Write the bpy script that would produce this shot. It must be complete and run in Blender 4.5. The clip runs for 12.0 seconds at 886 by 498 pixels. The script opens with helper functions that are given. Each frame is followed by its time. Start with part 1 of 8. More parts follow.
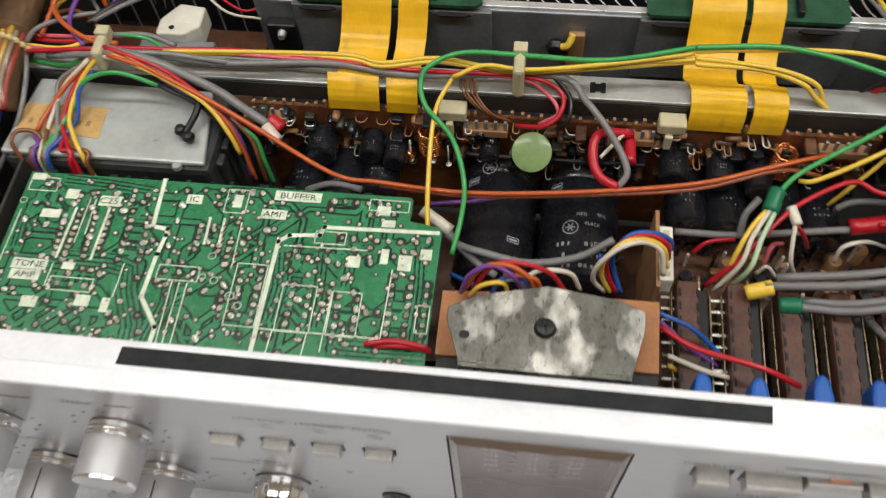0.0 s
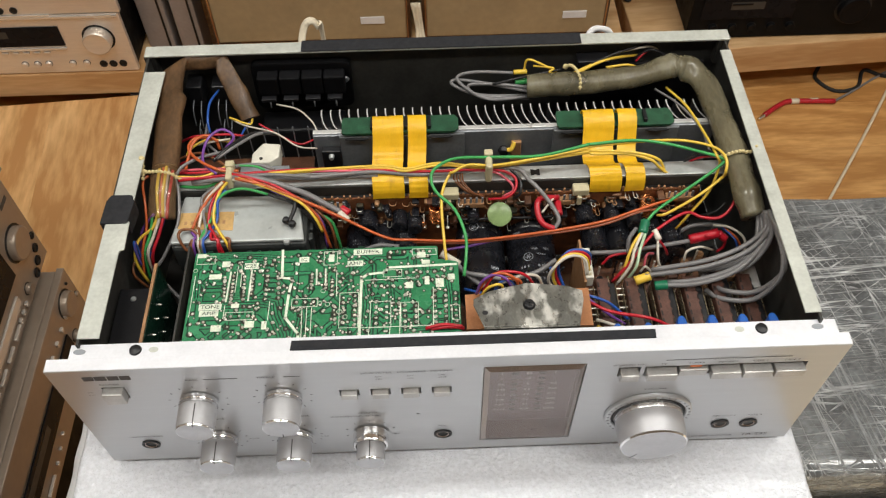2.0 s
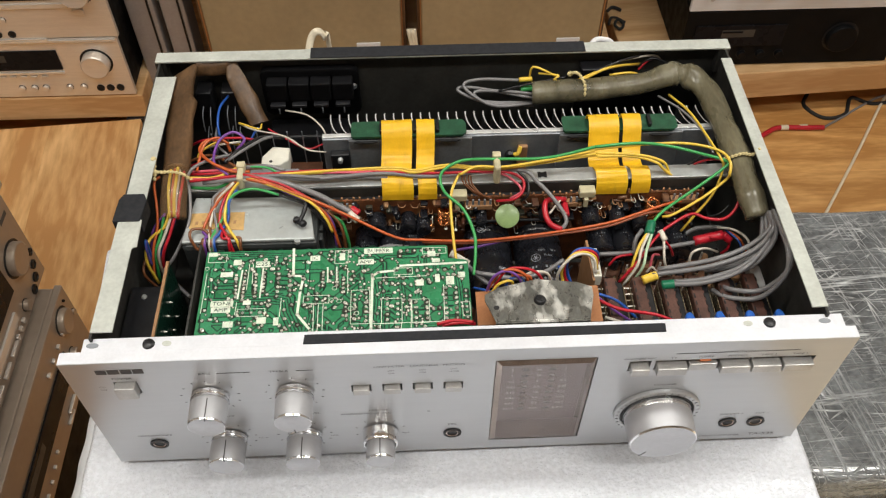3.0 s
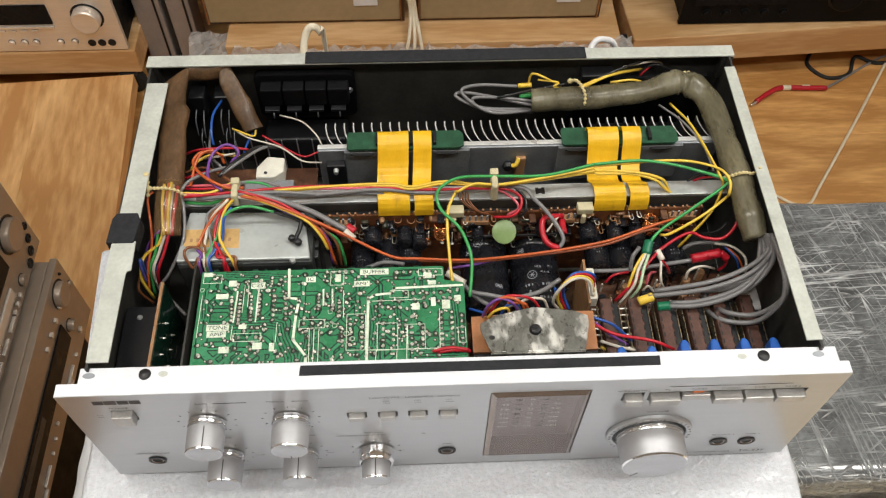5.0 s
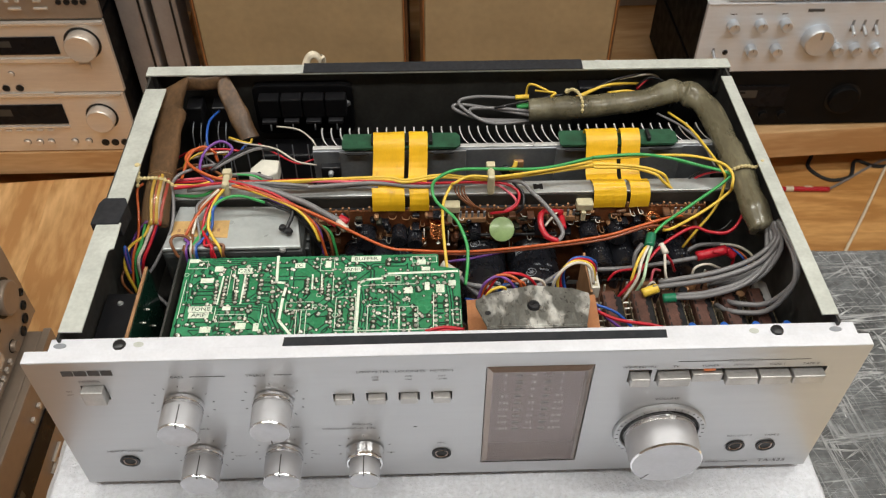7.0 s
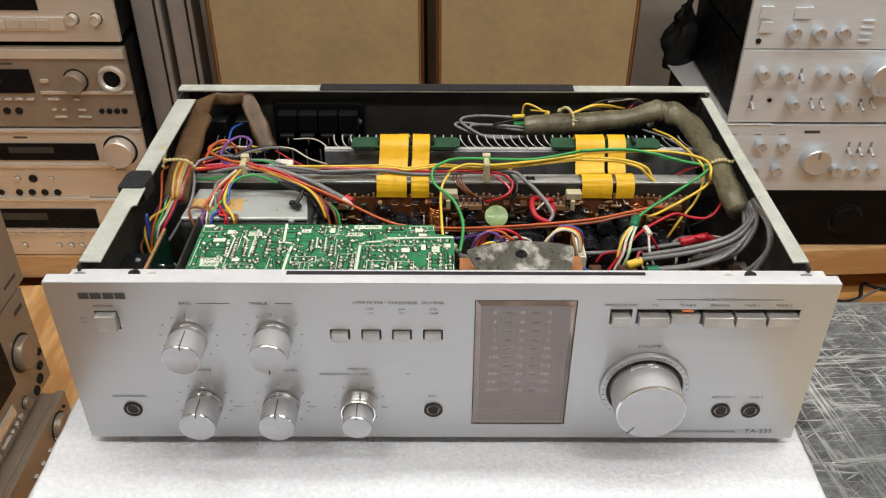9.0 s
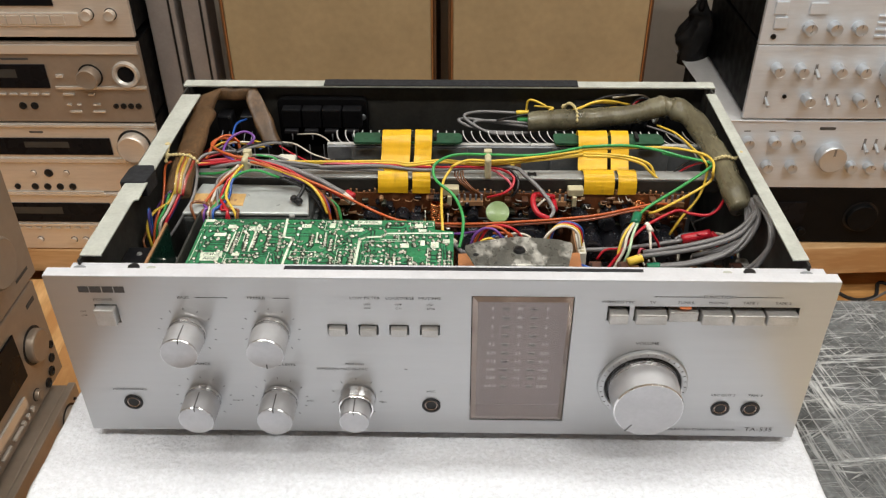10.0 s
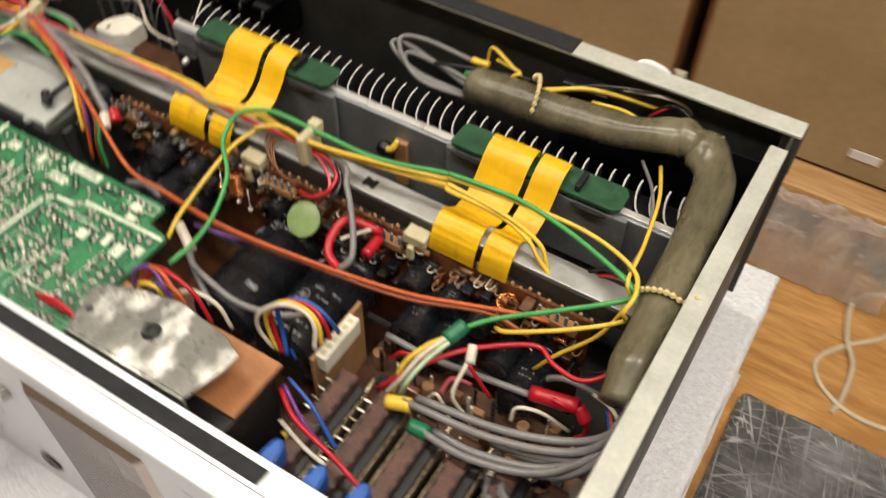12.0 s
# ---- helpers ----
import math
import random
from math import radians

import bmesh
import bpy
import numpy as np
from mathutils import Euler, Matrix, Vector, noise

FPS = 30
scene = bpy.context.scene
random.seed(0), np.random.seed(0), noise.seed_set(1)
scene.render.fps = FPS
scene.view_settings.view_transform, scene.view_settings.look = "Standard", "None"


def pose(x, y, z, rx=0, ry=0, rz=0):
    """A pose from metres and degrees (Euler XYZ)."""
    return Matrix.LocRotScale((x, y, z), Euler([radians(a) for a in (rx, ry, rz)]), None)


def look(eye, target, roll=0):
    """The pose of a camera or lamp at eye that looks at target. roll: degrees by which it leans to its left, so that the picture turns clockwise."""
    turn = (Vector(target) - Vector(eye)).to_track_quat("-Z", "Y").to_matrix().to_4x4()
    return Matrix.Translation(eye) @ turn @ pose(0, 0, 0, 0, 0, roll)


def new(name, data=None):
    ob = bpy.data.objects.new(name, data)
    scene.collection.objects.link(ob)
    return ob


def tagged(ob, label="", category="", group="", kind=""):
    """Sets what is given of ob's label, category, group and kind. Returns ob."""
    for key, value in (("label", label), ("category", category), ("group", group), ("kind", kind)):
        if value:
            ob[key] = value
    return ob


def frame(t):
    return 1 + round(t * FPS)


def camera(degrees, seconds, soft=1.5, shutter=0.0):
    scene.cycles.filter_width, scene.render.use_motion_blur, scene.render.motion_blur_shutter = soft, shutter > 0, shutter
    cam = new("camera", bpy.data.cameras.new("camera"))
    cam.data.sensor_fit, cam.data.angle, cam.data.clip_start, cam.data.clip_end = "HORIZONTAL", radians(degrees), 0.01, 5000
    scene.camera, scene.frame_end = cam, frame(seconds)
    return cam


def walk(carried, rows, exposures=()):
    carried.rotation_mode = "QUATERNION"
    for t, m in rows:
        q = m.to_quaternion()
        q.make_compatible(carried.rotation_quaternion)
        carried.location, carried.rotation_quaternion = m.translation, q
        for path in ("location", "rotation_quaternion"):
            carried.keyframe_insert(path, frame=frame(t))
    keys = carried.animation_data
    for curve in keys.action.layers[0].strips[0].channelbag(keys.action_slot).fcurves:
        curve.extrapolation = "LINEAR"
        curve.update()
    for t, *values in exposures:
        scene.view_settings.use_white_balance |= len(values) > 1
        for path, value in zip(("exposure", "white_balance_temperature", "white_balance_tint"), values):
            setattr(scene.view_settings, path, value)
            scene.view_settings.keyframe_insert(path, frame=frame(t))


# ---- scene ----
cam = camera(54.8, 12.0, soft=1.2, shutter=0.5)
PATH = [
    (0, (0.038, -0.077, 0.358), (-0.157, 0.899, -1.377), -5.5),
    (0.3, (0.028, -0.105, 0.373), (-0.129, 0.939, -1.325), -4.5),
    (0.5, (0.009, -0.112, 0.394), (-0.101, 0.926, -1.312), -4.0),
    (0.7, (-0.002, -0.135, 0.404), (-0.104, 0.941, -1.279), -5.0),
    (1, (-0.008, -0.162, 0.435), (-0.068, 0.935, -1.236), -4.3),
    (1.5, (-0.01, -0.198, 0.492), (-0.015, 0.954, -1.143), -2.3),
    (2, (-0.008, -0.221, 0.518), (0.018, 0.961, -1.095), -0.9),
    (2.5, (-0.009, -0.233, 0.528), (0.027, 0.973, -1.068), -0.3),
    (3, (-0.022, -0.241, 0.509), (0.034, 1.004, -1.055), 0.2),
    (5, (-0.02, -0.196, 0.539), (0.039, 0.924, -1.118), 1.0),
    (5.5, (-0.022, -0.205, 0.525), (0.053, 0.951, -1.105), 1.3),
    (6, (-0.026, -0.219, 0.504), (0.066, 1.014, -1.068), 1.5),
    (6.5, (-0.029, -0.238, 0.48), (0.053, 1.072, -1.029), 0.8),
    (7, (-0.013, -0.259, 0.465), (0.032, 1.125, -0.978), 0.2),
    (9, (0.0, -0.366, 0.395), (0.002, 1.277, -0.746), 0.2),
    (9.5, (0.003, -0.37, 0.395), (-0.005, 1.276, -0.742), -0.1),
    (10, (0.011, -0.366, 0.395), (-0.027, 1.271, -0.754), -0.3),
    (10.5, (0.06, -0.372, 0.399), (-0.05, 1.236, -0.785), -2.5),
    (10.8, (0.114, -0.336, 0.403), (-0.051, 1.232, -0.828), -2.9),
    (11, (0.147, -0.286, 0.403), (-0.065, 1.233, -0.88), -2.2),
    (11.2, (0.153, -0.221, 0.394), (-0.094, 1.252, -0.936), -0.3),
    (11.5, (0.168, -0.139, 0.382), (-0.221, 1.217, -1.036), -0.2),
    (11.8, (0.19, -0.079, 0.375), (-0.336, 1.12, -1.137), 0.8),
    (12, (0.214, -0.058, 0.355), (-0.437, 1.062, -1.168), 1.6),
]
walk(cam, [(t, look(eye, target, roll)) for t, eye, target, roll in PATH], [(0, -0.42, 6500, 10), (0.5, -0.48, 6500, 10), (1, -0.46, 6500, 10), (2.5, -0.14, 6500, 10), (5, -0.17, 6500, 10), (7, -0.16, 6450, 10), (9, -0.09, 6450, 10), (9.5, -0.05, 6450, 10), (10.5, -0.08, 6500, 10), (11, -0.1, 6650, 10), (11.5, -0.08, 7150, 12), (12, -0.03, 7200, 12)])

# ---- light and exposure ----
world = bpy.data.worlds.new("room_air")
scene.world = world
world.use_nodes = True
world.node_tree.nodes["Background"].inputs[0].default_value = (0.55, 0.53, 0.5, 1)
world.node_tree.nodes["Background"].inputs[1].default_value = 0.02
FLOOR_Z, CEIL_Z = -0.745, 1.75
LAMPS = [(-0.6, -0.5, 10.8), (0.95, -0.5, 14.2), (-0.6, 0.32, 10.8), (0.95, 0.32, 14.0)]

# ---- mesh helpers ----


def part(name, bm, material, parent=None, label="", kind=""):
    """Link a bmesh as one mesh object, under parent if given."""
    me = bpy.data.meshes.new(name)
    bm.to_mesh(me)
    bm.free()
    me.materials.append(material)
    ob = new(name, me)
    ob.parent = parent
    return tagged(ob, label, kind=kind)


def again(name, me, parent, m, label=""):
    """Another object on the mesh me, at the pose m under parent."""
    ob = new(name, me)
    ob.parent = parent
    ob.matrix_basis = m
    return tagged(ob, label)


def thing(name, m, label, category, group="", kind=""):
    ob = new(name)
    ob.empty_display_size = 0.02
    ob.matrix_world = m
    return tagged(ob, label, category, group, kind)


def smooth(bm, angle=35):
    for f in bm.faces:
        f.smooth = True
    for e in bm.edges:
        if len(e.link_faces) != 2 or e.calc_face_angle(0) > radians(angle):
            e.smooth = False
    return bm


def box(x0, x1, y0, y1, z0, z1, bevel=0.0, bm=None):
    own = bmesh.new()
    bmesh.ops.create_cube(own, size=1.0)
    bmesh.ops.scale(own, vec=(x1 - x0, y1 - y0, z1 - z0), verts=own.verts)
    bmesh.ops.translate(own, vec=((x0 + x1) / 2, (y0 + y1) / 2, (z0 + z1) / 2), verts=own.verts)
    if bevel:
        bmesh.ops.bevel(own, geom=own.edges[:], offset=bevel, segments=2, affect="EDGES", profile=0.5)
    return merge(bm, own)


def merge(bm, own):
    if bm is None:
        return own
    me = bpy.data.meshes.new("tmp")
    own.to_mesh(me)
    own.free()
    bm.from_mesh(me)
    bpy.data.meshes.remove(me)
    return bm


def lathe(profile, seg=24, at=(0, 0, 0), axis="z", bm=None):
    """Turn (radius, height) pairs round an axis; closed at radius 0. axis y-: heights run towards the viewer in front."""
    own = bmesh.new()
    rings = []
    for r, hgt in profile:
        if r < 1e-6:
            rings.append([own.verts.new((0, 0, hgt))])
        else:
            rings.append([own.verts.new((r * math.cos(2 * math.pi * i / seg), r * math.sin(2 * math.pi * i / seg), hgt)) for i in range(seg)])
    for a, b in zip(rings, rings[1:]):
        for i in range(seg):
            j = (i + 1) % seg
            if len(a) == 1 and len(b) == 1:
                continue
            if len(a) == 1:
                own.faces.new((a[0], b[i], b[j]))
            elif len(b) == 1:
                own.faces.new((a[j], a[i], b[0]))
            else:
                own.faces.new((a[i], a[j], b[j], b[i]))
    turn = {"z": Matrix(), "y-": Matrix.Rotation(radians(90), 4, "X"), "y": Matrix.Rotation(radians(-90), 4, "X"),
            "x": Matrix.Rotation(radians(90), 4, "Y"), "x-": Matrix.Rotation(radians(-90), 4, "Y")}[axis]
    bmesh.ops.transform(own, matrix=Matrix.Translation(at) @ turn, verts=own.verts)
    bmesh.ops.recalc_face_normals(own, faces=own.faces[:])
    smooth(own)
    return merge(bm, own)


def glide(pts, steps=6):
    """A smooth curve through the points."""
    p = [Vector(a) for a in pts]
    if len(p) == 2:
        return [p[0].lerp(p[1], i / steps) for i in range(steps + 1)]
    p = [2 * p[0] - p[1]] + p + [2 * p[-1] - p[-2]]
    out = []
    for a, b, c, d in zip(p, p[1:], p[2:], p[3:]):
        for i in range(steps):
            t = i / steps
            out.append(0.5 * (2 * b + (c - a) * t + (2 * a - 5 * b + 4 * c - d) * t * t + (3 * b - a - 3 * c + d) * t ** 3))
    return out + [p[-2]]


def tube(pts, r, seg=8, steps=6, bm=None, radii=None, squash=1.0):
    """A round cable swept along a smooth curve; radii may vary along it."""
    own = bmesh.new()
    line = glide(pts, steps)
    n = len(line)
    rings, side = [], None
    for i, c in enumerate(line):
        d = (line[min(i + 1, n - 1)] - line[max(i - 1, 0)]).normalized()
        if side is None:
            side = d.orthogonal().normalized()
            if abs(d.z) < 0.9:
                side = Vector((0, 0, 1)).cross(d).normalized()
        side = (side - d * side.dot(d)).normalized()
        up = d.cross(side)
        rr = r if radii is None else radii(i / (n - 1))
        rings.append([own.verts.new(c + side * rr * math.cos(2 * math.pi * k / seg) + up * rr * squash * math.sin(2 * math.pi * k / seg)) for k in range(seg)])
    for a, b in zip(rings, rings[1:]):
        for k in range(seg):
            own.faces.new((a[k], a[(k + 1) % seg], b[(k + 1) % seg], b[k]))
    own.faces.new(rings[0][::-1])
    own.faces.new(rings[-1])
    smooth(own, 50)
    return merge(bm, own)


def prism(poly, z0, z1, bevel=0.0, bm=None):
    """A flat outline in x and y, given thickness."""
    own = bmesh.new()
    low = [own.verts.new((x, y, z0)) for x, y in poly]
    top = [own.verts.new((x, y, z1)) for x, y in poly]
    own.faces.new(top)
    own.faces.new(low[::-1])
    for i in range(len(poly)):
        j = (i + 1) % len(poly)
        own.faces.new((low[i], low[j], top[j], top[i]))
    bmesh.ops.recalc_face_normals(own, faces=own.faces[:])
    if bevel:
        bmesh.ops.bevel(own, geom=own.edges[:], offset=bevel, segments=2, affect="EDGES", profile=0.5)
    return merge(bm, own)


def strip(profile, x0, x1, thick=0.0006, wob=0.0):
    """A flat ribbon: a smooth side profile in (y, z), drawn out from x0 to x1."""
    bm = bmesh.new()
    line = [Vector((0, y, z)) for y, z in profile]
    line = glide(line, 6)
    n = len(line)
    xs = [x0 + (x1 - x0) * k / 4 for k in range(5)]
    lay = []
    for side in (0, 1):
        rows = []
        for i, c in enumerate(line):
            d = (line[min(i + 1, n - 1)] - line[max(i - 1, 0)]).normalized()
            nor = Vector((0, -d.z, d.y))
            rows.append([bm.verts.new((x + wob * math.sin(9 * i / n), c.y + nor.y * thick * side, c.z + nor.z * thick * side + wob * noise.noise((x * 60, i * 0.4, 0)))) for x in xs])
        lay.append(rows)
    for rows in lay:
        for a, b in zip(rows, rows[1:]):
            for k in range(4):
                bm.faces.new((a[k], a[k + 1], b[k + 1], b[k]))
    for k in (0, 4):
        for i in range(n - 1):
            bm.faces.new((lay[0][i][k], lay[0][i + 1][k], lay[1][i + 1][k], lay[1][i][k]))
    bmesh.ops.recalc_face_normals(bm, faces=bm.faces[:])
    return smooth(bm, 60)


def plate_with_holes(x0, x1, z0, z1, y0, y1, holes):
    """An upright plate between y0 and y1 with rectangular openings through it."""
    bm = bmesh.new()
    xs = sorted({x0, x1, *[v for h in holes for v in h[:2]]})
    zs = sorted({z0, z1, *[v for h in holes for v in h[2:]]})
    vert = {}

    def v(i, k, y):
        if (i, k, y) not in vert:
            vert[i, k, y] = bm.verts.new((xs[i], y, zs[k]))
        return vert[i, k, y]

    solid = {}
    for i in range(len(xs) - 1):
        for k in range(len(zs) - 1):
            cx, cz = (xs[i] + xs[i + 1]) / 2, (zs[k] + zs[k + 1]) / 2
            solid[i, k] = not any(a < cx < b and c < cz < d for a, b, c, d in holes)
    for (i, k), s in solid.items():
        if not s:
            continue
        bm.faces.new((v(i, k, y0), v(i + 1, k, y0), v(i + 1, k + 1, y0), v(i, k + 1, y0)))
        bm.faces.new((v(i, k + 1, y1), v(i + 1, k + 1, y1), v(i + 1, k, y1), v(i, k, y1)))
        for di, dk, a, b in ((-1, 0, (i, k), (i, k + 1)), (1, 0, (i + 1, k), (i + 1, k + 1)), (0, -1, (i, k), (i + 1, k)), (0, 1, (i, k + 1), (i + 1, k + 1))):
            if not solid.get((i + di, k + dk), False):
                bm.faces.new((v(*a, y0), v(*b, y0), v(*b, y1), v(*a, y1)))
    bmesh.ops.recalc_face_normals(bm, faces=bm.faces[:])
    return bm


def lettering(text, at, size, material, parent, turn=(90, 0, 0), align="CENTER", stretch=1.0):
    """Printed words in the built-in font, as a thin mesh."""
    cu = bpy.data.curves.new("lettering", "FONT")
    cu.body, cu.size, cu.align_x, cu.align_y = text, size, align, "CENTER"
    cu.resolution_u = 2
    tmp = new("lettering_tmp", cu)
    me = bpy.data.meshes.new_from_object(tmp)
    bpy.data.objects.remove(tmp)
    bpy.data.curves.remove(cu)
    me.name = "lettering"
    me.materials.clear()
    me.materials.append(material)
    me.transform(pose(*at, *turn) @ Matrix.Diagonal((stretch, 1, 1, 1)))
    ob = new("lettering", me)
    ob.parent = parent
    return ob


# ---- materials ----


def shader(name, colour, rough=0.5, metal=0.0, vary=0.12, scale=40.0, bump=0.0, bump_scale=300.0, stretch=(1, 1, 1), coat=0.0, blotch=None, blotch_at=0.62, transmission=0.0, alpha=1.0, rand=0.0, rough_vary=0.1, ior=1.45, sheen=0.0):
    """A procedural surface: a base colour that varies at two scales, blotches of soil, tone or painted sheen, uneven
    gloss and fine relief.
    """
    m = bpy.data.materials.new(name)
    m.use_nodes = True
    nt = m.node_tree
    bs = nt.nodes["Principled BSDF"]
    L = nt.links.new
    tc = nt.nodes.new("ShaderNodeTexCoord")
    mp = nt.nodes.new("ShaderNodeMapping")
    mp.inputs["Scale"].default_value = stretch
    L(tc.outputs["Object"], mp.inputs[0])

    def tex(sc, detail=4.0):
        n = nt.nodes.new("ShaderNodeTexNoise")
        n.inputs["Scale"].default_value = sc
        n.inputs["Detail"].default_value = detail
        L(mp.outputs[0], n.inputs["Vector"])
        return n.outputs["Fac"]

    def ramp(src, a, b, lo, hi):
        n = nt.nodes.new("ShaderNodeMapRange")
        n.inputs[1].default_value, n.inputs[2].default_value, n.inputs[3].default_value, n.inputs[4].default_value = a, b, lo, hi
        L(src, n.inputs[0])
        return n.outputs[0]

    def mul(colour_socket, fac_socket):
        n = nt.nodes.new("ShaderNodeMix")
        n.data_type, n.blend_type = "RGBA", "MULTIPLY"
        n.inputs[0].default_value = 1.0
        L(colour_socket, n.inputs[6])
        L(fac_socket, n.inputs[7])
        return n.outputs[2]

    rgb = nt.nodes.new("ShaderNodeRGB")
    rgb.outputs[0].default_value = (*colour, 1)
    c = rgb.outputs[0]
    if vary:
        c = mul(c, ramp(tex(scale), 0.3, 0.7, 1 - vary, 1 + vary))
        c = mul(c, ramp(tex(scale * 9), 0.3, 0.7, 1 - vary * 0.6, 1 + vary * 0.6))
    if rand:
        oi = nt.nodes.new("ShaderNodeObjectInfo")
        c = mul(c, ramp(oi.outputs["Random"], 0, 1, 1 - rand, 1 + rand))
    if blotch:
        n = nt.nodes.new("ShaderNodeMix")
        n.data_type = "RGBA"
        L(ramp(tex(scale * 0.7, 8.0), blotch_at, blotch_at + 0.12, 0.0, 0.85), n.inputs[0])
        L(c, n.inputs[6])
        n.inputs[7].default_value = (*blotch, 1)
        c = n.outputs[2]
    L(c, bs.inputs["Base Color"])
    L(ramp(tex(scale * 2.3), 0.3, 0.7, max(0.02, rough - rough_vary), min(1.0, rough + rough_vary)), bs.inputs["Roughness"])
    bs.inputs["Metallic"].default_value = metal
    bs.inputs["IOR"].default_value = ior
    bs.inputs["Coat Weight"].default_value = coat
    bs.inputs["Coat Roughness"].default_value = 0.12
    bs.inputs["Transmission Weight"].default_value = transmission
    bs.inputs["Sheen Weight"].default_value = sheen
    bs.inputs["Alpha"].default_value = alpha
    if bump:
        b = nt.nodes.new("ShaderNodeBump")
        b.inputs["Strength"].default_value = 0.6
        b.inputs["Distance"].default_value = bump
        L(tex(bump_scale, 6.0), b.inputs["Height"])
        L(b.outputs[0], bs.inputs["Normal"])
    return m


def glow(name, colour, power):
    m = bpy.data.materials.new(name)
    m.use_nodes = True
    bs = m.node_tree.nodes["Principled BSDF"]
    bs.inputs["Base Color"].default_value = (*colour, 1)
    bs.inputs["Emission Color"].default_value = (*colour, 1)
    bs.inputs["Emission Strength"].default_value = power
    return m


def wood(name, light, dark, rings=6.0, stretch=(0.35, 6.0, 6.0), rough=0.45, rand=0.0, coat=0.15, bold=0.42, fine=3.0):
    """Sawn or laminate wood: bent growth rings and pores."""
    m = bpy.data.materials.new(name)
    m.use_nodes = True
    nt = m.node_tree
    L = nt.links.new
    bs = nt.nodes["Principled BSDF"]
    tc = nt.nodes.new("ShaderNodeTexCoord")
    mp = nt.nodes.new("ShaderNodeMapping")
    mp.inputs["Scale"].default_value = stretch
    L(tc.outputs["Object"], mp.inputs[0])
    vec = mp.outputs[0]
    if rand:
        oi = nt.nodes.new("ShaderNodeObjectInfo")
        ad = nt.nodes.new("ShaderNodeVectorMath")
        ad.operation = "MULTIPLY_ADD"
        ad.inputs[1].default_value = (17.0, 31.0, 5.0)
        L(oi.outputs["Random"], ad.inputs[0])
        L(vec, ad.inputs[2])
        vec = ad.outputs[0]
    n1 = nt.nodes.new("ShaderNodeTexNoise")
    n1.inputs["Scale"].default_value = 0.8
    n1.inputs["Detail"].default_value = fine
    L(vec, n1.inputs["Vector"])
    ml = nt.nodes.new("ShaderNodeMath")
    ml.operation = "MULTIPLY"
    ml.inputs[1].default_value = rings * 3
    L(n1.outputs["Fac"], ml.inputs[0])
    sn = nt.nodes.new("ShaderNodeMath")
    sn.operation = "PINGPONG"
    sn.inputs[1].default_value = 1.0
    L(ml.outputs[0], sn.inputs[0])
    n2 = nt.nodes.new("ShaderNodeTexNoise")
    n2.inputs["Scale"].default_value = 15.0
    n2.inputs["Detail"].default_value = 8.0
    L(vec, n2.inputs["Vector"])
    mx = nt.nodes.new("ShaderNodeMath")
    mx.operation = "MULTIPLY_ADD"
    mx.inputs[1].default_value = bold
    L(sn.outputs[0], mx.inputs[0])
    pore = nt.nodes.new("ShaderNodeMath")
    pore.operation = "MULTIPLY"
    pore.inputs[1].default_value = 1.21 - 0.5 * bold
    L(n2.outputs["Fac"], pore.inputs[0])
    L(pore.outputs[0], mx.inputs[2])
    cr = nt.nodes.new("ShaderNodeValToRGB")
    cr.color_ramp.elements[0].position, cr.color_ramp.elements[0].color = 0.36, (*light, 1)
    cr.color_ramp.elements[1].position, cr.color_ramp.elements[1].color = 0.92, (*dark, 1)
    L(mx.outputs[0], cr.inputs[0])
    col = cr.outputs[0]
    if rand:
        mr = nt.nodes.new("ShaderNodeMapRange")
        mr.inputs[3].default_value, mr.inputs[4].default_value = 1 - rand, 1 + rand
        L(oi.outputs["Random"], mr.inputs[0])
        mm = nt.nodes.new("ShaderNodeMix")
        mm.data_type, mm.blend_type = "RGBA", "MULTIPLY"
        mm.inputs[0].default_value = 1.0
        L(col, mm.inputs[6])
        L(mr.outputs[0], mm.inputs[7])
        col = mm.outputs[2]
    L(col, bs.inputs["Base Color"])
    bs.inputs["Roughness"].default_value = rough
    bs.inputs["Coat Weight"].default_value = coat
    bs.inputs["Coat Roughness"].default_value = 0.25
    b = nt.nodes.new("ShaderNodeBump")
    b.inputs["Distance"].default_value = 0.0006
    b.inputs["Strength"].default_value = 0.4
    L(n2.outputs["Fac"], b.inputs["Height"])
    L(b.outputs[0], bs.inputs["Normal"])
    return m


M_PANEL = shader("brushed_aluminium", (0.51, 0.52, 0.54), 0.36, 0.75, 0.015, 14, 0.000012, 900, (1, 1, 14), rough_vary=0.03)
M_EDGE = shader("bare_aluminium_edge", (0.73, 0.745, 0.8), 0.45, 0.35, 0.05, 60, 0.00002, 600)


def brushed(m, amount, tangent):
    """Turn a metal's gloss along its brushing: the highlight spreads across the grain."""
    nt = m.node_tree
    cv = nt.nodes.new("ShaderNodeCombineXYZ")
    for k in range(3):
        cv.inputs[k].default_value = tangent[k]
    bs = nt.nodes["Principled BSDF"]
    bs.inputs["Anisotropic"].default_value = amount
    nt.links.new(cv.outputs[0], bs.inputs["Tangent"])


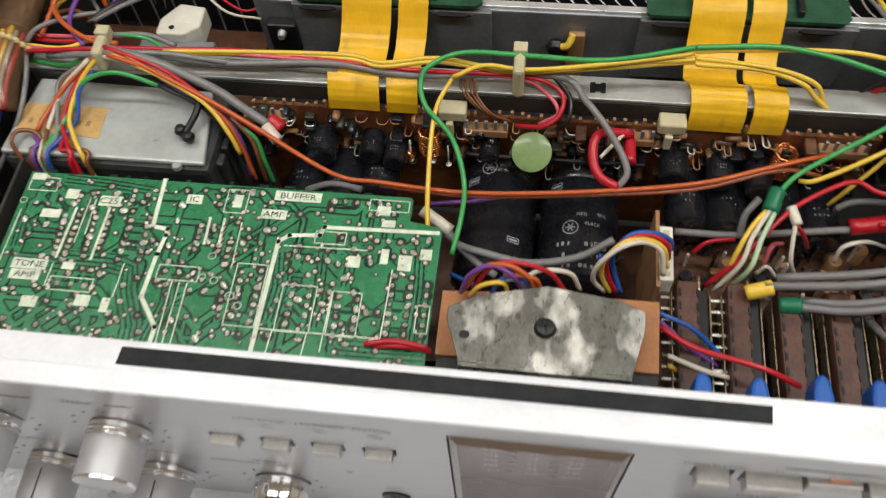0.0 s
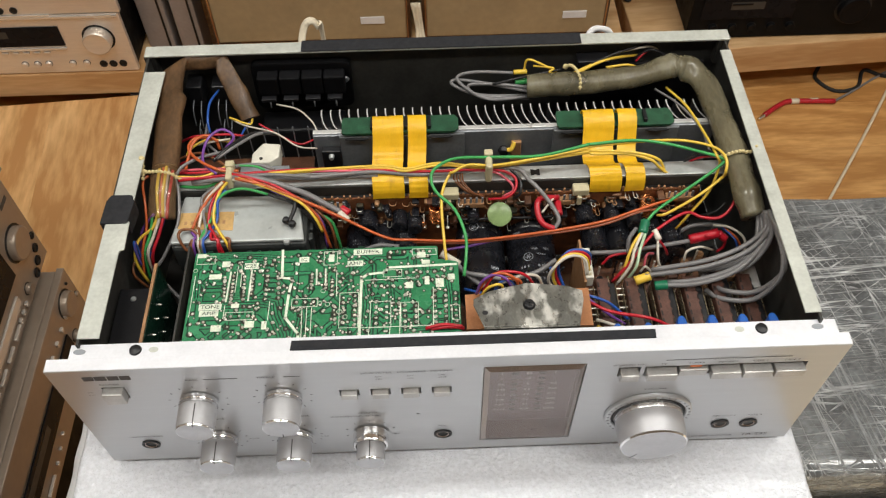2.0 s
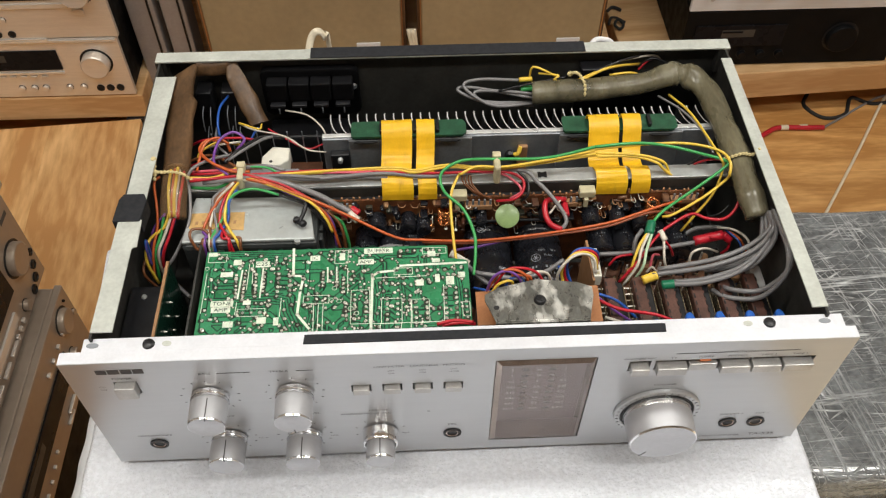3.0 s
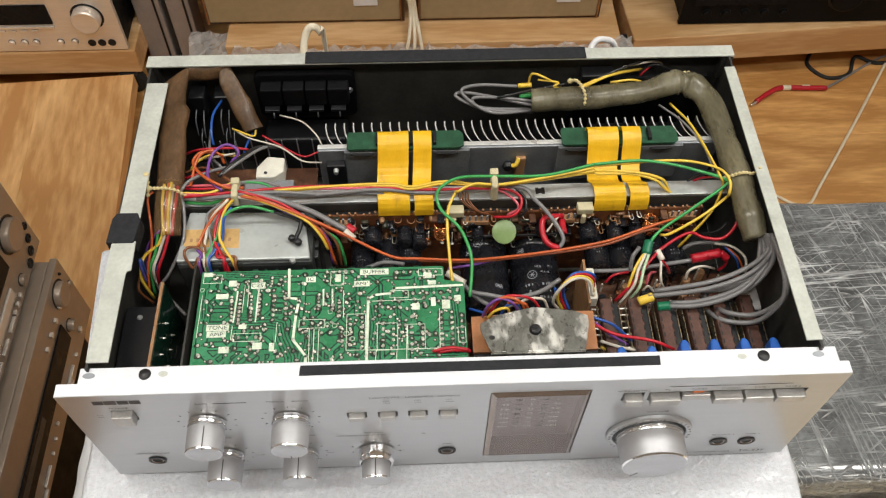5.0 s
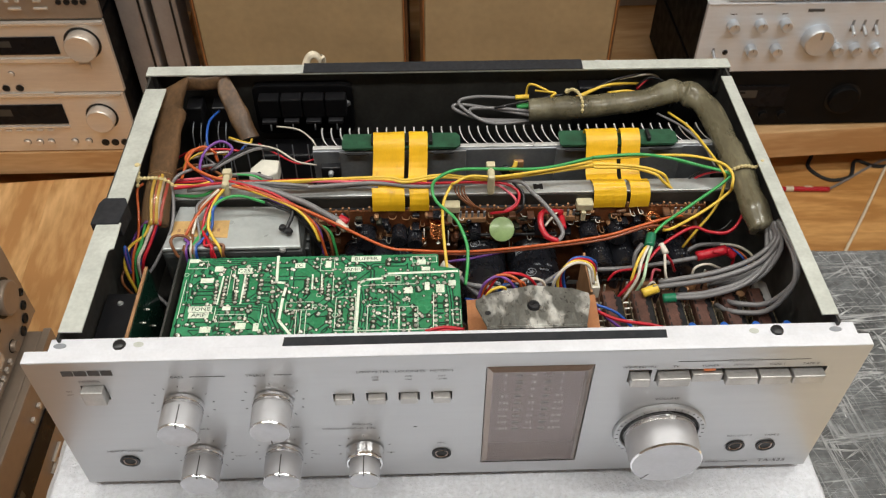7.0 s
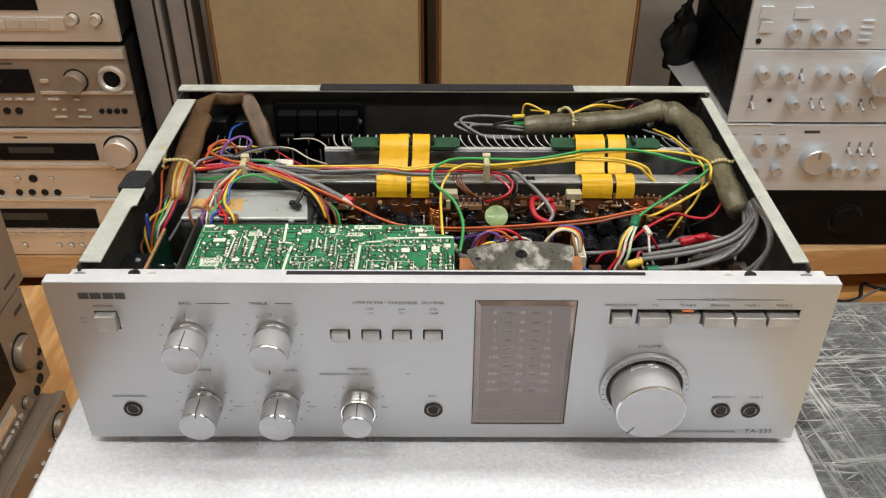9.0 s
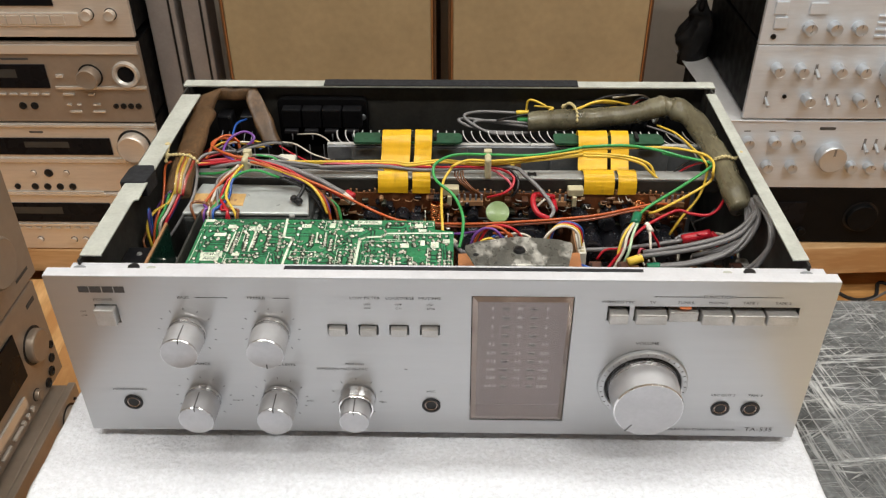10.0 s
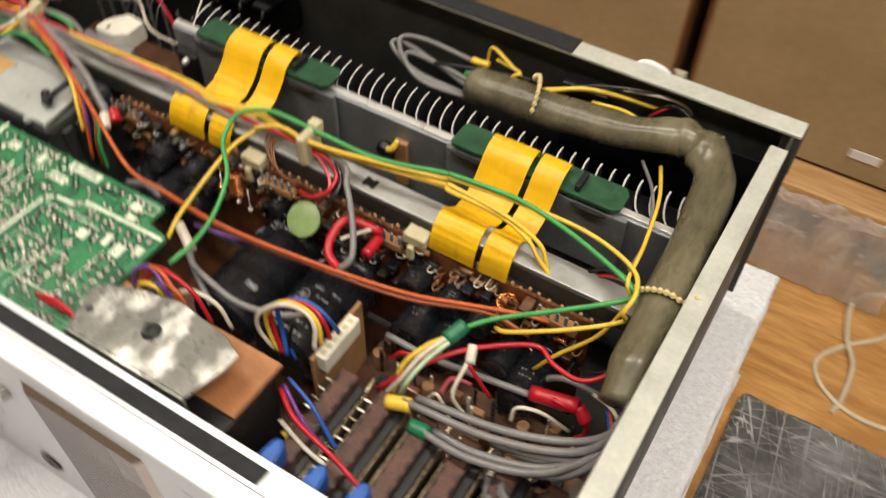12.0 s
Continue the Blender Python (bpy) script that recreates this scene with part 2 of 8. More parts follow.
brushed(M_PANEL, 0.75, (0, 0, 1))
M_KNOB = shader("spun_aluminium", (0.52, 0.52, 0.545), 0.5, 0.6, 0.04, 30, 0.00003, 900, rough_vary=0.05)
M_NECK = shader("bright_turned_neck", (0.74, 0.74, 0.76), 0.24, 0.9, 0.04, 60, rough_vary=0.05)
M_CHROME = shader("polished_aluminium", (0.85, 0.85, 0.86), 0.12, 1.0, 0.02, 50, rough_vary=0.04)
M_ZINC = shader("galvanised_steel", (0.5, 0.52, 0.52), 0.42, 0.6, 0.12, 45, 0.00005, 400, blotch=(0.3, 0.3, 0.28), blotch_at=0.64)
M_FLANGE = shader("whitened_zinc_flange", (0.52, 0.54, 0.5), 0.5, 0.25, 0.12, 50, 0.00004, 400, blotch=(0.34, 0.35, 0.31), blotch_at=0.62)
M_SHIELD = shader("blotched_tin_shield", (0.17, 0.17, 0.155), 0.34, 0.6, 0.25, 120, 0.0002, 700, (1, 0.6, 1), blotch=(0.8, 0.8, 0.76), blotch_at=0.505, rough_vary=0.15)
M_BLACK = shader("black_painted_steel", (0.036, 0.035, 0.032), 0.5, 0.1, 0.25, 40, 0.00006, 700)
M_BLKPLASTIC = shader("black_plastic", (0.011, 0.011, 0.013), 0.4, 0, 0.2, 80)
M_TAPE = shader("black_cloth_tape", (0.012, 0.013, 0.017), 0.75, 0, 0.2, 120, 0.0001, 1500)
M_HEAT = shader("anodised_heatsink", (0.3, 0.32, 0.35), 0.45, 0.6, 0.12, 50, 0.00004, 500, blotch=(0.16, 0.16, 0.17), blotch_at=0.62)
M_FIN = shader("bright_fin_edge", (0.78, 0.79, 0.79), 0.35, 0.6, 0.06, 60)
M_TRAFO = shader("grey_painted_can", (0.46, 0.49, 0.49), 0.36, 0.3, 0.1, 35, 0.00005, 300, blotch=(0.56, 0.59, 0.58), blotch_at=0.58)
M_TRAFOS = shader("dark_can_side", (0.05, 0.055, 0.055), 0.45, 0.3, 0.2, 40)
M_LABEL = shader("tan_paper_label", (0.52, 0.33, 0.13), 0.7, 0, 0.15, 90)
M_BRD = shader("brown_phenolic_board", (0.15, 0.05, 0.018), 0.4, 0, 0.45, 110, 0.0002, 700, coat=0.4, blotch=(0.3, 0.14, 0.06), blotch_at=0.58)
M_BRDEDGE = shader("tan_board_edge", (0.32, 0.17, 0.08), 0.6, 0, 0.15, 80)
M_GRN = shader("green_solder_mask", (0.03, 0.195, 0.085), 0.3, 0, 0.18, 60, 0.00006, 900, coat=0.5)
M_GRNDK = shader("dark_green_gap", (0.004, 0.028, 0.017), 0.32, 0, 0.2, 90, coat=0.5)
M_GRNLT = shader("light_green_track", (0.035, 0.215, 0.1), 0.3, 0, 0.2, 90, 0.00005, 900, coat=0.5)
M_GRNB = shader("plain_green_board", (0.016, 0.07, 0.036), 0.45, 0, 0.35, 120, coat=0.25, blotch=(0.05, 0.13, 0.075), blotch_at=0.6)
M_SOLDER = shader("solder", (0.84, 0.81, 0.73), 0.3, 0.4, 0.35, 500, rand=0.3)
M_ROSIN = shader("flux_ring", (0.026, 0.027, 0.018), 0.35, 0, 0.5, 250, blotch=(0.1, 0.07, 0.04), blotch_at=0.58)
M_SILK = shader("white_screen_print", (0.66, 0.72, 0.6), 0.6, 0, 0.2, 200)
M_PRINT = shader("dark_panel_print", (0.06, 0.055, 0.055), 0.6, 0, 0.1, 200)
M_GREYPRINT = shader("grey_panel_print", (0.07, 0.068, 0.068), 0.6, 0, 0.1, 200)
M_CAP = shader("black_capacitor_sleeve", (0.011, 0.0115, 0.015), 0.28, 0, 0.2, 80, coat=0.25)
M_CAPPRINT = shader("white_capacitor_print", (0.22, 0.23, 0.25), 0.5, 0, 0.3, 400)
M_CAPTEXT = shader("clear_capacitor_lettering", (0.33, 0.35, 0.39), 0.5, 0, 0.2, 300)
M_BRASS = shader("tinned_brass", (0.3, 0.25, 0.17), 0.3, 0.8, 0.15, 150)
M_FILM = shader("green_film_capacitor", (0.22, 0.32, 0.13), 0.35, 0, 0.12, 120, coat=0.3)
M_COPPER = shader("enamelled_copper", (0.75, 0.28, 0.1), 0.25, 0.9, 0.12, 200)
M_NYLON = shader("natural_nylon", (0.52, 0.47, 0.31), 0.4, 0, 0.1, 90, coat=0.1)
M_TWINE = shader("waxed_lacing_twine", (0.62, 0.52, 0.27), 0.55, 0, 0.15, 200)
M_SLEEVE = shader("brown_vinyl_sleeving", (0.11, 0.06, 0.028), 0.42, 0, 0.45, 55, 0.0002, 90, (1, 0.4, 1), coat=0.05, blotch=(0.2, 0.125, 0.065), blotch_at=0.54, alpha=0.9)
# paler blotches in this colour imitate glossy streaks along the vinyl
M_SLEEVE2 = shader("olive_vinyl_sleeving", (0.13, 0.115, 0.072), 0.3, 0, 0.35, 38, 0.0004, 75, (1.6, 0.6, 1.6), coat=0.3, blotch=(0.24, 0.22, 0.15), blotch_at=0.55, alpha=0.84)
M_RIBBON = shader("yellow_flat_cable", (0.74, 0.43, 0.012), 0.42, 0, 0.07, 60, 0.0001, 200, (3, 1, 1), coat=0.1, blotch=(0.5, 0.28, 0.02), blotch_at=0.6)
M_BLUECAP = shader("blue_plastic", (0.015, 0.1, 0.42), 0.4, 0, 0.1, 120)
M_WHITECONN = shader("white_plastic_connector", (0.68, 0.66, 0.58), 0.45, 0, 0.08, 120)
M_METER = shader("smoked_meter_window", (0.52, 0.45, 0.45), 0.1, 0.6, 0.0, 20, coat=0.3, rough_vary=0.02, alpha=0.37)
M_METERPRINT = shader("pale_meter_print", (0.85, 0.84, 0.82), 0.5, 0, 0.05, 50)
M_BRONZE = shader("bronzed_bezel", (0.34, 0.275, 0.245), 0.16, 0.75, 0.04, 50, coat=0.3)
M_DARK = shader("dark_opening", (0.008, 0.008, 0.009), 0.5, 0, 0.1, 60)
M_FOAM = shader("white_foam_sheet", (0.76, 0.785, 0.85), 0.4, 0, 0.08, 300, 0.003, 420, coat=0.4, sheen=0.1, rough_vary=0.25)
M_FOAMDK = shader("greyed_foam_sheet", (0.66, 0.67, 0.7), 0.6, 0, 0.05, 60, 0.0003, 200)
M_FLOOR = wood("honey_laminate", (0.72, 0.4, 0.145), (0.46, 0.22, 0.065), 5.0, (1.6, 9.0, 6.0), 0.4, rand=0.06, coat=0.2, bold=0.5, fine=1.5)
M_PINE = wood("raw_pine", (0.72, 0.47, 0.245), (0.52, 0.29, 0.12), 4.0, (1.2, 8.0, 8.0), 0.6, rand=0.06, coat=0.0, bold=0.5, fine=1.5)
M_PLYDARK = wood("walnut_trim", (0.16, 0.08, 0.035), (0.07, 0.03, 0.014), 6.0, (6.0, 6.0, 1.0), 0.45)
M_GRILLE = shader("beige_grille_cloth", (0.36, 0.268, 0.15), 0.85, 0, 0.1, 8, 0.0004, 900)
M_WALL = shader("beige_wall", (0.44, 0.4, 0.35), 0.85, 0, 0.06, 5, 0.0005, 60)
M_CEIL = shader("white_ceiling", (0.75, 0.74, 0.72), 0.9, 0, 0.04, 3)
M_POST = shader("grey_enamelled_post", (0.36, 0.325, 0.31), 0.4, 0.3, 0.08, 20)
M_CHAMP = shader("champagne_fascia", (0.8, 0.73, 0.66), 0.34, 0.55, 0.05, 12, 0.00003, 500, (1, 1, 12), rough_vary=0.05)
M_CHAMPDK = shader("bronze_fascia", (0.37, 0.305, 0.25), 0.34, 0.45, 0.06, 12, rough_vary=0.05)
M_SILVER = shader("silver_fascia", (0.72, 0.77, 0.84), 0.4, 0.27, 0.04, 12, 0.00003, 500, (1, 1, 12), rough_vary=0.05)
M_BLKCASE = shader("black_case", (0.005, 0.005, 0.0055), 0.5, 0.0, 0.2, 20)
M_GLASSBLK = shader("black_display_window", (0.008, 0.008, 0.01), 0.3, 0, 0.05, 20)
M_PAPER = shader("white_paper_sheet", (0.72, 0.72, 0.74), 0.7, 0, 0.05, 10)
M_RUBBER = shader("black_rubber", (0.015, 0.015, 0.015), 0.7, 0, 0.2, 60)
M_CREAM = shader("cream_cable", (0.7, 0.62, 0.48), 0.5, 0, 0.08, 60)
M_CLEAR = shader("crumpled_clear_film", (0.85, 0.84, 0.83), 0.12, 0, 0.1, 30, 0.004, 70, alpha=0.4, coat=0.8)
M_CARTON = shader("white_lined_carton", (0.66, 0.65, 0.63), 0.75, 0, 0.08, 12)
M_BUTTON = shader("dull_anodised_button", (0.46, 0.45, 0.44), 0.4, 0.55, 0.1, 90, 0.00003, 500)
M_FINSIDE = shader("dark_fin_side", (0.02, 0.021, 0.023), 0.5, 0.3, 0.2, 60)
M_PLATE = shader("dark_grey_plate", (0.15, 0.16, 0.17), 0.45, 0.1, 0.2, 60)
M_SWITCH = shader("dark_brown_switch_body", (0.085, 0.038, 0.028), 0.45, 0, 0.35, 120, 0.0002, 600, coat=0.2)
M_SLEEVEEND = shader("clear_brown_vinyl", (0.3, 0.18, 0.09), 0.2, 0, 0.25, 60, alpha=0.28, coat=0.6)
M_HUSK = shader("black_padded_bag", (0.01, 0.01, 0.011), 0.6, 0, 0.3, 40, 0.003, 60)
M_BRDDK = shader("dark_brown_board", (0.085, 0.034, 0.017), 0.4, 0, 0.4, 90, 0.0002, 700, coat=0.3, blotch=(0.2, 0.1, 0.05), blotch_at=0.56)
M_PINEY = wood("knotty_pine", (0.9, 0.57, 0.26), (0.56, 0.28, 0.1), 3.2, (6.0, 1.1, 7.0), 0.5, rand=0.06, coat=0.15, bold=0.5, fine=0.8)
M_SCALE = shader("mauve_scale_plate", (0.18, 0.15, 0.145), 0.5, 0, 0.05, 40)
M_SEGMENT = shader("unlit_meter_segment", (0.02, 0.02, 0.02), 0.3, 0, 0.1, 60)
M_KNOBW = shader("satin_silver_knob", (0.64, 0.68, 0.73), 0.32, 0.65, 0.03, 30, rough_vary=0.05)
M_TRIM = shader("bright_champagne_trim", (0.85, 0.82, 0.78), 0.25, 0.6, 0.0, 20, rough_vary=0.02)
M_FACE = shader("satin_knob_face", (0.46, 0.46, 0.48), 0.42, 0.8, 0.05, 60, 0.00002, 700, rough_vary=0.05)
M_PALE = wood("bleached_pine", (0.82, 0.71, 0.54), (0.7, 0.56, 0.38), 3.0, (0.6, 6.0, 6.0), 0.6, rand=0.03, coat=0.0)
M_MATT = shader("matt_black_moulding", (0.005, 0.005, 0.006), 0.62, 0, 0.2, 60)
M_TANBRD = shader("orange_brown_board", (0.38, 0.16, 0.065), 0.5, 0, 0.15, 80, coat=0.2)
for m in (M_BLKCASE, M_GLASSBLK, M_MATT):
    m.node_tree.nodes["Principled BSDF"].inputs["Specular IOR Level"].default_value = 0.12
M_AMBER = glow("amber_lamp", (0.7, 0.2, 0.06), 0.1)
M_LAMP = glow("ceiling_lamp_diffuser", (1.0, 0.985, 0.92), 4.0)
PVC = {n: shader(n + "_wire_insulation", c, 0.35, 0, 0.08, 120, coat=0.2) for n, c in dict(
    red=(0.45, 0.012, 0.025), orange=(0.5, 0.1, 0.025), yellow=(0.74, 0.5, 0.06), green=(0.045, 0.33, 0.09), blue=(0.02, 0.09, 0.38),
    purple=(0.17, 0.06, 0.3), grey=(0.19, 0.185, 0.19), white=(0.63, 0.58, 0.5), black=(0.014, 0.014, 0.016), brown=(0.2, 0.075, 0.03),
    pink=(0.65, 0.12, 0.16), teal=(0.01, 0.16, 0.08), pale=(0.45, 0.62, 0.42), rust=(0.3, 0.085, 0.04)).items()}


def film_wrap():
    """Stretch film drawn tight over black goods: fine criss-cross wrinkles, their highlights painted into the colour.
    """
    # base lifted from black to imitate the film's overall sheen
    m = shader("stretch_film_over_black", (0.12, 0.128, 0.135), 0.2, 0, 0.5, 22, coat=1.0)
    nt = m.node_tree
    L = nt.links.new
    bs = nt.nodes["Principled BSDF"]
    tc = nt.nodes.new("ShaderNodeTexCoord")
    total = None
    for turn, sc, thin in ((82, 55, 0.007), (-4, 80, 0.007), (66, 90, 0.005), (-32, 75, 0.004), (5, 130, 0.005)):
        ro = nt.nodes.new("ShaderNodeMapping")
        ro.inputs["Rotation"].default_value = (0, 0, radians(turn))
        L(tc.outputs["Object"], ro.inputs[0])
        mp = nt.nodes.new("ShaderNodeMapping")
        mp.inputs["Scale"].default_value = (0.035, 1, 1)
        L(ro.outputs[0], mp.inputs[0])
        n = nt.nodes.new("ShaderNodeTexNoise")
        n.inputs["Scale"].default_value = sc
        n.inputs["Detail"].default_value = 3.0
        n.inputs["Distortion"].default_value = 0.12
        L(mp.outputs[0], n.inputs["Vector"])
        s = nt.nodes.new("ShaderNodeMath")
        s.operation = "SUBTRACT"
        s.inputs[1].default_value = 0.5
        L(n.outputs["Fac"], s.inputs[0])
        ab = nt.nodes.new("ShaderNodeMath")
        ab.operation = "ABSOLUTE"
        L(s.outputs[0], ab.inputs[0])
        r = nt.nodes.new("ShaderNodeMapRange")
        r.inputs[1].default_value, r.inputs[2].default_value, r.inputs[3].default_value, r.inputs[4].default_value = 0.0, thin * 2.2, 1.0, 0.0
        L(ab.outputs[0], r.inputs[0])
        if total is None:
            total = r.outputs[0]
        else:
            q = nt.nodes.new("ShaderNodeMath")
            q.operation = "MAXIMUM"
            L(total, q.inputs[0])
            L(r.outputs[0], q.inputs[1])
            total = q.outputs[0]
    veil = nt.nodes.new("ShaderNodeTexNoise")
    veil.inputs["Scale"].default_value = 14.0
    veil.inputs["Detail"].default_value = 6.0
    L(tc.outputs["Object"], veil.inputs["Vector"])
    vr = nt.nodes.new("ShaderNodeMapRange")
    vr.inputs[1].default_value, vr.inputs[2].default_value, vr.inputs[3].default_value, vr.inputs[4].default_value = 0.38, 0.6, 0.25, 1.0
    L(veil.outputs["Fac"], vr.inputs[0])
    k = nt.nodes.new("ShaderNodeMath")
    k.operation = "MULTIPLY"
    L(total, k.inputs[0])
    L(vr.outputs[0], k.inputs[1])
    mx = nt.nodes.new("ShaderNodeMix")
    mx.data_type = "RGBA"
    old = bs.inputs["Base Color"].links[0].from_socket
    L(k.outputs[0], mx.inputs[0])
    L(old, mx.inputs[6])
    # near-white lines in the base colour imitate highlights on the wrinkles
    mx.inputs[7].default_value = (0.7, 0.72, 0.74, 1)
    L(mx.outputs[2], bs.inputs["Base Color"])
    b = nt.nodes.new("ShaderNodeBump")
    b.inputs["Distance"].default_value = 0.002
    b.inputs["Strength"].default_value = 0.6
    L(total, b.inputs["Height"])
    L(b.outputs[0], bs.inputs["Normal"])
    L(b.outputs[0], bs.inputs["Coat Normal"])
    return m


M_WRAP = film_wrap()

# ---- the room ----
RX0, RX1, RY0, RY1 = -1.7, 2.1, -1.9, 1.8
tagged(part("wall_north", box(RX0 - 0.1, RX1 + 0.1, RY1, RY1 + 0.1, FLOOR_Z, CEIL_Z), M_WALL), "greyish beige painted plain shop wall", "wall", kind="structure")
tagged(part("wall_south", box(RX0 - 0.1, RX1 + 0.1, RY0 - 0.1, RY0, FLOOR_Z, CEIL_Z), M_WALL), "greyish beige painted plain shop wall", "wall", kind="structure")
tagged(part("wall_west", box(RX0 - 0.1, RX0, RY0, RY1, FLOOR_Z, CEIL_Z), M_WALL), "greyish beige painted plain shop wall", "wall", kind="structure")
tagged(part("wall_east", box(RX1, RX1 + 0.1, RY0, RY1, FLOOR_Z, CEIL_Z), M_WALL), "greyish beige painted plain shop wall", "wall", kind="structure")
tagged(part("ceiling", box(RX0 - 0.1, RX1 + 0.1, RY0 - 0.1, RY1 + 0.1, CEIL_Z, CEIL_Z + 0.1), M_CEIL), "plain white ceiling", "ceiling", kind="structure")
for lx, ly, lamp_power in LAMPS:
    lamp = thing("ceiling_lamp", pose(lx, ly, CEIL_Z - 0.001), "white rectangular ceiling lamp with glowing diffuser", "lamp", "ceiling lamps")
    part("housing", box(-0.62, 0.62, -0.1, 0.1, -0.04, 0, 0.004), M_PAPER, lamp)
    part("diffuser", box(-0.6, 0.6, -0.085, 0.085, -0.048, -0.041, 0.002), M_LAMP, lamp, "glowing white diffuser")
    data = bpy.data.lights.new("lamp_light", "AREA")
    data.shape, data.size, data.size_y, data.energy, data.color = "RECTANGLE", 1.2, 0.17, lamp_power, (1.0, 0.985, 0.915)
    light = new("lamp_light", data)
    light.matrix_world = pose(lx, ly, CEIL_Z - 0.055)

# ---- floor: laminate boards ----
floor = tagged(part("floor", box(RX0 - 0.1, RX1 + 0.1, RY0 - 0.1, RY1 + 0.1, FLOOR_Z - 0.06, FLOOR_Z - 0.012), M_RUBBER), "honey-brown wooden laminate floor in long boards", "floor", kind="structure")
board_mesh = {}
rng = random.Random(4)
for j in range(-14, 16):
    x, row_y = RX0 - 0.05 - rng.random() * 0.8, -0.2 + j * 0.125
    while x < RX1 + 0.05:
        ln = rng.choice((0.9, 1.2))
        x0, x1 = max(x, RX0 - 0.05), min(x + ln, RX1 + 0.05)
        key = round(x1 - x0, 4)
        if key not in board_mesh:
            bm = box(0.0001, key - 0.0001, 0.0001, 0.1249, -0.012, 0, 0.0003)
            board_mesh[key] = bpy.data.meshes.new("plank")
            bm.to_mesh(board_mesh[key])
            bm.free()
            board_mesh[key].materials.append(M_FLOOR)
        if x1 - x0 > 0.02:
            again("plank", board_mesh[key], floor, pose(x0, row_y, FLOOR_Z + (rng.random() - 0.5) * 0.0006))
        x += ln

# ---- the support under the amplifier ----
tagged(part("carton_plinth", box(-0.268, 0.222, -0.34, 0.25, FLOOR_Z, -0.092, 0.004), M_CARTON), "white carton standing on the floor as a plinth", "box")


def foam(x0, x1, y0, y1, z0, z1, seed, name, label, mat, pebble=0.0004, fine=330):
    """A soft foam sheet with a pebbled top and torn edges."""
    bm = bmesh.new()
    nx, ny = fine, int(fine * (y1 - y0) / (x1 - x0))
    grid = []
    for j in range(ny + 1):
        row = []
        for i in range(nx + 1):
            x, y = x0 + (x1 - x0) * i / nx, y0 + (y1 - y0) * j / ny
            e = noise.noise((x * 40, y * 40, seed)) * 0.0015
            edge = min(i, nx - i, j, ny - j)
            if edge == 0:
                x += e * 1.6
                y += e * 1.2
            z = z1 + noise.noise((x * 9, y * 9, seed)) * 0.0015 + (noise.noise((x * 330, y * 330, seed + 3)) + 0.7 * noise.noise((x * 140, y * 140, seed + 5))) * pebble
            z -= 0.004 if edge == 0 else 0.001 if edge == 1 else 0
            row.append(bm.verts.new((x, y, z)))
        grid.append(row)
    for a, b in zip(grid, grid[1:]):
        for i in range(nx):
            bm.faces.new((a[i], a[i + 1], b[i + 1], b[i]))
    rim = grid[0] + [r[-1] for r in grid[1:]] + grid[-1][-2::-1] + [r[0] for r in grid[-2:0:-1]]
    low = [bm.verts.new((v.co.x, v.co.y, z0)) for v in rim]
    for k in range(len(rim)):
        q = (k + 1) % len(rim)
        bm.faces.new((low[k], low[q], rim[q], rim[k]))
    bm.faces.new(low[::-1])
    return tagged(part(name, smooth(bm, 50), mat), label, "foam")


# front strips of both sheets are unseen, extended to brighten the panel's reflection
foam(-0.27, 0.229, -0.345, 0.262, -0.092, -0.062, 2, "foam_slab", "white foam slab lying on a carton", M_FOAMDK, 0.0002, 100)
foam(-0.241, 0.226, -0.345, 0.292, -0.062, -0.007, 5, "foam_sheet", "white sparkling foam sheet under the amplifier", M_FOAM)
tagged(part("foam_offcut", prism([(-0.258, 0.085), (-0.2412, 0.078), (-0.2412, 0.186), (-0.264, 0.182)], -0.0618, -0.009, 0.003), M_FOAM), "white foam offcut pushed against a foam sheet", "foam")
# torn flap of film sticking out below the foam
flap = prism([(-0.298, 0.02), (-0.268, 0.05), (-0.268, 0.14), (-0.288, 0.135)], -0.135, -0.133)
tagged(part("paper_flap", flap, M_PAPER), "crumpled pale paper flap under the foam", "paper")

# ---- goods wrapped in stretch film, and the board before them ----


def wrapped(x0, x1, y0, y1, z0, z1):
    bm = box(x0, x1, y0, y1, z0, z1, 0.006)
    bmesh.ops.subdivide_edges(bm, edges=[e for e in bm.edges if e.calc_length() > 0.05], cuts=24, use_grid_fill=True)
    for v in bm.verts:
        v.co.z += noise.noise((v.co.x * 25, v.co.y * 25, 1)) * 0.0022 + noise.noise((v.co.x * 80, v.co.y * 12, 5)) * 0.001
        v.co.y += noise.noise((v.co.x * 20, v.co.z * 20, 9)) * 0.002
    return smooth(bm, 50)


carton = thing("wrapped_carton", pose(0, 0, 0), "black carton wrapped in creased clear stretch film", "box")
part("carton_body", box(0.242, 0.714, 0.024, 0.292, FLOOR_Z, -0.133), M_BLKCASE, carton, "black carton")
part("stretch_film", wrapped(0.236, 0.72, 0.018, 0.298, FLOOR_Z, -0.125), M_WRAP, carton, "creased clear stretch film")
# unseen front half added so the panel's right end reflects something pale
tagged(part("pine_board", box(0.238, 0.75, -0.5, 0.012, -0.19, -0.165, 0.002), M_PALE), "pale bleached pine board", "board")
tagged(part("board_stand", box(0.26, 0.7, -0.48, 0.0, FLOOR_Z, -0.19, 0.004), M_CARTON), "white carton carrying a pine board", "box")


M_READ = shader("unlit_readout", (0.05, 0.048, 0.045), 0.4, 0, 0.1, 60)


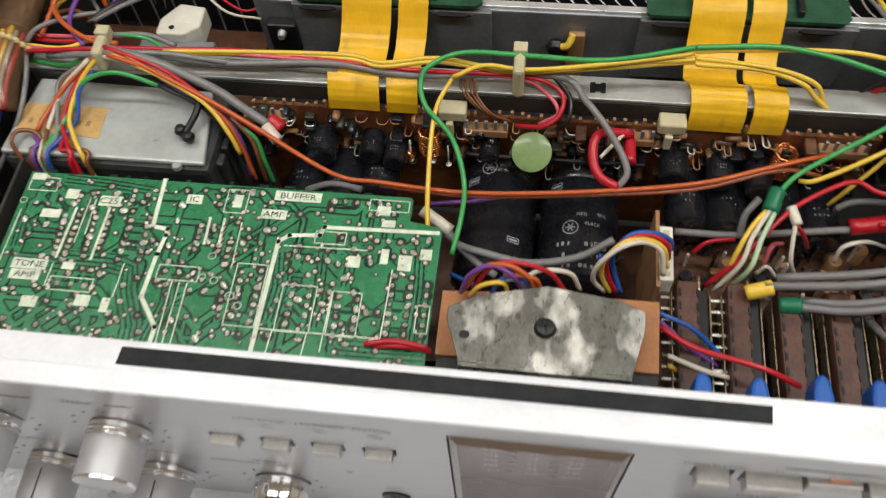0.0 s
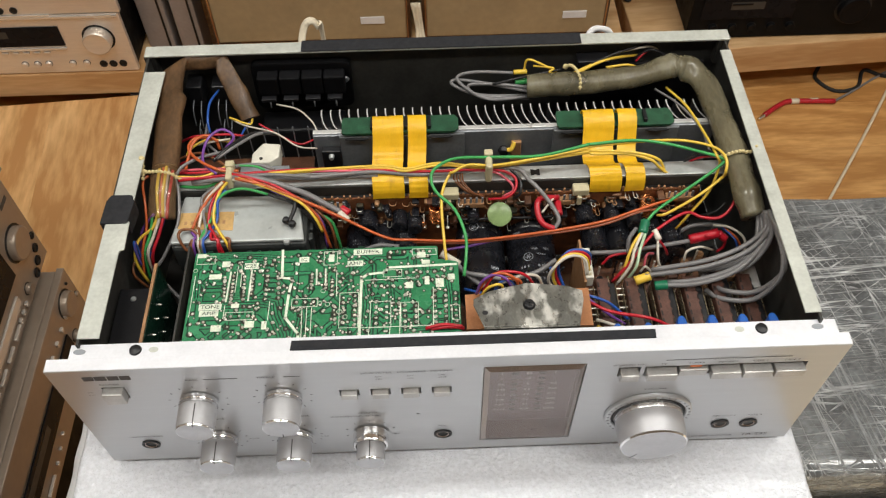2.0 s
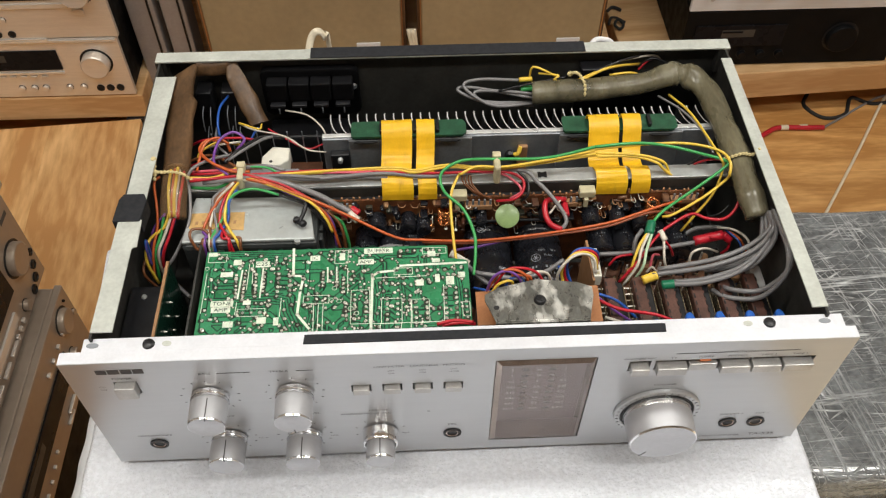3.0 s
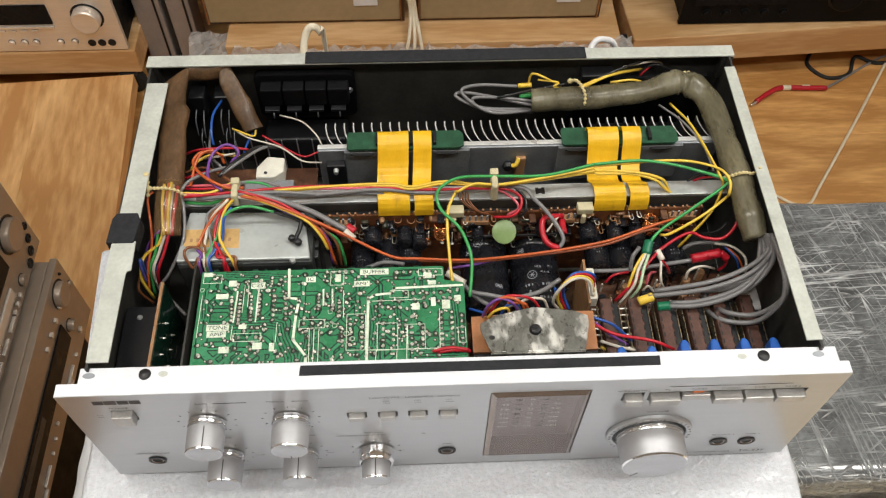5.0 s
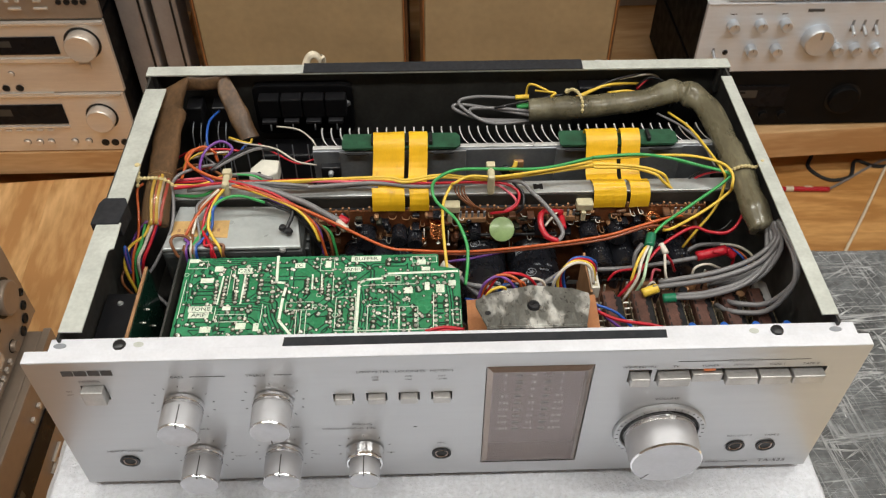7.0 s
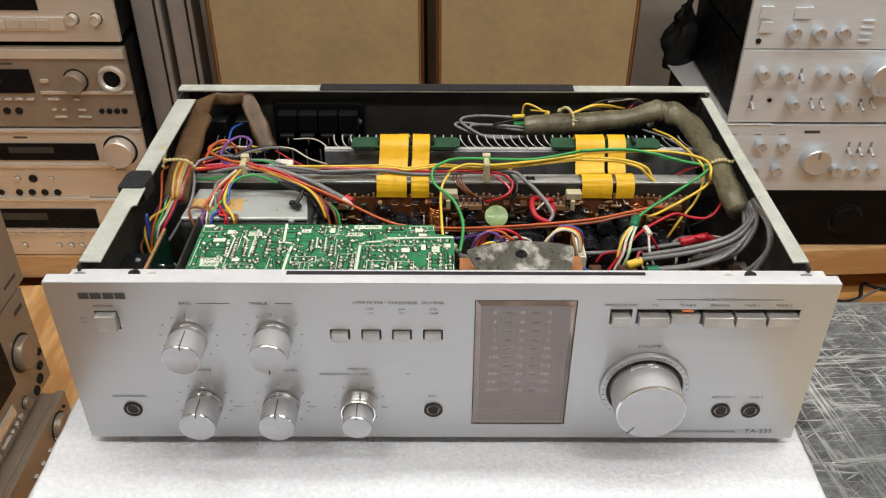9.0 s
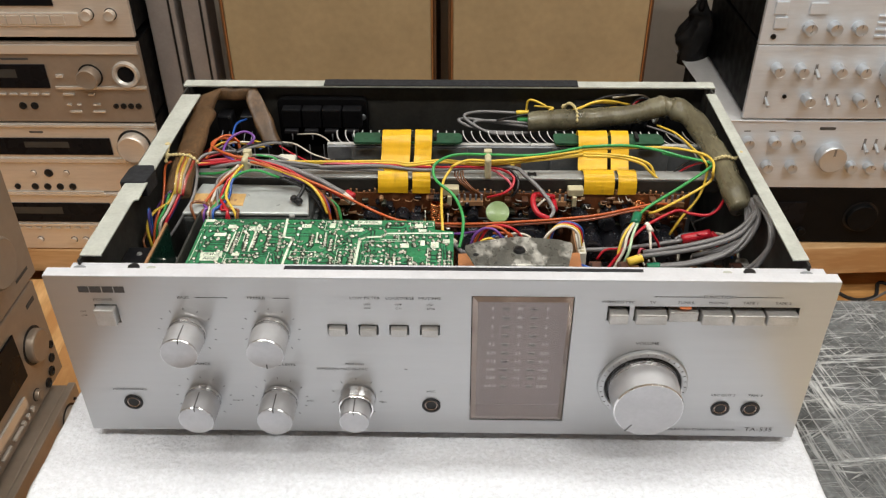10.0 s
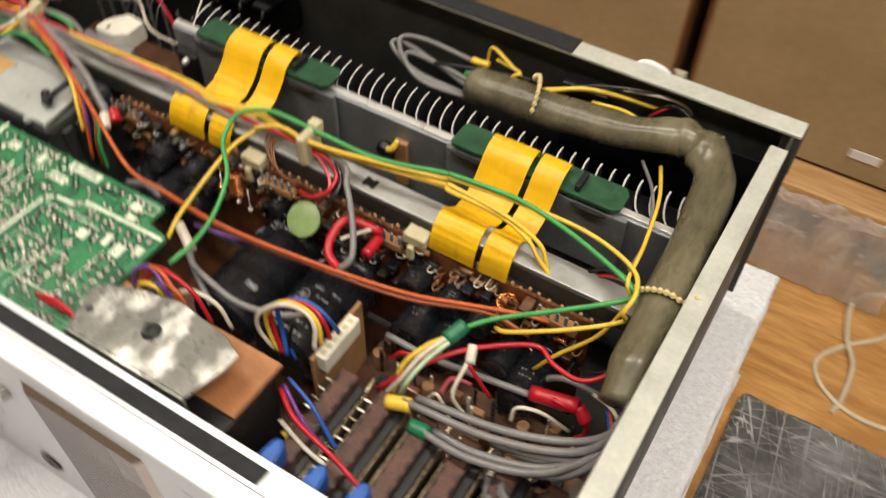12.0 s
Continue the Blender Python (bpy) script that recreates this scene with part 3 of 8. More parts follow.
# ---- stacks of stereo units ----
def caster(parent, x, y, z):
    fork = box(x - 0.017, x + 0.017, y - 0.019, y + 0.019, z + 0.052, z + 0.0615, 0.002)
    fork = box(x - 0.017, x + 0.003, y - 0.012, y + 0.012, z + 0.058, z + 0.125, 0.002, bm=fork) if x < 0 else fork
    for dy in (-0.0165, 0.0165):
        fork = box(x - 0.012, x + 0.012, y + dy - 0.0025, y + dy + 0.0025, z + 0.02, z + 0.053, 0.001, bm=fork)
    c = part("caster", fork, M_BLKPLASTIC, parent, "black swivel caster")
    part("wheel", lathe([(0, -0.011), (0.012, -0.011), (0.0255, -0.009), (0.028, -0.004), (0.028, 0.004), (0.0255, 0.009), (0.012, 0.011), (0, 0.011)], 24, (x, y, z + 0.028), "y-"), M_RUBBER, c, "black rubber wheel")
    part("hub", lathe([(0, 0.0205), (0.008, 0.0205), (0.011, 0.019)], 16, (x, y, z + 0.028), "y-"), M_CHROME, c, "bright hub")


def dolly(x0, x1, y0, y1, z0, z1, label, turned=0):
    d = thing("platform_dolly", pose(x0, y0, FLOOR_Z, 0, 0, turned), label, "dolly", "platform dollies")
    part("platform", box(0, x1 - x0, 0, y1 - y0, z0 - FLOOR_Z, z1 - FLOOR_Z, 0.003), M_PINE, d, "thick raw pine platform")
    for cx in (-0.012, x1 - x0 - 0.03):
        for cy in (0.014, y1 - y0 - 0.04):
            caster(d, cx, cy, 0)
    return d


dolly(0.415, 1.37, 1.066, 1.56, -0.683, -0.615, "raw pine platform dolly on black casters carrying amplifiers", 3.5)
dolly(-1.12, -0.56, 1.075, 1.6, -0.683, -0.626, "raw pine platform dolly carrying stacked receivers")


def hifi(name, m, size, fascia, label, category, group, knobs=(), windows=(), buttons=(), sockets=(), levers=(), strips=(), case=None, bars=(), dials=()):
    """A stereo unit with its front in the plane y=0, its lower left corner at the origin. All places are in metres on the front."""
    w, d, hgt = size
    u = thing(name, m, label, category, group)
    part("case", box(0.004, w - 0.004, 0.006, d, 0.006, hgt, 0.002), case or M_BLKCASE, u, "black sheet-metal case")
    part("fascia", box(0, w, -0.004, 0.0055, 0.003, hgt + 0.001, 0.0012), fascia, u)
    for x in (0.05, w - 0.05):
        for y in (0.05, d - 0.05):
            part("foot", lathe([(0, 0), (0.014, 0), (0.016, 0.006), (0, 0.006)], 16, (x, y, 0)), M_RUBBER, u)
    for x, z, r, ln in knobs:
        k = part("knob", lathe([(r, 0), (r, ln * 0.8), (r * 0.97, ln * 0.92), (r * 0.9, ln), (r * 0.86, ln * 0.985), (0, ln * 0.985)], 32, (x, -0.004, z), "y-"), M_KNOBW if fascia is M_SILVER else fascia, u)
        if fascia is not M_SILVER:
            part("seat_ring", lathe([(r * 1.16, 0), (r * 1.16, 0.0006), (r * 0.98, 0.0006)], 28, (x, -0.004, z), "y-"), M_DARK, k, "dark ring round the knob")
        if fascia is M_SILVER:
            part("pointer", box(x - r * 0.07, x + r * 0.07, -0.004 - ln - 0.0004, -0.004 - ln * 0.9, z + r * 0.3, z + r * 0.85), M_HEAT, k)
    for x0, x1, z0, z1 in windows:
        d = part("display", box(x0, x1, -0.0065, -0.0042, z0, z1, 0.0008), M_GLASSBLK, u, "black display window")
        part("readout", box(x0 + (x1 - x0) * 0.3, x0 + (x1 - x0) * 0.66, -0.0067, -0.0066, z0 + (z1 - z0) * 0.45, z0 + (z1 - z0) * 0.8), M_READ, d, "unlit grey readout")
    for x0, x1, z0, z1 in strips:
        part("trim_strip", box(x0, x1, -0.0075, -0.0042, z0, z1, 0.001), M_TRIM, u, "bright raised trim strip")
    for x, z, bw, bh in buttons:
        part("button", box(x - bw / 2, x + bw / 2, -0.0085, -0.0042, z - bh / 2, z + bh / 2, 0.0008), M_TRIM if fascia is M_CHAMPDK else fascia, u)
    for x, z, r in sockets:
        part("socket", lathe([(r, 0), (r, 0.002), (r * 0.7, 0.0025), (r * 0.6, 0.001), (0, 0.001)], 20, (x, -0.004, z), "y-"), M_DARK, u, "dark jack socket")
    for x, z, ln in levers:
        lv = part("lever_slot", box(x - 0.0024, x + 0.0024, -0.0046, -0.0042, z - ln * 0.5, z + ln * 0.5), M_HEAT, u)
        part("lever", tube([(x, -0.004, z), (x, -0.013, z - 0.003), (x + 0.0005, -0.024, z - 0.009)], 0.003, 10, 3, radii=lambda t: 0.0022 + 0.0016 * t), M_KNOBW, lv, "chrome toggle lever")
    for x, z, r in dials:
        dl = part("dial", lathe([(r * 1.1, 0), (r * 1.1, 0.003), (r, 0.0075), (r * 0.8, 0.0068), (r * 0.66, 0.002)], 36, (x, -0.004, z), "y-"), M_TRIM, u, "bright ring dial")
        part("lens", lathe([(r * 0.66, 0.002), (r * 0.4, 0.0035), (0, 0.0042)], 28, (x, -0.004, z), "y-"), M_GLASSBLK, dl, "dark domed lens")
    for x, z, bw, bh in bars:
        part("print_bar", box(x - bw / 2, x + bw / 2, -0.0045, -0.0042, z - bh / 2, z + bh / 2), M_GREYPRINT, u, "unreadable small print")
    return u


RX = 0.508
hifi("black_amplifier", pose(RX, 1.11, -0.615), (0.43, 0.32, 0.13), M_BLKCASE, "black stereo amplifier standing on a pine dolly", "amplifier", "stacked amplifiers",
     knobs=[(0.315, 0.066, 0.03, 0.012)] + [(0.05 + 0.038 * i, 0.03, 0.0085, 0.008) for i in range(5)], windows=[(0.02, 0.2, 0.05, 0.1)], buttons=[(0.065 + 0.03, 0.085, 0.04, 0.003)], case=M_BLKCASE)
hifi("silver_amplifier", pose(RX, 1.11, -0.485), (0.43, 0.33, 0.147), M_SILVER, "silver-fronted stereo amplifier with round aluminium knobs, in a stack", "amplifier", "stacked amplifiers",
     knobs=[(0.053, 0.106, 0.0105, 0.018), (0.104, 0.107, 0.0105, 0.018), (0.149, 0.108, 0.0105, 0.018), (0.099, 0.054, 0.0105, 0.018), (0.146, 0.054, 0.0105, 0.018), (0.217, 0.076, 0.028, 0.022), (0.262, 0.053, 0.0105, 0.016), (0.297, 0.053, 0.0105, 0.016), (0.337, 0.053, 0.0105, 0.016)],
     levers=[(0.03, 0.05, 0.012), (0.277, 0.1, 0.024), (0.298, 0.1, 0.024), (0.32, 0.1, 0.024)], sockets=[(0.053, 0.047, 0.005)], bars=[(0.2, 0.133, 0.03, 0.006)] + [(0.05 + 0.047 * i, 0.127, 0.012, 0.0016) for i in range(3)])
hifi("silver_amplifier", pose(RX + 0.035, 1.11, -0.335), (0.43, 0.33, 0.146), M_SILVER, "silver-fronted stereo amplifier with knurled knobs and toggle levers", "amplifier", "stacked amplifiers",
     knobs=[(0.041, 0.105, 0.0105, 0.024), (0.084, 0.104, 0.0105, 0.024), (0.152, 0.104, 0.0105, 0.024), (0.195, 0.104, 0.0105, 0.024), (0.262, 0.1, 0.033, 0.03), (0.109, 0.046, 0.0105, 0.024), (0.204, 0.046, 0.0105, 0.024)],
     levers=[(0.114, 0.102, 0.02), (0.034, 0.046, 0.026), (0.145, 0.048, 0.012), (0.164, 0.048, 0.012), (0.239, 0.045, 0.014), (0.258, 0.049, 0.012)], sockets=[(0.068, 0.049, 0.004)])
hifi("silver_amplifier", pose(RX + 0.035, 1.11, -0.189), (0.43, 0.33, 0.15), M_SILVER, "silver-fronted stereo amplifier on top of a stack", "amplifier", "stacked amplifiers",
     knobs=[(0.081, 0.036, 0.0115, 0.018), (0.125, 0.036, 0.0115, 0.018), (0.168, 0.036, 0.0115, 0.018)], buttons=[(0.026, 0.071, 0.022, 0.022), (0.03, 0.044, 0.022, 0.02), (0.09, 0.07, 0.03, 0.02)] + [(0.21, 0.02 + 0.012 * i, 0.022, 0.004) for i in range(4)], sockets=[(0.023, 0.018, 0.005)])
# paper sheets hanging between the stacked amplifiers
sheet = prism([(RX + 0.001, 1.104), (RX + 0.12, 1.104), (RX + 0.12, 1.45), (RX - 0.022, 1.45)], -0.3372, -0.336, 0.0003)
tagged(part("paper_sheet", sheet, M_PAPER), "white packing sheet lying between stacked amplifiers", "paper")
bag = lathe([(0, -0.075), (0.014, -0.072), (0.026, -0.05), (0.032, -0.01), (0.03, 0.03), (0.02, 0.06), (0.01, 0.085), (0, 0.09)], 22, (0.516, 1.42, -0.3))
bmesh.ops.subdivide_edges(bag, edges=bag.edges[:], cuts=2, use_grid_fill=True)
for v in bag.verts:
    d = noise.noise(v.co * 26) * 0.028 + noise.noise(v.co * 75) * 0.012
    v.co += Vector((d, d * 0.5, d * 0.4))
bag = tube([(0.516, 1.41, -0.23), (0.522, 1.4, -0.18), (0.532, 1.395, -0.13), (0.54, 1.39, -0.06)], 0.007, 8, 5, bm=bag)
tagged(part("black_bag", bag, M_HUSK), "crumpled black strap bag lying on stacked amplifiers", "bag")

LX = -0.998
hifi("champagne_receiver", pose(LX - 0.002, 1.08, -0.626), (0.43, 0.32, 0.139), M_CHAMP, "champagne-coloured receiver with display and large volume knob", "receiver", "stacked receivers",
     knobs=[(0.377, 0.085, 0.026, 0.02)] + [(x, 0.026, 0.006, 0.006) for x in (0.102, 0.146, 0.216, 0.24, 0.262, 0.308, 0.335)], windows=[(0.02, 0.31, 0.07, 0.115)], strips=[(0.004, 0.426, 0.133, 0.139), (0.1, 0.31, 0.06, 0.066)],
     sockets=[(0.366, 0.022, 0.0075), (0.385, 0.022, 0.0075), (0.404, 0.022, 0.0075)], buttons=[(0.11 + 0.02 * i, 0.055, 0.012, 0.004) for i in range(9)])
hifi("champagne_receiver", pose(LX + 0.003, 1.08, -0.487), (0.43, 0.32, 0.151), M_CHAMP, "champagne-coloured receiver with raised middle trim and front sockets", "receiver", "stacked receivers",
     knobs=[(0.383, 0.107, 0.028, 0.022), (0.17, 0.045, 0.005, 0.004), (0.235, 0.045, 0.005, 0.004)], windows=[(0.1, 0.338, 0.086, 0.122)], strips=[(0.0, 0.36, 0.069, 0.079), (0.0, 0.43, 0.145, 0.151), (0.09, 0.3, 0.0, 0.004)], bars=[(0.2, 0.134, 0.026, 0.004)],
     sockets=[(0.2, 0.045, 0.0085), (0.13, 0.014, 0.006), (0.165, 0.014, 0.007), (0.19, 0.014, 0.007), (0.215, 0.014, 0.007), (0.24, 0.014, 0.007)], buttons=[(0.375, 0.06, 0.02, 0.012)])
hifi("champagne_receiver", pose(LX + 0.004, 1.08, -0.334), (0.43, 0.32, 0.158), M_CHAMPDK, "bronze-coloured receiver with two large round controls", "receiver", "stacked receivers",
     knobs=[(0.331, 0.096, 0.0195, 0.022)], dials=[(0.397, 0.099, 0.023)], windows=[(0.09, 0.252, 0.072, 0.118)], strips=[(0.262, 0.43, 0.07, 0.076), (0.002, 0.428, 0.138, 0.156)], bars=[(0.2, 0.128, 0.05, 0.004)], sockets=[(0.19, 0.036, 0.007), (0.212, 0.036, 0.007), (0.365, 0.036, 0.005), (0.379, 0.036, 0.0055), (0.393, 0.036, 0.0055), (0.407, 0.036, 0.0055)],
     buttons=[(0.1 + 0.02 * i, 0.06, 0.014, 0.004) for i in range(8)] + [(0.283, 0.06, 0.022, 0.004), (0.325, 0.06, 0.012, 0.004), (0.279, 0.039, 0.008, 0.004), (0.297, 0.039, 0.008, 0.004), (0.288, 0.025, 0.022, 0.004), (0.33, 0.039, 0.014, 0.004), (0.332, 0.025, 0.024, 0.004), (0.275, 0.096, 0.014, 0.006)])
hifi("champagne_receiver", pose(LX + 0.002, 1.08, -0.168), (0.43, 0.32, 0.14), M_CHAMP, "champagne-coloured cassette deck at the top of a stack", "deck", "stacked receivers",
     knobs=[(0.356, 0.045, 0.0095, 0.012), (0.396, 0.045, 0.0095, 0.012)], windows=[(0.1, 0.3, 0.06, 0.12)], buttons=[(0.12 + 0.026 * i, 0.036, 0.024, 0.016) for i in range(8)], strips=[(0.06, 0.34, 0.024, 0.048)])

# stack beside the bench, fronts turned to it
SIDE = [(-0.48, 0.418, -0.5, (0.43, 0.34, 0.132), M_CHAMPDK), (-0.505, 0.442, -0.366, (0.43, 0.34, 0.143), M_CHAMPDK), (-0.505, 0.455, -0.222, (0.43, 0.34, 0.16), M_CHAMPDK)]
SPEC = [dict(knobs=[(0.393, 0.106, 0.017, 0.009), (0.375, 0.058, 0.008, 0.009), (0.421, 0.086, 0.004, 0.004)], windows=[(0.004, 0.362, 0.047, 0.084)],
             buttons=[(0.385, 0.028, 0.007, 0.007)] + [(0.35, 0.022, 0.005, 0.005), (0.32, 0.024, 0.028, 0.004), (0.305, 0.016, 0.022, 0.004), (0.25, 0.03, 0.005, 0.005), (0.232, 0.026, 0.005, 0.005), (0.214, 0.023, 0.005, 0.005), (0.185, 0.024, 0.028, 0.004), (0.16, 0.018, 0.024, 0.004), (0.12, 0.02, 0.006, 0.006), (0.09, 0.02, 0.03, 0.004)] + [(0.378 - 0.021 * i, 0.1 + 0.001 * i, 0.006, 0.006) for i in range(4)], sockets=[(0.415, 0.119, 0.002)]),
        dict(knobs=[(0.388, 0.077, 0.021, 0.01), (0.36, 0.022, 0.007, 0.006)], windows=[(0.02, 0.355, 0.058, 0.122)], strips=[(0.0, 0.335, 0.03, 0.044)], buttons=[(0.34 - 0.012 * i, 0.018, 0.006, 0.006) for i in range(3)] + [(0.3 - 0.03 * i, 0.018, 0.022, 0.004) for i in range(6)], sockets=[(0.413, 0.034, 0.006), (0.404, 0.02, 0.0065), (0.39, 0.013, 0.0065), (0.42, 0.05, 0.005)], bars=[(0.41, 0.125, 0.02, 0.006)]),
        dict(windows=[(0.03, 0.28, 0.06, 0.12)], knobs=[(0.34, 0.08, 0.03, 0.024)], bars=[(0.4, 0.02, 0.03, 0.004)])]
for (fx, fy, fz, size, fascia), spec in zip(SIDE, SPEC):
    hifi("bronze_receiver", pose(fx, fy - 0.43, fz, 0, 0, 90), size, fascia, "bronze-coloured receiver in a stack turned sideways beside the bench", "receiver", "receivers beside the bench", case=M_CHAMPDK if fz < -0.4 else M_BLKCASE, **spec)
tagged(part("stack_stand", box(-0.83, -0.5, -0.0, 0.405, -0.682, -0.5, 0.003), M_BLKCASE), "black stand carrying receivers beside the bench", "stand")

# edge-glued pine platform in front of the receivers
platform = thing("pine_platform", pose(-0.577, 1.070, FLOOR_Z, 0, 0, 4.2), "low platform of edge-glued knotty pine boards", "platform")
lamella = bpy.data.meshes.new("lamella")
bm = box(-0.1789, -0.0001, -1.15, 0, 0.03, 0.062, 0.0006)
bm.to_mesh(lamella)
bm.free()
lamella.materials.append(M_PINEY)
for i in range(4):
    again("lamella", lamella, platform, pose(-0.179 * i, 0, 0))
for by in (-0.1, -0.6, -1.08):
    part("bearer", box(-0.7, -0.02, by - 0.03, by + 0.03, 0, 0.0298, 0.002), M_PINE, platform)

# grey uprights of a rack beside the loudspeakers
for px, pw in ((-0.537, 0.052), (-0.476, 0.045)):
    post = thing("rack_upright", pose(px, 1.15, FLOOR_Z), "grey enamelled metal rack upright", "rack", "rack uprights")
    part("post", box(-pw / 2, pw / 2, 0, 0.06, 0, 1.3, 0.003), M_POST, post)
    part("groove", box(pw / 2 - 0.012, pw / 2 - 0.008, -0.0015, 0.002, 0, 1.3), M_DARK, post)
    part("foot", box(-pw / 2 - 0.004, pw / 2 + 0.004, -0.004, 0.064, 0, 0.012, 0.002), M_RUBBER, post)

# ---- loudspeakers on their plank ----
tagged(part("speaker_plank", box(-0.378, 0.385, 1.055, 1.62, -0.64, -0.602, 0.002), M_PINE), "raw pine plank carrying two loudspeakers", "plank")
for bx in (-0.33, 0.3):
    tagged(part("plank_bearer", box(bx - 0.03, bx + 0.03, 1.08, 1.6, FLOOR_Z, -0.64, 0.002), M_PINE), "raw pine bearer under a plank", "beam", "plank bearers")


M_ORANGEWOOD = wood("orange_edge_veneer", (0.42, 0.19, 0.06), (0.27, 0.1, 0.03), 4.0, (6, 6, 1), 0.5)


def loudspeaker(x0, x1, z1):
    s = thing("loudspeaker", pose(x0, 1.125, -0.602), "large loudspeaker with beige cloth grille and wooden frame", "loudspeaker", "pair of loudspeakers")
    w, hgt = x1 - x0, z1 + 0.602
    part("cabinet", box(0, w, 0.004, 0.34, 0, hgt, 0.002), M_PLYDARK, s, "dark veneered cabinet")
    e = 0.005
    for nm, b in (("frame_side", (0, e, 0, hgt)), ("frame_side", (w - e, w, 0, hgt)), ("frame_rail", (e, w - e, 0, e)), ("frame_rail", (e, w - e, hgt - e, hgt))):
        part(nm, box(b[0], b[1], -0.006, 0.003, b[2], b[3], 0.001), M_PLYDARK, s, "walnut-stained frame edge")
    g = part("grille", box(e + 0.003, w - e - 0.003, -0.012, 0.0025, e + 0.003, hgt - e - 0.003, 0.003), M_GRILLE, s, "faded beige cloth grille")
    for q in ((e + 0.0005, e + 0.0028), (w - e - 0.0028, w - e - 0.0005)):
        part("piping", box(q[0], q[1], -0.0135, 0.002, e, hgt - e), M_ORANGEWOOD, g, "orange-brown edge piping")
    part("badge", box(w * 0.75, w * 0.75 + 0.046, -0.0145, -0.0122, 0.046, 0.062, 0.0006), M_PAPER, s, "small pale name badge")
    return s


loudspeaker(-0.42, -0.034, 0.35)
loudspeaker(-0.012, 0.35, 0.35)

tagged(part("cable_scrap", tube([(0.395, 1.245, -0.6115), (0.402, 1.262, -0.608), (0.414, 1.256, -0.604), (0.424, 1.238, -0.6065), (0.416, 1.226, -0.609), (0.406, 1.236, -0.606), (0.414, 1.25, -0.602), (0.43, 1.247, -0.6085)], 0.003, 8), M_RUBBER), "knotted black cable scrap lying on a dolly", "cable", "cable scraps")
tagged(part("cable_scrap", tube([(0.398, 1.29, -0.611), (0.412, 1.3, -0.608), (0.43, 1.293, -0.611)], 0.0035, 8), M_RUBBER), "short bent black cable scrap lying on a dolly", "cable", "cable scraps")

# crumpled clear film stuffed before and beside the plank


def crumple(x0, x1, y0, y1, top, seed):
    bm = bmesh.new()
    nx, ny = int((x1 - x0) / 0.009), 14
    rows = []
    for j in range(ny + 1):
        row = []
        for i in range(nx + 1):
            x, y = x0 + (x1 - x0) * i / nx, y0 + (y1 - y0) * j / ny
            lift = min(1, j / ny * 1.7) ** 0.7 * (top - FLOOR_Z) * (0.95 + 0.16 * noise.noise((x * 9, 3, seed)))
            z = FLOOR_Z + 0.004 + lift + (abs(noise.noise((x * 38, y * 60, seed))) * 0.03 + abs(noise.noise((x * 90, y * 110, seed))) * 0.012) * min(1, j / 2)
            row.append(bm.verts.new((x + noise.noise((x * 50, y * 50, seed + 4)) * 0.008, y + noise.noise((x * 50, y * 50, seed + 7)) * 0.006, z)))
        rows.append(row)
    for a, b in zip(rows, rows[1:]):
        for i in range(nx):
            bm.faces.new((a[i], a[i + 1], b[i + 1], b[i]))
    bmesh.ops.solidify(bm, geom=bm.faces[:], thickness=0.0005)
    return bm


tagged(part("plastic_film", crumple(-0.37, 0.402, 0.995, 1.052, -0.612, 2), M_CLEAR), "crumpled clear plastic film lying before a plank", "plastic film", "plastic film scraps")
tagged(part("plastic_film", crumple(-0.452, -0.38, 1.0, 1.12, -0.625, 6), M_CLEAR), "crumpled clear plastic film stuffed beside a plank", "plastic film", "plastic film scraps")

# cables on the floor and behind
fz = FLOOR_Z + 0.003
tagged(part("white_cord", tube([(0.62, 0.8, fz), (0.663, 0.771, fz), (0.694, 0.75, fz), (0.722, 0.752, fz), (0.753, 0.793, fz), (0.816, 0.878, fz), (0.866, 0.946, fz), (0.912, 1.01, fz), (0.99, 1.12, fz), (1.04, 1.18, fz), (1.1, 1.25, fz)], 0.003), M_CREAM), "thin cream cord lying on the floor", "cord")
tagged(part("loop_cable", tube([(0.590, 0.812, fz), (0.517, 0.810, fz), (0.449, 0.796, fz), (0.401, 0.800, fz), (0.359, 0.827, fz), (0.346, 0.866, fz), (0.377, 0.914, fz), (0.425, 0.963, fz), (0.441, 1.016, fz), (0.422, 1.047, fz), (0.388, 1.038, fz), (0.364, 0.997, fz + 0.006), (0.374, 0.926, fz + 0.006), (0.395, 0.876, fz + 0.006), (0.396, 0.816, fz), (0.389, 0.784, fz)], 0.0038, steps=8), M_CREAM), "cream cable lying in a loop on the floor", "cable")
lead = thing("test_lead", pose(0, 0, 0), "grey test lead with red sleeved end on the floor", "cable")
part("sleeve", tube([(0.682, 1.012, fz + 0.004), (0.712, 1.034, fz + 0.004), (0.742, 1.049, fz + 0.004), (0.79, 1.048, fz + 0.004), (0.838, 1.046, fz + 0.004)], 0.0055), PVC["red"], lead, "red plastic sleeve")
part("clip", tube([(0.668, 1.002, fz + 0.003), (0.684, 1.013, fz + 0.004)], 0.0035), M_CHROME, lead, "bright metal tip")
for bx in (0.755, 0.795):
    part("band", tube([(bx - 0.008, 1.0495, fz + 0.004), (bx + 0.008, 1.0493, fz + 0.004)], 0.0058), M_CREAM, lead, "pale band")
part("wire", tube([(0.836, 1.046, fz + 0.003), (0.89, 1.08, fz), (0.947, 1.116, fz), (1.004, 1.144, fz), (1.08, 1.15, fz)], 0.0026), PVC["grey"], lead)
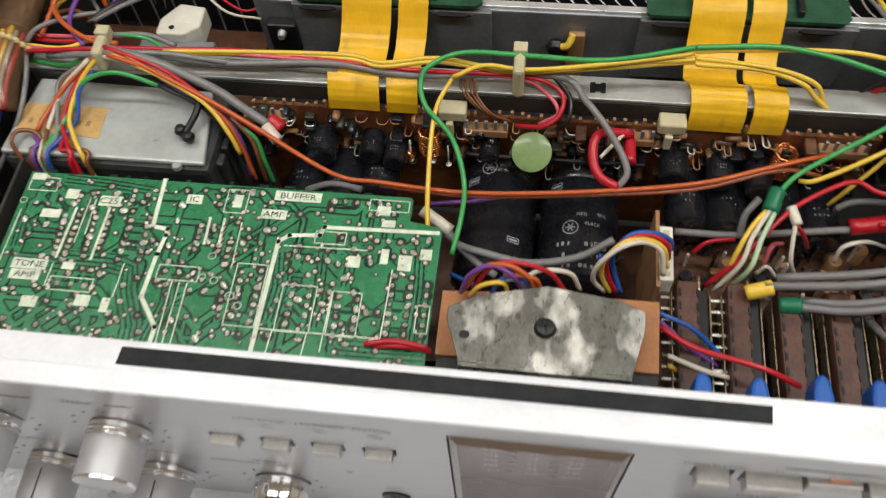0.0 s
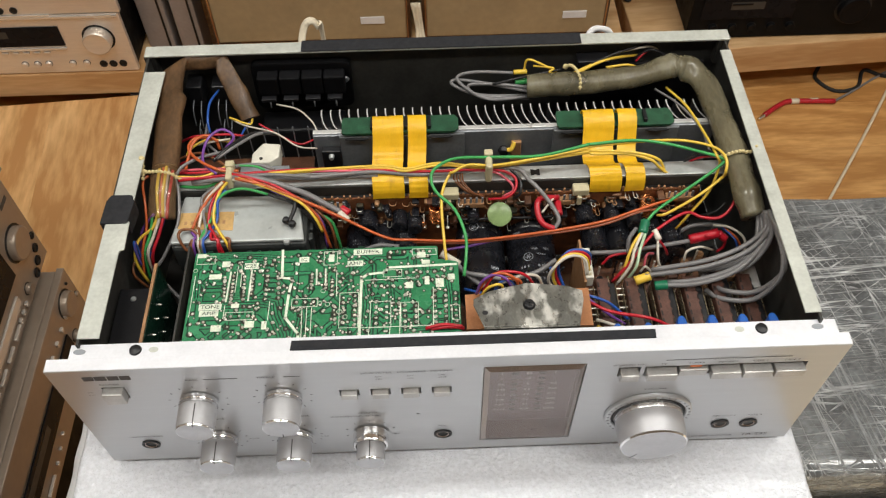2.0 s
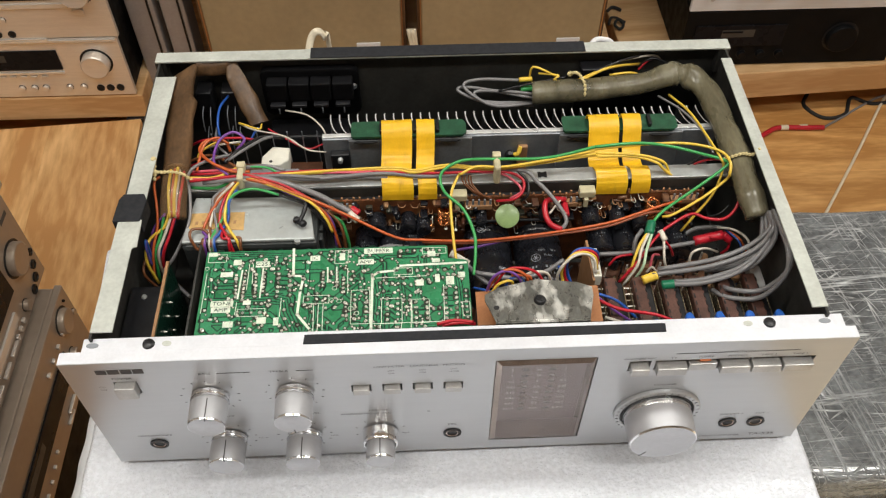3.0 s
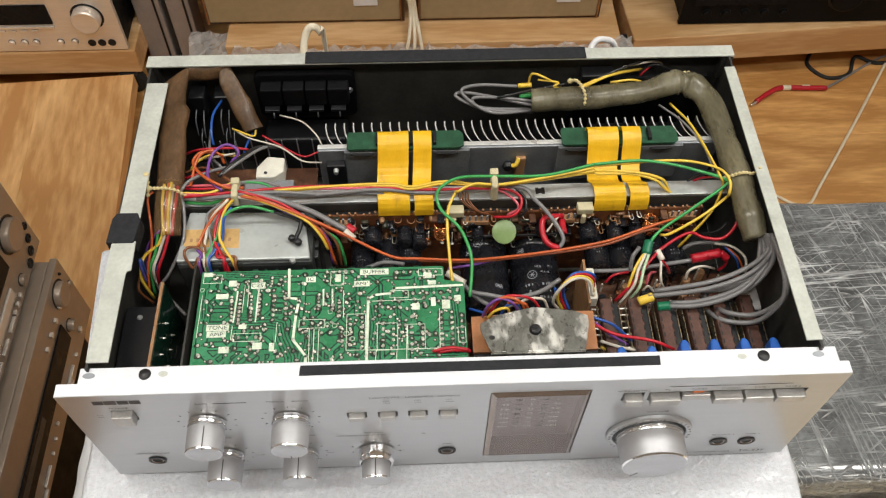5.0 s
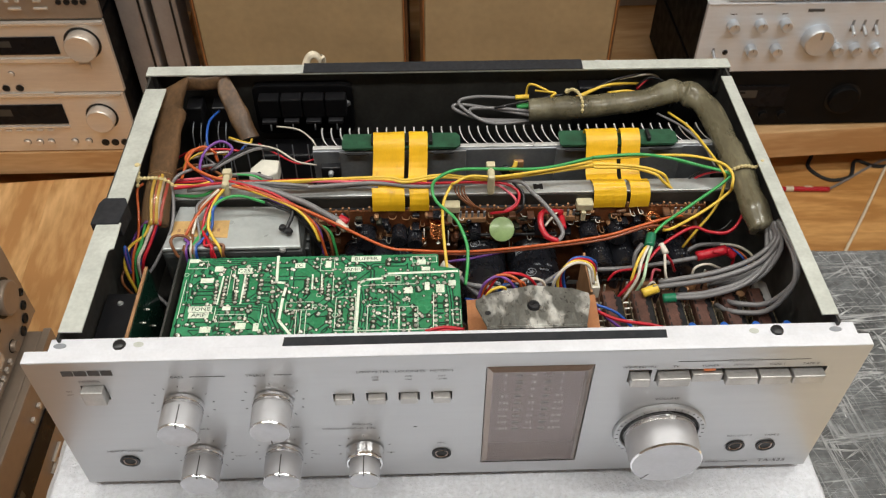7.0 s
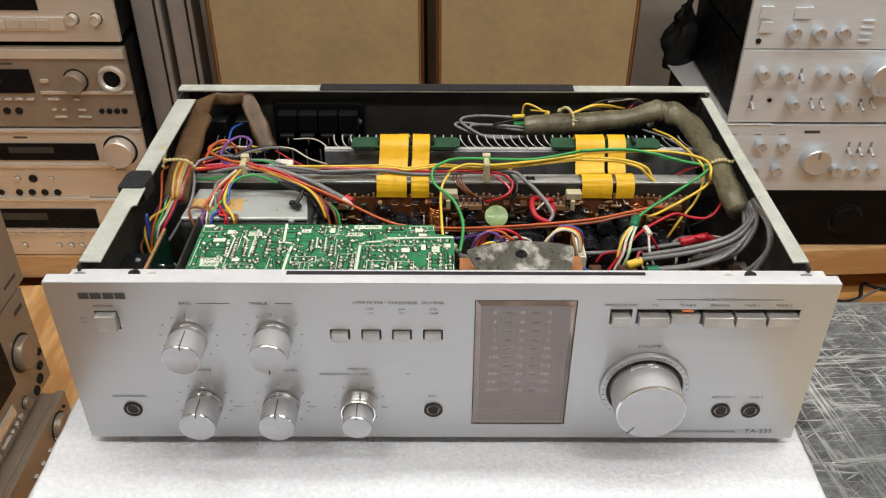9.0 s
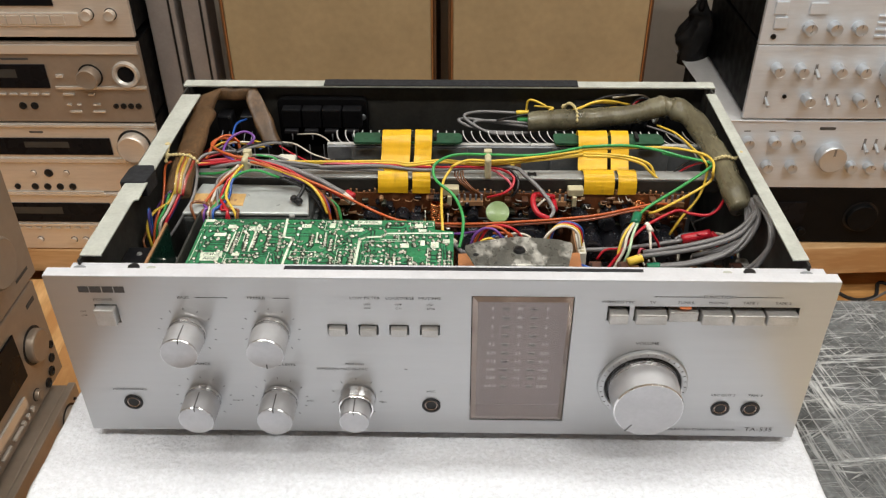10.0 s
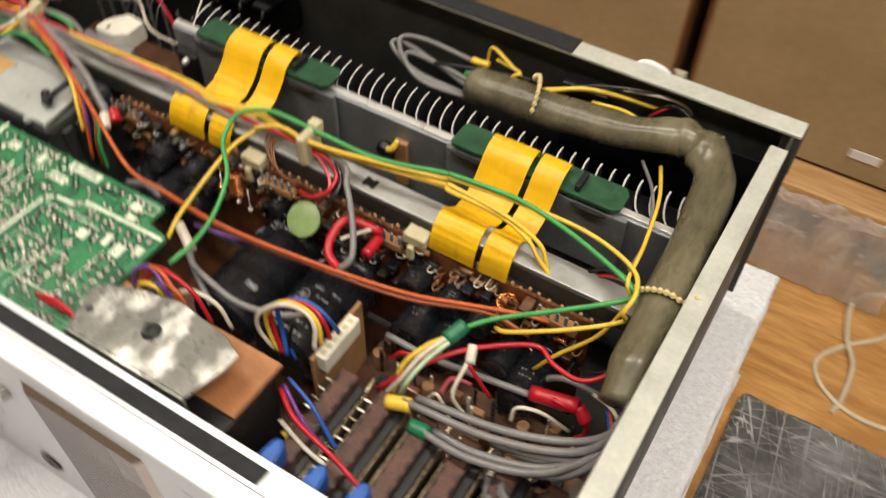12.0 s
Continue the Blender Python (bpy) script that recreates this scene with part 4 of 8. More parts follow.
tagged(part("black_cable", tube([(0.84, 1.16, fz), (0.82, 1.12, fz), (0.85, 1.08, fz), (0.9, 1.09, fz), (0.93, 1.14, fz), (0.97, 1.12, fz), (1.05, 1.13, fz)], 0.004), M_RUBBER), "black cable coiled on the floor under a dolly", "cable")
for k in range(3):
    tagged(part("cream_cable", tube([(-0.03 + 0.006 * k, 1.098, -0.5), (-0.022 + 0.005 * k, 1.09, -0.56), (-0.03 + 0.014 * k, 1.04, -0.6), (-0.055 + 0.03 * k, 1.035, -0.69), (-0.07 + 0.04 * k, 1.0, fz + 0.002)], 0.0035), M_CREAM), "cream twin cable hanging between two loudspeakers", "cable", "cables between loudspeakers")
tagged(part("mains_cord", tube([(-0.109, 0.2575, 0.03), (-0.108, 0.3, 0.05), (-0.105, 0.323, 0.072), (-0.099, 0.328, 0.08), (-0.093, 0.33, 0.072), (-0.0905, 0.333, 0.04), (-0.09, 0.34, -0.3), (-0.1, 0.36, FLOOR_Z + 0.005)], 0.003, squash=0.4), M_CREAM), "flat cream cord arching behind the amplifier", "cord")
tagged(part("aerial_cord", tube([(0.108, 0.2575, 0.04), (0.112, 0.28, 0.07), (0.118, 0.296, 0.085), (0.127, 0.3, 0.087), (0.138, 0.302, 0.076), (0.145, 0.305, 0.03), (0.15, 0.32, -0.3), (0.16, 0.34, FLOOR_Z + 0.005)], 0.0024), M_PAPER), "white cord arching behind the amplifier", "cord")

# ---- the amplifier: chassis ----
amp = thing("stereo_amplifier", pose(0, 0, 0), "silver-fronted stereo amplifier with its lid off, on a foam sheet", "amplifier")
HGT = 0.118
base = part("base_plate", box(-0.202, 0.202, 0.0165, 0.254, 0.006, 0.008), M_BLACK, amp, "black steel base plate")
for fx in (-0.16, 0.16):
    for fy in (0.04, 0.22):
        part("foot", lathe([(0, 0), (0.016, 0), (0.018, 0.008), (0.018, 0.0135), (0, 0.0135)], 20, (fx, fy, -0.0077)), M_RUBBER, amp)
part("side_plate", box(-0.2022, -0.2008, 0.0165, 0.256, 0.006, HGT - 0.001), M_BLACK, amp, "black steel side plate")
part("side_plate", box(0.2029, 0.2043, 0.0165, 0.256, 0.006, HGT - 0.001), M_BLACK, amp, "black steel side plate")
# top flanges, the first one notched for the taped block
part("top_flange", prism([(-0.202, 0.020), (-0.1898, 0.020), (-0.19, 0.0775), (-0.1893, 0.0788), (-0.1872, 0.0795), (-0.1878, 0.1), (-0.196, 0.102), (-0.1965, 0.115), (-0.188, 0.117), (-0.187, 0.231), (-0.2012, 0.231), (-0.2008, 0.12), (-0.202, 0.095)], HGT - 0.001, HGT + 0.0002, 0.0003), M_FLANGE, amp, "greyish bare metal flange")
part("top_flange", prism([(0.1955, 0.021), (0.2046, 0.021), (0.2046, 0.236), (0.1972, 0.236)], HGT - 0.001, HGT + 0.0002, 0.0003), M_FLANGE, amp, "greyish bare metal flange")
part("taped_block", prism([(-0.2052, 0.0985), (-0.2045, 0.116), (-0.2022, 0.1205), (-0.1897, 0.1205), (-0.1872, 0.1145), (-0.1888, 0.0985)], 0.108, HGT + 0.0012, 0.0008), M_TAPE, amp, "block of black cloth tape")
rear = part("rear_panel", box(-0.2045, 0.207, 0.2535, 0.2555, 0.006, HGT - 0.001), M_BLACK, amp, "black steel rear panel")
part("rear_flange", box(-0.2045, 0.207, 0.2465, 0.257, HGT - 0.001, HGT + 0.0006, 0.0004), M_FLANGE, amp, "bare metal rear flange")
part("rear_tape", box(-0.095, 0.1018, 0.2462, 0.2574, HGT + 0.0007, HGT + 0.0014, 0.0002), M_TAPE, amp, "black tape along the rear flange")
for sx in (-0.2015, 0.2035):
    part("corner_bracket", box(sx - 0.004, sx + 0.004, 0.2475, 0.2585, 0.095, HGT - 0.0015, 0.001), M_BLACK, amp)
# front sub-plate with holes, screws and tape
FZ = HGT - 0.0043
front = part("front_flange", box(-0.206, 0.2125, 0.0086, 0.0189, FZ - 0.0014, FZ, 0.0004), M_EDGE, amp, "bare aluminium front flange")
part("front_plate", box(-0.204, 0.204, 0.0165, 0.0183, 0.006, FZ - 0.0015), M_BLACK, amp, "black steel front plate")
for hx, slot in ((-0.2005, 1), (-0.1605, 0), (0.1586, 0), (0.2016, 1)):
    part("hole", prism([(hx + (0.0034 if slot else 0.0026) * math.cos(a * 0.449), 0.0142 + 0.0017 * math.sin(a * 0.449)) for a in range(14)], FZ, FZ + 0.0002), M_HEAT if slot else M_FLANGE, front)
for hx in (-0.1703, 0.1707):
    part("screw", lathe([(0, 0.0016), (0.0016, 0.0016), (0.003, 0.0011), (0.0034, 0)], 18, (hx, 0.0142, FZ)), M_BLKPLASTIC, front, "black cross-head screw")
part("front_tape", prism([(-0.0865, 0.0105), (0.1122, 0.0105), (0.1126, 0.0159), (-0.086, 0.0163)], FZ + 0.0001, FZ + 0.0008), M_TAPE, amp, "strip of black tape on the front flange")

# ---- front panel ----
FN = [(0.093, 0.1043), (0.1076, 0.1255), (0.1258, 0.143), (0.1433, 0.1607), (0.161, 0.1783), (0.1786, 0.1965)]
SW = [(-0.0625, -0.0515), (-0.045, -0.034), (-0.0278, -0.0168), (-0.0105, 0.0005)]
MX0, MX1, MZ0, MZ1 = 0.018, 0.0742, 0.0115, 0.107
holes = [(MX0, MX1, MZ0, MZ1), (-0.1912, -0.1785, 0.0858, 0.0988)] + [(a - 0.0004, b + 0.0004, 0.0906, 0.101) for a, b in (FN[0], (FN[1][0], FN[-1][1]))] + [(a - 0.0001, b + 0.0001, 0.0788, 0.086) for a, b in SW]
panel = part("front_panel", plate_with_holes(-0.215, 0.215, 0, HGT, 0, 0.0075, holes), M_PANEL, amp, "brushed aluminium front panel")
part("panel_backing", plate_with_holes(-0.2, 0.2, 0.004, HGT - 0.003, 0.0078, 0.0085, [(MX0, MX1, MZ0, MZ1)]), M_DARK, amp)
part("panel_edge", box(-0.2149, 0.2149, 0.0002, 0.0074, HGT, HGT + 0.0006, 0.0002), M_EDGE, amp, "bare top edge of the panel")
part("power_button", box(-0.1905, -0.1792, -0.0045, 0.007, 0.0866, 0.0978, 0.0006), M_BUTTON, amp, "square aluminium power button")
for a, b in SW:
    part("push_button", box(a + 0.0009, b - 0.0009, -0.0032, 0.007, 0.0796, 0.0848, 0.0005), M_BUTTON, amp, "small oblong push button")
for i, (a, b) in enumerate(FN):
    part("function_button", box(a + 0.0005, b - 0.0005, (-0.0015 if i == 2 else -0.0042), 0.007, 0.091, 0.0978, 0.0007), M_BUTTON, amp, "wide aluminium function button")
part("indicator_lamp", box(0.132, 0.138, -0.0003, 0.004, 0.0994, 0.1005), M_AMBER, amp, "glowing amber indicator")

# level meter: a smoked pane with sloping edges over a printed scale
own = bmesh.new()
outer = [(MX0 + 0.0005, MZ0 + 0.0005), (MX1 - 0.0005, MZ0 + 0.0005), (MX1 - 0.0005, MZ1 - 0.0005), (MX0 + 0.0005, MZ1 - 0.0005)]
inner = [(MX0 + 0.0034, MZ0 + 0.0052), (MX1 - 0.0034, MZ0 + 0.0052), (MX1 - 0.0034, MZ1 - 0.0024), (MX0 + 0.0034, MZ1 - 0.0024)]
vo = [own.verts.new((x, 0.0002, z)) for x, z in outer]
vi = [own.verts.new((x, -0.002, z)) for x, z in inner]
vb = [own.verts.new((x, 0.0132, z)) for x, z in outer]
for i in range(4):
    j = (i + 1) % 4
    own.faces.new((vo[i], vo[j], vi[j], vi[i]))
    own.faces.new((vo[j], vo[i], vb[i], vb[j]))
bmesh.ops.recalc_face_normals(own, faces=own.faces[:])
meter = part("level_meter", own, M_BRONZE, amp, "sloping bronzed meter edge")
pane = bmesh.new()
pane.faces.new([pane.verts.new((x, -0.002, z)) for x, z in inner])
part("window", pane, M_METER, meter, "smoked half-mirrored meter window")
part("scale_plate", box(MX0 + 0.0006, MX1 - 0.0006, 0.0128, 0.0142, MZ0 + 0.0006, MZ1 - 0.0006), M_SCALE, meter, "mauve-grey scale plate")
rows = ["16", "8", "4", "2", "1", "0.5", "0.25", "0.12", "0.06", "0.03", "0.015"]
watts = ["160", "80", "40", "20", "10", "5", "2.5", "1.2", "0.6", "0.3", "0.15"]
for i, (s, w) in enumerate(zip(rows, watts)):
    z = 0.0948 - 0.0067 * i
    lettering(s, (0.0305, 0.0125, z), 0.0032, M_METERPRINT, meter)
    lettering(s, (0.0617, 0.0125, z), 0.0032, M_METERPRINT, meter)
    lettering(w, (0.0461, 0.0125, z), 0.003, M_METERPRINT, meter)
    for lx in (0.0382, 0.054):
        part("segment", box(lx - 0.0019, lx + 0.0019, 0.0122, 0.0127, z - 0.0008, z + 0.0008), M_SEGMENT, meter)
lettering("WATTS (8\u03a9)", (0.0461, 0.0125, 0.1), 0.0024, M_METERPRINT, meter)


# knobs
def knob(x, z, r, ln, name="control_knob", label="spun aluminium rotary knob", collar=1.0, turn=0.0):
    k = part(name, lathe([(r * 0.985, ln * 0.26), (r * 1.0, ln * 0.28), (r * 0.98, ln * 0.945)], 48, (x, 0, z), "y-"), M_KNOB, amp, label)
    part("neck", lathe([(r * collar, 0.0005), (r * collar, ln * 0.2), (r * (collar - 0.02), ln * 0.25), (r * 0.985, ln * 0.26)], 48, (x, 0, z), "y-"), M_NECK, k, "polished neck")
    part("rim", lathe([(r * 0.98, ln * 0.945), (r * 0.985, ln * 0.962), (r * 0.955, ln), (r * 0.945, ln)], 48, (x, 0, z), "y-"), M_CHROME, k, "polished rim")
    part("face", lathe([(r * 0.945, ln), (r * 0.93, ln - 0.0001), (0, ln - 0.0001)], 48, (x, 0, z), "y-"), M_FACE, k)
    part("collar", lathe([(r * collar + 0.0003, ln * 0.12), (r * collar + 0.0005, ln * 0.15), (r * collar + 0.0003, ln * 0.18)], 48, (x, 0, z), "y-"), M_CHROME, k, "polished collar ring")
    bm = box(-0.0003, 0.0003, -ln - 0.0001, -ln * 0.36, r * 0.7, r * 1.004)
    bmesh.ops.transform(bm, matrix=Matrix.Translation((x, 0, z)) @ Matrix.Rotation(turn, 4, "Y"), verts=bm.verts)
    part("pointer", bm, M_PRINT, k, "dark pointer line")
    return k


def ticks(x, z, r, n=11, ln=0.0013):
    bm = bmesh.new()
    for i in range(n):
        a = radians(-140 + 280 * i / (n - 1))
        own = box(-0.00015, 0.00015, -0.0002, 0.0001, r, r + ln)
        bmesh.ops.transform(own, matrix=Matrix.Translation((x, 0, z)) @ Matrix.Rotation(a, 4, "Y"), verts=own.verts)
        bm = merge(bm, own)
    part("scale_marks", bm, M_GREYPRINT, panel)


KN = [(-0.142, 0.0799, 6), (-0.0945, 0.0805, 180), (-0.1411, 0.0284, 2), (-0.0954, 0.028, 0)]
for kx, kz, turned in KN:
    knob(kx, kz, 0.0106, 0.0196, turn=radians(turned))
    ticks(kx, kz, 0.0155)
mixer = knob(-0.049, 0.0288, 0.0088, 0.02, collar=1.18, label="stacked aluminium mixing knob")
part("lower_ring", lathe([(0.0108, 0.001), (0.0108, 0.0085), (0.0102, 0.0095), (0.0094, 0.0095)], 40, (-0.049, 0, 0.0292), "y-"), M_CHROME, mixer, "polished lower ring")
ticks(-0.049, 0.0292, 0.0145, 9)
vol = knob(0.1185, 0.0432, 0.0202, 0.0217, "volume_knob", "large spun aluminium volume knob", 1.0, radians(215))
part("surround", lathe([(0.0222, 0.0002), (0.0222, 0.002), (0.0228, 0.0026), (0.0254, 0.0026), (0.026, 0.002), (0.0262, 0.0002)], 56, (0.1185, 0, 0.0432), "y-"), M_PANEL, vol, "raised scale ring")
part("gap", lathe([(0.0203, 0.0008), (0.0222, 0.0008)], 56, (0.1185, 0, 0.0432), "y-"), M_DARK, vol, "dark gap round the knob")
bm = bmesh.new()
for i in range(31):
    own = box(-0.0001, 0.0001, -0.00285, -0.0025, 0.0236, 0.025)
    bmesh.ops.transform(own, matrix=Matrix.Translation((0.1185, 0, 0.0432)) @ Matrix.Rotation(radians(-150 + 10 * i), 4, "Y"), verts=own.verts)
    bm = merge(bm, own)
part("scale_marks", bm, M_PRINT, vol)
for jx in (-0.1848, -0.005, 0.1672, 0.185):
    j = part("jack_socket", lathe([(0.0056, 0.0001), (0.0056, 0.0009), (0.0045, 0.0012), (0.0042, 0.0005), (0.0033, 0.0002)], 28, (jx, 0, 0.0237), "y-"), M_BLKPLASTIC, amp, "black jack socket")
    part("ring", lathe([(0.0042, 0.0006), (0.0036, 0.001), (0.0031, 0.0006)], 28, (jx, 0, 0.0237), "y-"), M_BRONZE, j, "dull bronze ring")
    part("bore", lathe([(0.0033, 0.0003), (0, 0.0003)], 20, (jx, 0, 0.0237), "y-"), M_DARK, j)

# panel print; the maker's name is left as plain bars
for bx, bw in ((-0.1945, 0.0056), (-0.188, 0.0062), (-0.1812, 0.0058), (-0.1748, 0.0056)):
    part("name_bar", box(bx - bw / 2, bx + bw / 2, -0.0003, 0.0002, 0.1073, 0.1113), M_PRINT, panel)
Y = -0.0002
for s, x, z, size in (("POWER", -0.1853, 0.1022, 0.0024), ("BASS", -0.1405, 0.1043, 0.0024), ("TREBLE", -0.1005, 0.1043, 0.0024), ("BALANCE", -0.14, 0.0552, 0.0024), ("REC LEVEL", -0.0905, 0.0552, 0.0024),
                      ("HEADPHONES", -0.185, 0.0342, 0.0024), ("MIXING", -0.049, 0.0562, 0.0024), ("WIRELESS MIC\u2013O\u2013MIC", -0.0565, 0.0522, 0.0023), ("LOW FILTER", -0.0405, 0.105, 0.0023),
                      ("LOUDNESS", -0.0213, 0.105, 0.0024), ("MUTING", -0.005, 0.105, 0.0024), ("OFF", -0.0395, 0.1005, 0.0017), ("ON", -0.0395, 0.0978, 0.0017), ("OFF", -0.0222, 0.1005, 0.0017), ("ON", -0.0222, 0.0978, 0.0017),
                      ("OFF", -0.005, 0.1005, 0.0017), ("\u201320dB", -0.005, 0.0978, 0.0017), ("MIC", -0.005, 0.0348, 0.0024), ("FUNCTION", 0.152, 0.1077, 0.0026), ("WIRELESS MIC", 0.0978, 0.1038, 0.0022), ("TV", 0.1165, 0.1038, 0.0022),
                      ("TUNER", 0.1345, 0.1038, 0.0022), ("PHONO", 0.152, 0.1038, 0.0022), ("TAPE 1", 0.1695, 0.1038, 0.0022), ("TAPE 2", 0.187, 0.1038, 0.0022), ("VOLUME", 0.1175, 0.0742, 0.0026), ("REC OUT 2", 0.1672, 0.0345, 0.0022),
                      ("TAPE 2", 0.186, 0.0345, 0.0022), ("INTEGRATED STEREO AMPLIFIER", 0.1565, 0.0055, 0.0024), ("ON", -0.1982, 0.0938, 0.0016), ("OFF", -0.1982, 0.0908, 0.0016), ("TA-535", 0.1935, 0.006, 0.0042), ("RIGHT", -0.121, 0.026, 0.0016), ("MAX", -0.0775, 0.026, 0.0016), ("MAX", -0.034, 0.026, 0.0016)):
    lettering(s, (x, Y, z), size * 1.1, M_PRINT if s in ("TA-535",) else M_GREYPRINT, panel, stretch=1.2)
for a, b, z in ((-0.134, -0.116, 0.1043), (-0.091, -0.082, 0.1043), (0.117, 0.143, 0.1077), (0.161, 0.186, 0.1077), (-0.0205, -0.0185, 0.0525)):
    part("rule_line", box(a, b, -0.0002, 0.0001, z - 0.00012, z + 0.00012), M_GREYPRINT, panel)

# ---- inside: boards, transformer, heatsink ----
# tone board, solder side up
BZ = 0.0965
outline = [(-0.152, 0.0185), (-0.152, 0.0905), (-0.0055, 0.0905), (-0.0045, 0.0895), (-0.0045, 0.0805), (0.0065, 0.0785), (0.0075, 0.0775), (0.0075, 0.0185)]
tone = part("tone_board", prism(outline, BZ - 0.0016, BZ), M_GRN, amp, "green circuit board, solder side up")


def inside(x, y, m=0.002):
    if not (-0.152 + m < x < 0.0075 - m and 0.0185 + m < y < 0.0905 - m):
        return False
    return not (x > -0.0045 - m and y > 0.0785 - m)


def ink(field, pts, w):
    """Lower a field of distances to a printed line of half-width w, in cells."""
    for (xa, ya), (xb, yb) in zip(pts, pts[1:]):
        i0, i1 = int((min(xa, xb) - w - CX0) / CELL), int((max(xa, xb) + w - CX0) / CELL) + 2
        j0, j1 = int((min(ya, yb) - w - CY0) / CELL), int((max(ya, yb) + w - CY0) / CELL) + 2
        i0, j0 = max(i0, 0), max(j0, 0)
        gx, gy = GX[j0:j1, i0:i1], GY[j0:j1, i0:i1]
        if gx.size == 0:
            continue
        dx, dy = xb - xa, yb - ya
        u = np.clip(((gx - xa) * dx + (gy - ya) * dy) / max(dx * dx + dy * dy, 1e-12), 0, 1)
        field[j0:j1, i0:i1] |= np.hypot(gx - xa - u * dx, gy - ya - u * dy) < w


CELL, CX0, CY0 = 0.00025, -0.1518, 0.0187
NX, NY = int(0.159 / CELL), int(0.0716 / CELL)
GX, GY = np.meshgrid(CX0 + (np.arange(NX) + 0.5) * CELL, CY0 + (np.arange(NY) + 0.5) * CELL)


def bent(a, b, flip):
    """From a to b by one straight run and one slanting run, as on printed boards."""
    dx, dy = b[0] - a[0], b[1] - a[1]
    m = min(abs(dx), abs(dy))
    sx, sy = math.copysign(m, dx), math.copysign(m, dy)
    mid = (a[0] + sx, a[1] + sy) if flip else (b[0] - sx, b[1] - sy)
    return [a, mid, b]


def silk(pts, w, z=BZ + 0.0003):
    bm = bmesh.new()
    for (xa, ya), (xb, yb) in zip(pts, pts[1:]):
        d = Vector((xb - xa, yb - ya)).normalized()
        px, py, ex, ey = -d.y * w / 2, d.x * w / 2, d.x * w / 2, d.y * w / 2
        q = [bm.verts.new(v) for v in ((xa + px - ex, ya + py - ey, z), (xb + px + ex, yb + py + ey, z), (xb - px + ex, yb - py + ey, z), (xa - px - ex, ya - py - ey, z))]
        bm.faces.new(q[::-1])
    return part("silk_line", bm, M_SILK, tone, "white printed guide line")


GUIDES = [[(-0.099, 0.0905), (-0.098, 0.0703), (-0.0922, 0.0695), (-0.0921, 0.067), (-0.0932, 0.059), (-0.094, 0.042), (-0.086, 0.031), (-0.0861, 0.019)],
          [(-0.0512, 0.0185), (-0.0505, 0.068), (-0.047, 0.0708), (-0.036, 0.0718), (-0.035, 0.0752), (0.006, 0.0762)]]
keep_off = np.zeros((NY, NX), bool)
for guide in GUIDES:
    silk(guide, 0.0016)
    ink(keep_off, guide, 0.0021)
# outlines of parts on the far side
for x0, y0, x1, y1 in ((-0.1505, 0.0822, -0.1395, 0.088), (-0.091, 0.0493, -0.076, 0.055), (-0.129, 0.0418, -0.113, 0.047), (-0.063, 0.034, -0.052, 0.058), (-0.045, 0.0335, -0.033, 0.0512), (-0.0272, 0.0335, -0.017, 0.05), (0.0025, 0.037, 0.0068, 0.0472), (-0.02, 0.0838, -0.0055, 0.0885), (-0.0375, 0.0685, -0.0265, 0.0735), (-0.0735, 0.0785, -0.0655, 0.0885)):
    silk([(x0, y0), (x0, y1), (x1, y1), (x1, y0), (x0, y0)], 0.00038)
for x0, y0, x1, y1 in ((-0.129, 0.0755, -0.1298, 0.0548), (-0.1165, 0.0765, -0.1168, 0.055), (-0.0776, 0.0755, -0.0772, 0.0648), (-0.0722, 0.0755, -0.0718, 0.0648)):
    silk([(x0, y0), (x1, y1)], 0.001)
for x0, y0, x1, y1 in ((-0.125, 0.08, -0.1252, 0.061), (-0.1228, 0.08, -0.1222, 0.065), (-0.15, 0.0735, -0.1502, 0.045), (-0.13, 0.052, -0.1302, 0.043), (-0.104, 0.054, -0.1042, 0.041), (-0.0848, 0.049, -0.084, 0.0195), (-0.082, 0.0485, -0.0818, 0.0195), (-0.0792, 0.0485, -0.079, 0.0195), (-0.051, 0.0338, -0.0085, 0.0338), (-0.0085, 0.0338, -0.008, 0.06), (-0.048, 0.0665, -0.018, 0.067), (-0.065, 0.056, -0.0655, 0.0745), (-0.0275, 0.05, -0.028, 0.0275), (-0.0335, 0.0335, -0.034, 0.024), (-0.0455, 0.0335, -0.046, 0.0255)):
    silk([(x0, y0), (x1, y1)], 0.00042)
for cx, cy, r in ((-0.063, 0.045, 0.0016), (-0.073, 0.06, 0.0014), (-0.07, 0.0505, 0.0014), (-0.0595, 0.0415, 0.0014), (-0.1505, 0.0775, 0.0013), (-0.0745, 0.0515, 0.0012)):
    silk([(cx + r * math.cos(k * 0.7854), cy + r * math.sin(k * 0.7854)) for k in range(9)], 0.00034)
for text, cx, cy, w, hgt in (("BUFFER", -0.047, 0.0873, 0.0175, 0.0042), ("AMP", -0.0545, 0.079, 0.0095, 0.004), ("TONE", -0.1385, 0.0512, 0.0132, 0.0042), ("AMP", -0.1388, 0.0468, 0.0112, 0.004), ("IC251", -0.117, 0.0796, 0.0085, 0.0044), ("IC", -0.0855, 0.083, 0.006, 0.004)):
    ink(keep_off, [(cx - w / 2, cy), (cx + w / 2, cy)], hgt / 2 + 0.001)
    part("print_patch", box(cx - w / 2, cx + w / 2, cy - hgt / 2, cy + hgt / 2, BZ + 0.0003, BZ + 0.0004), M_SILK, tone, "white printed patch")
    lettering(text, (cx, cy - 0.0001, BZ + 0.0005), hgt * 0.86, M_GRNDK, tone, (0, 0, 0), stretch=1.15)
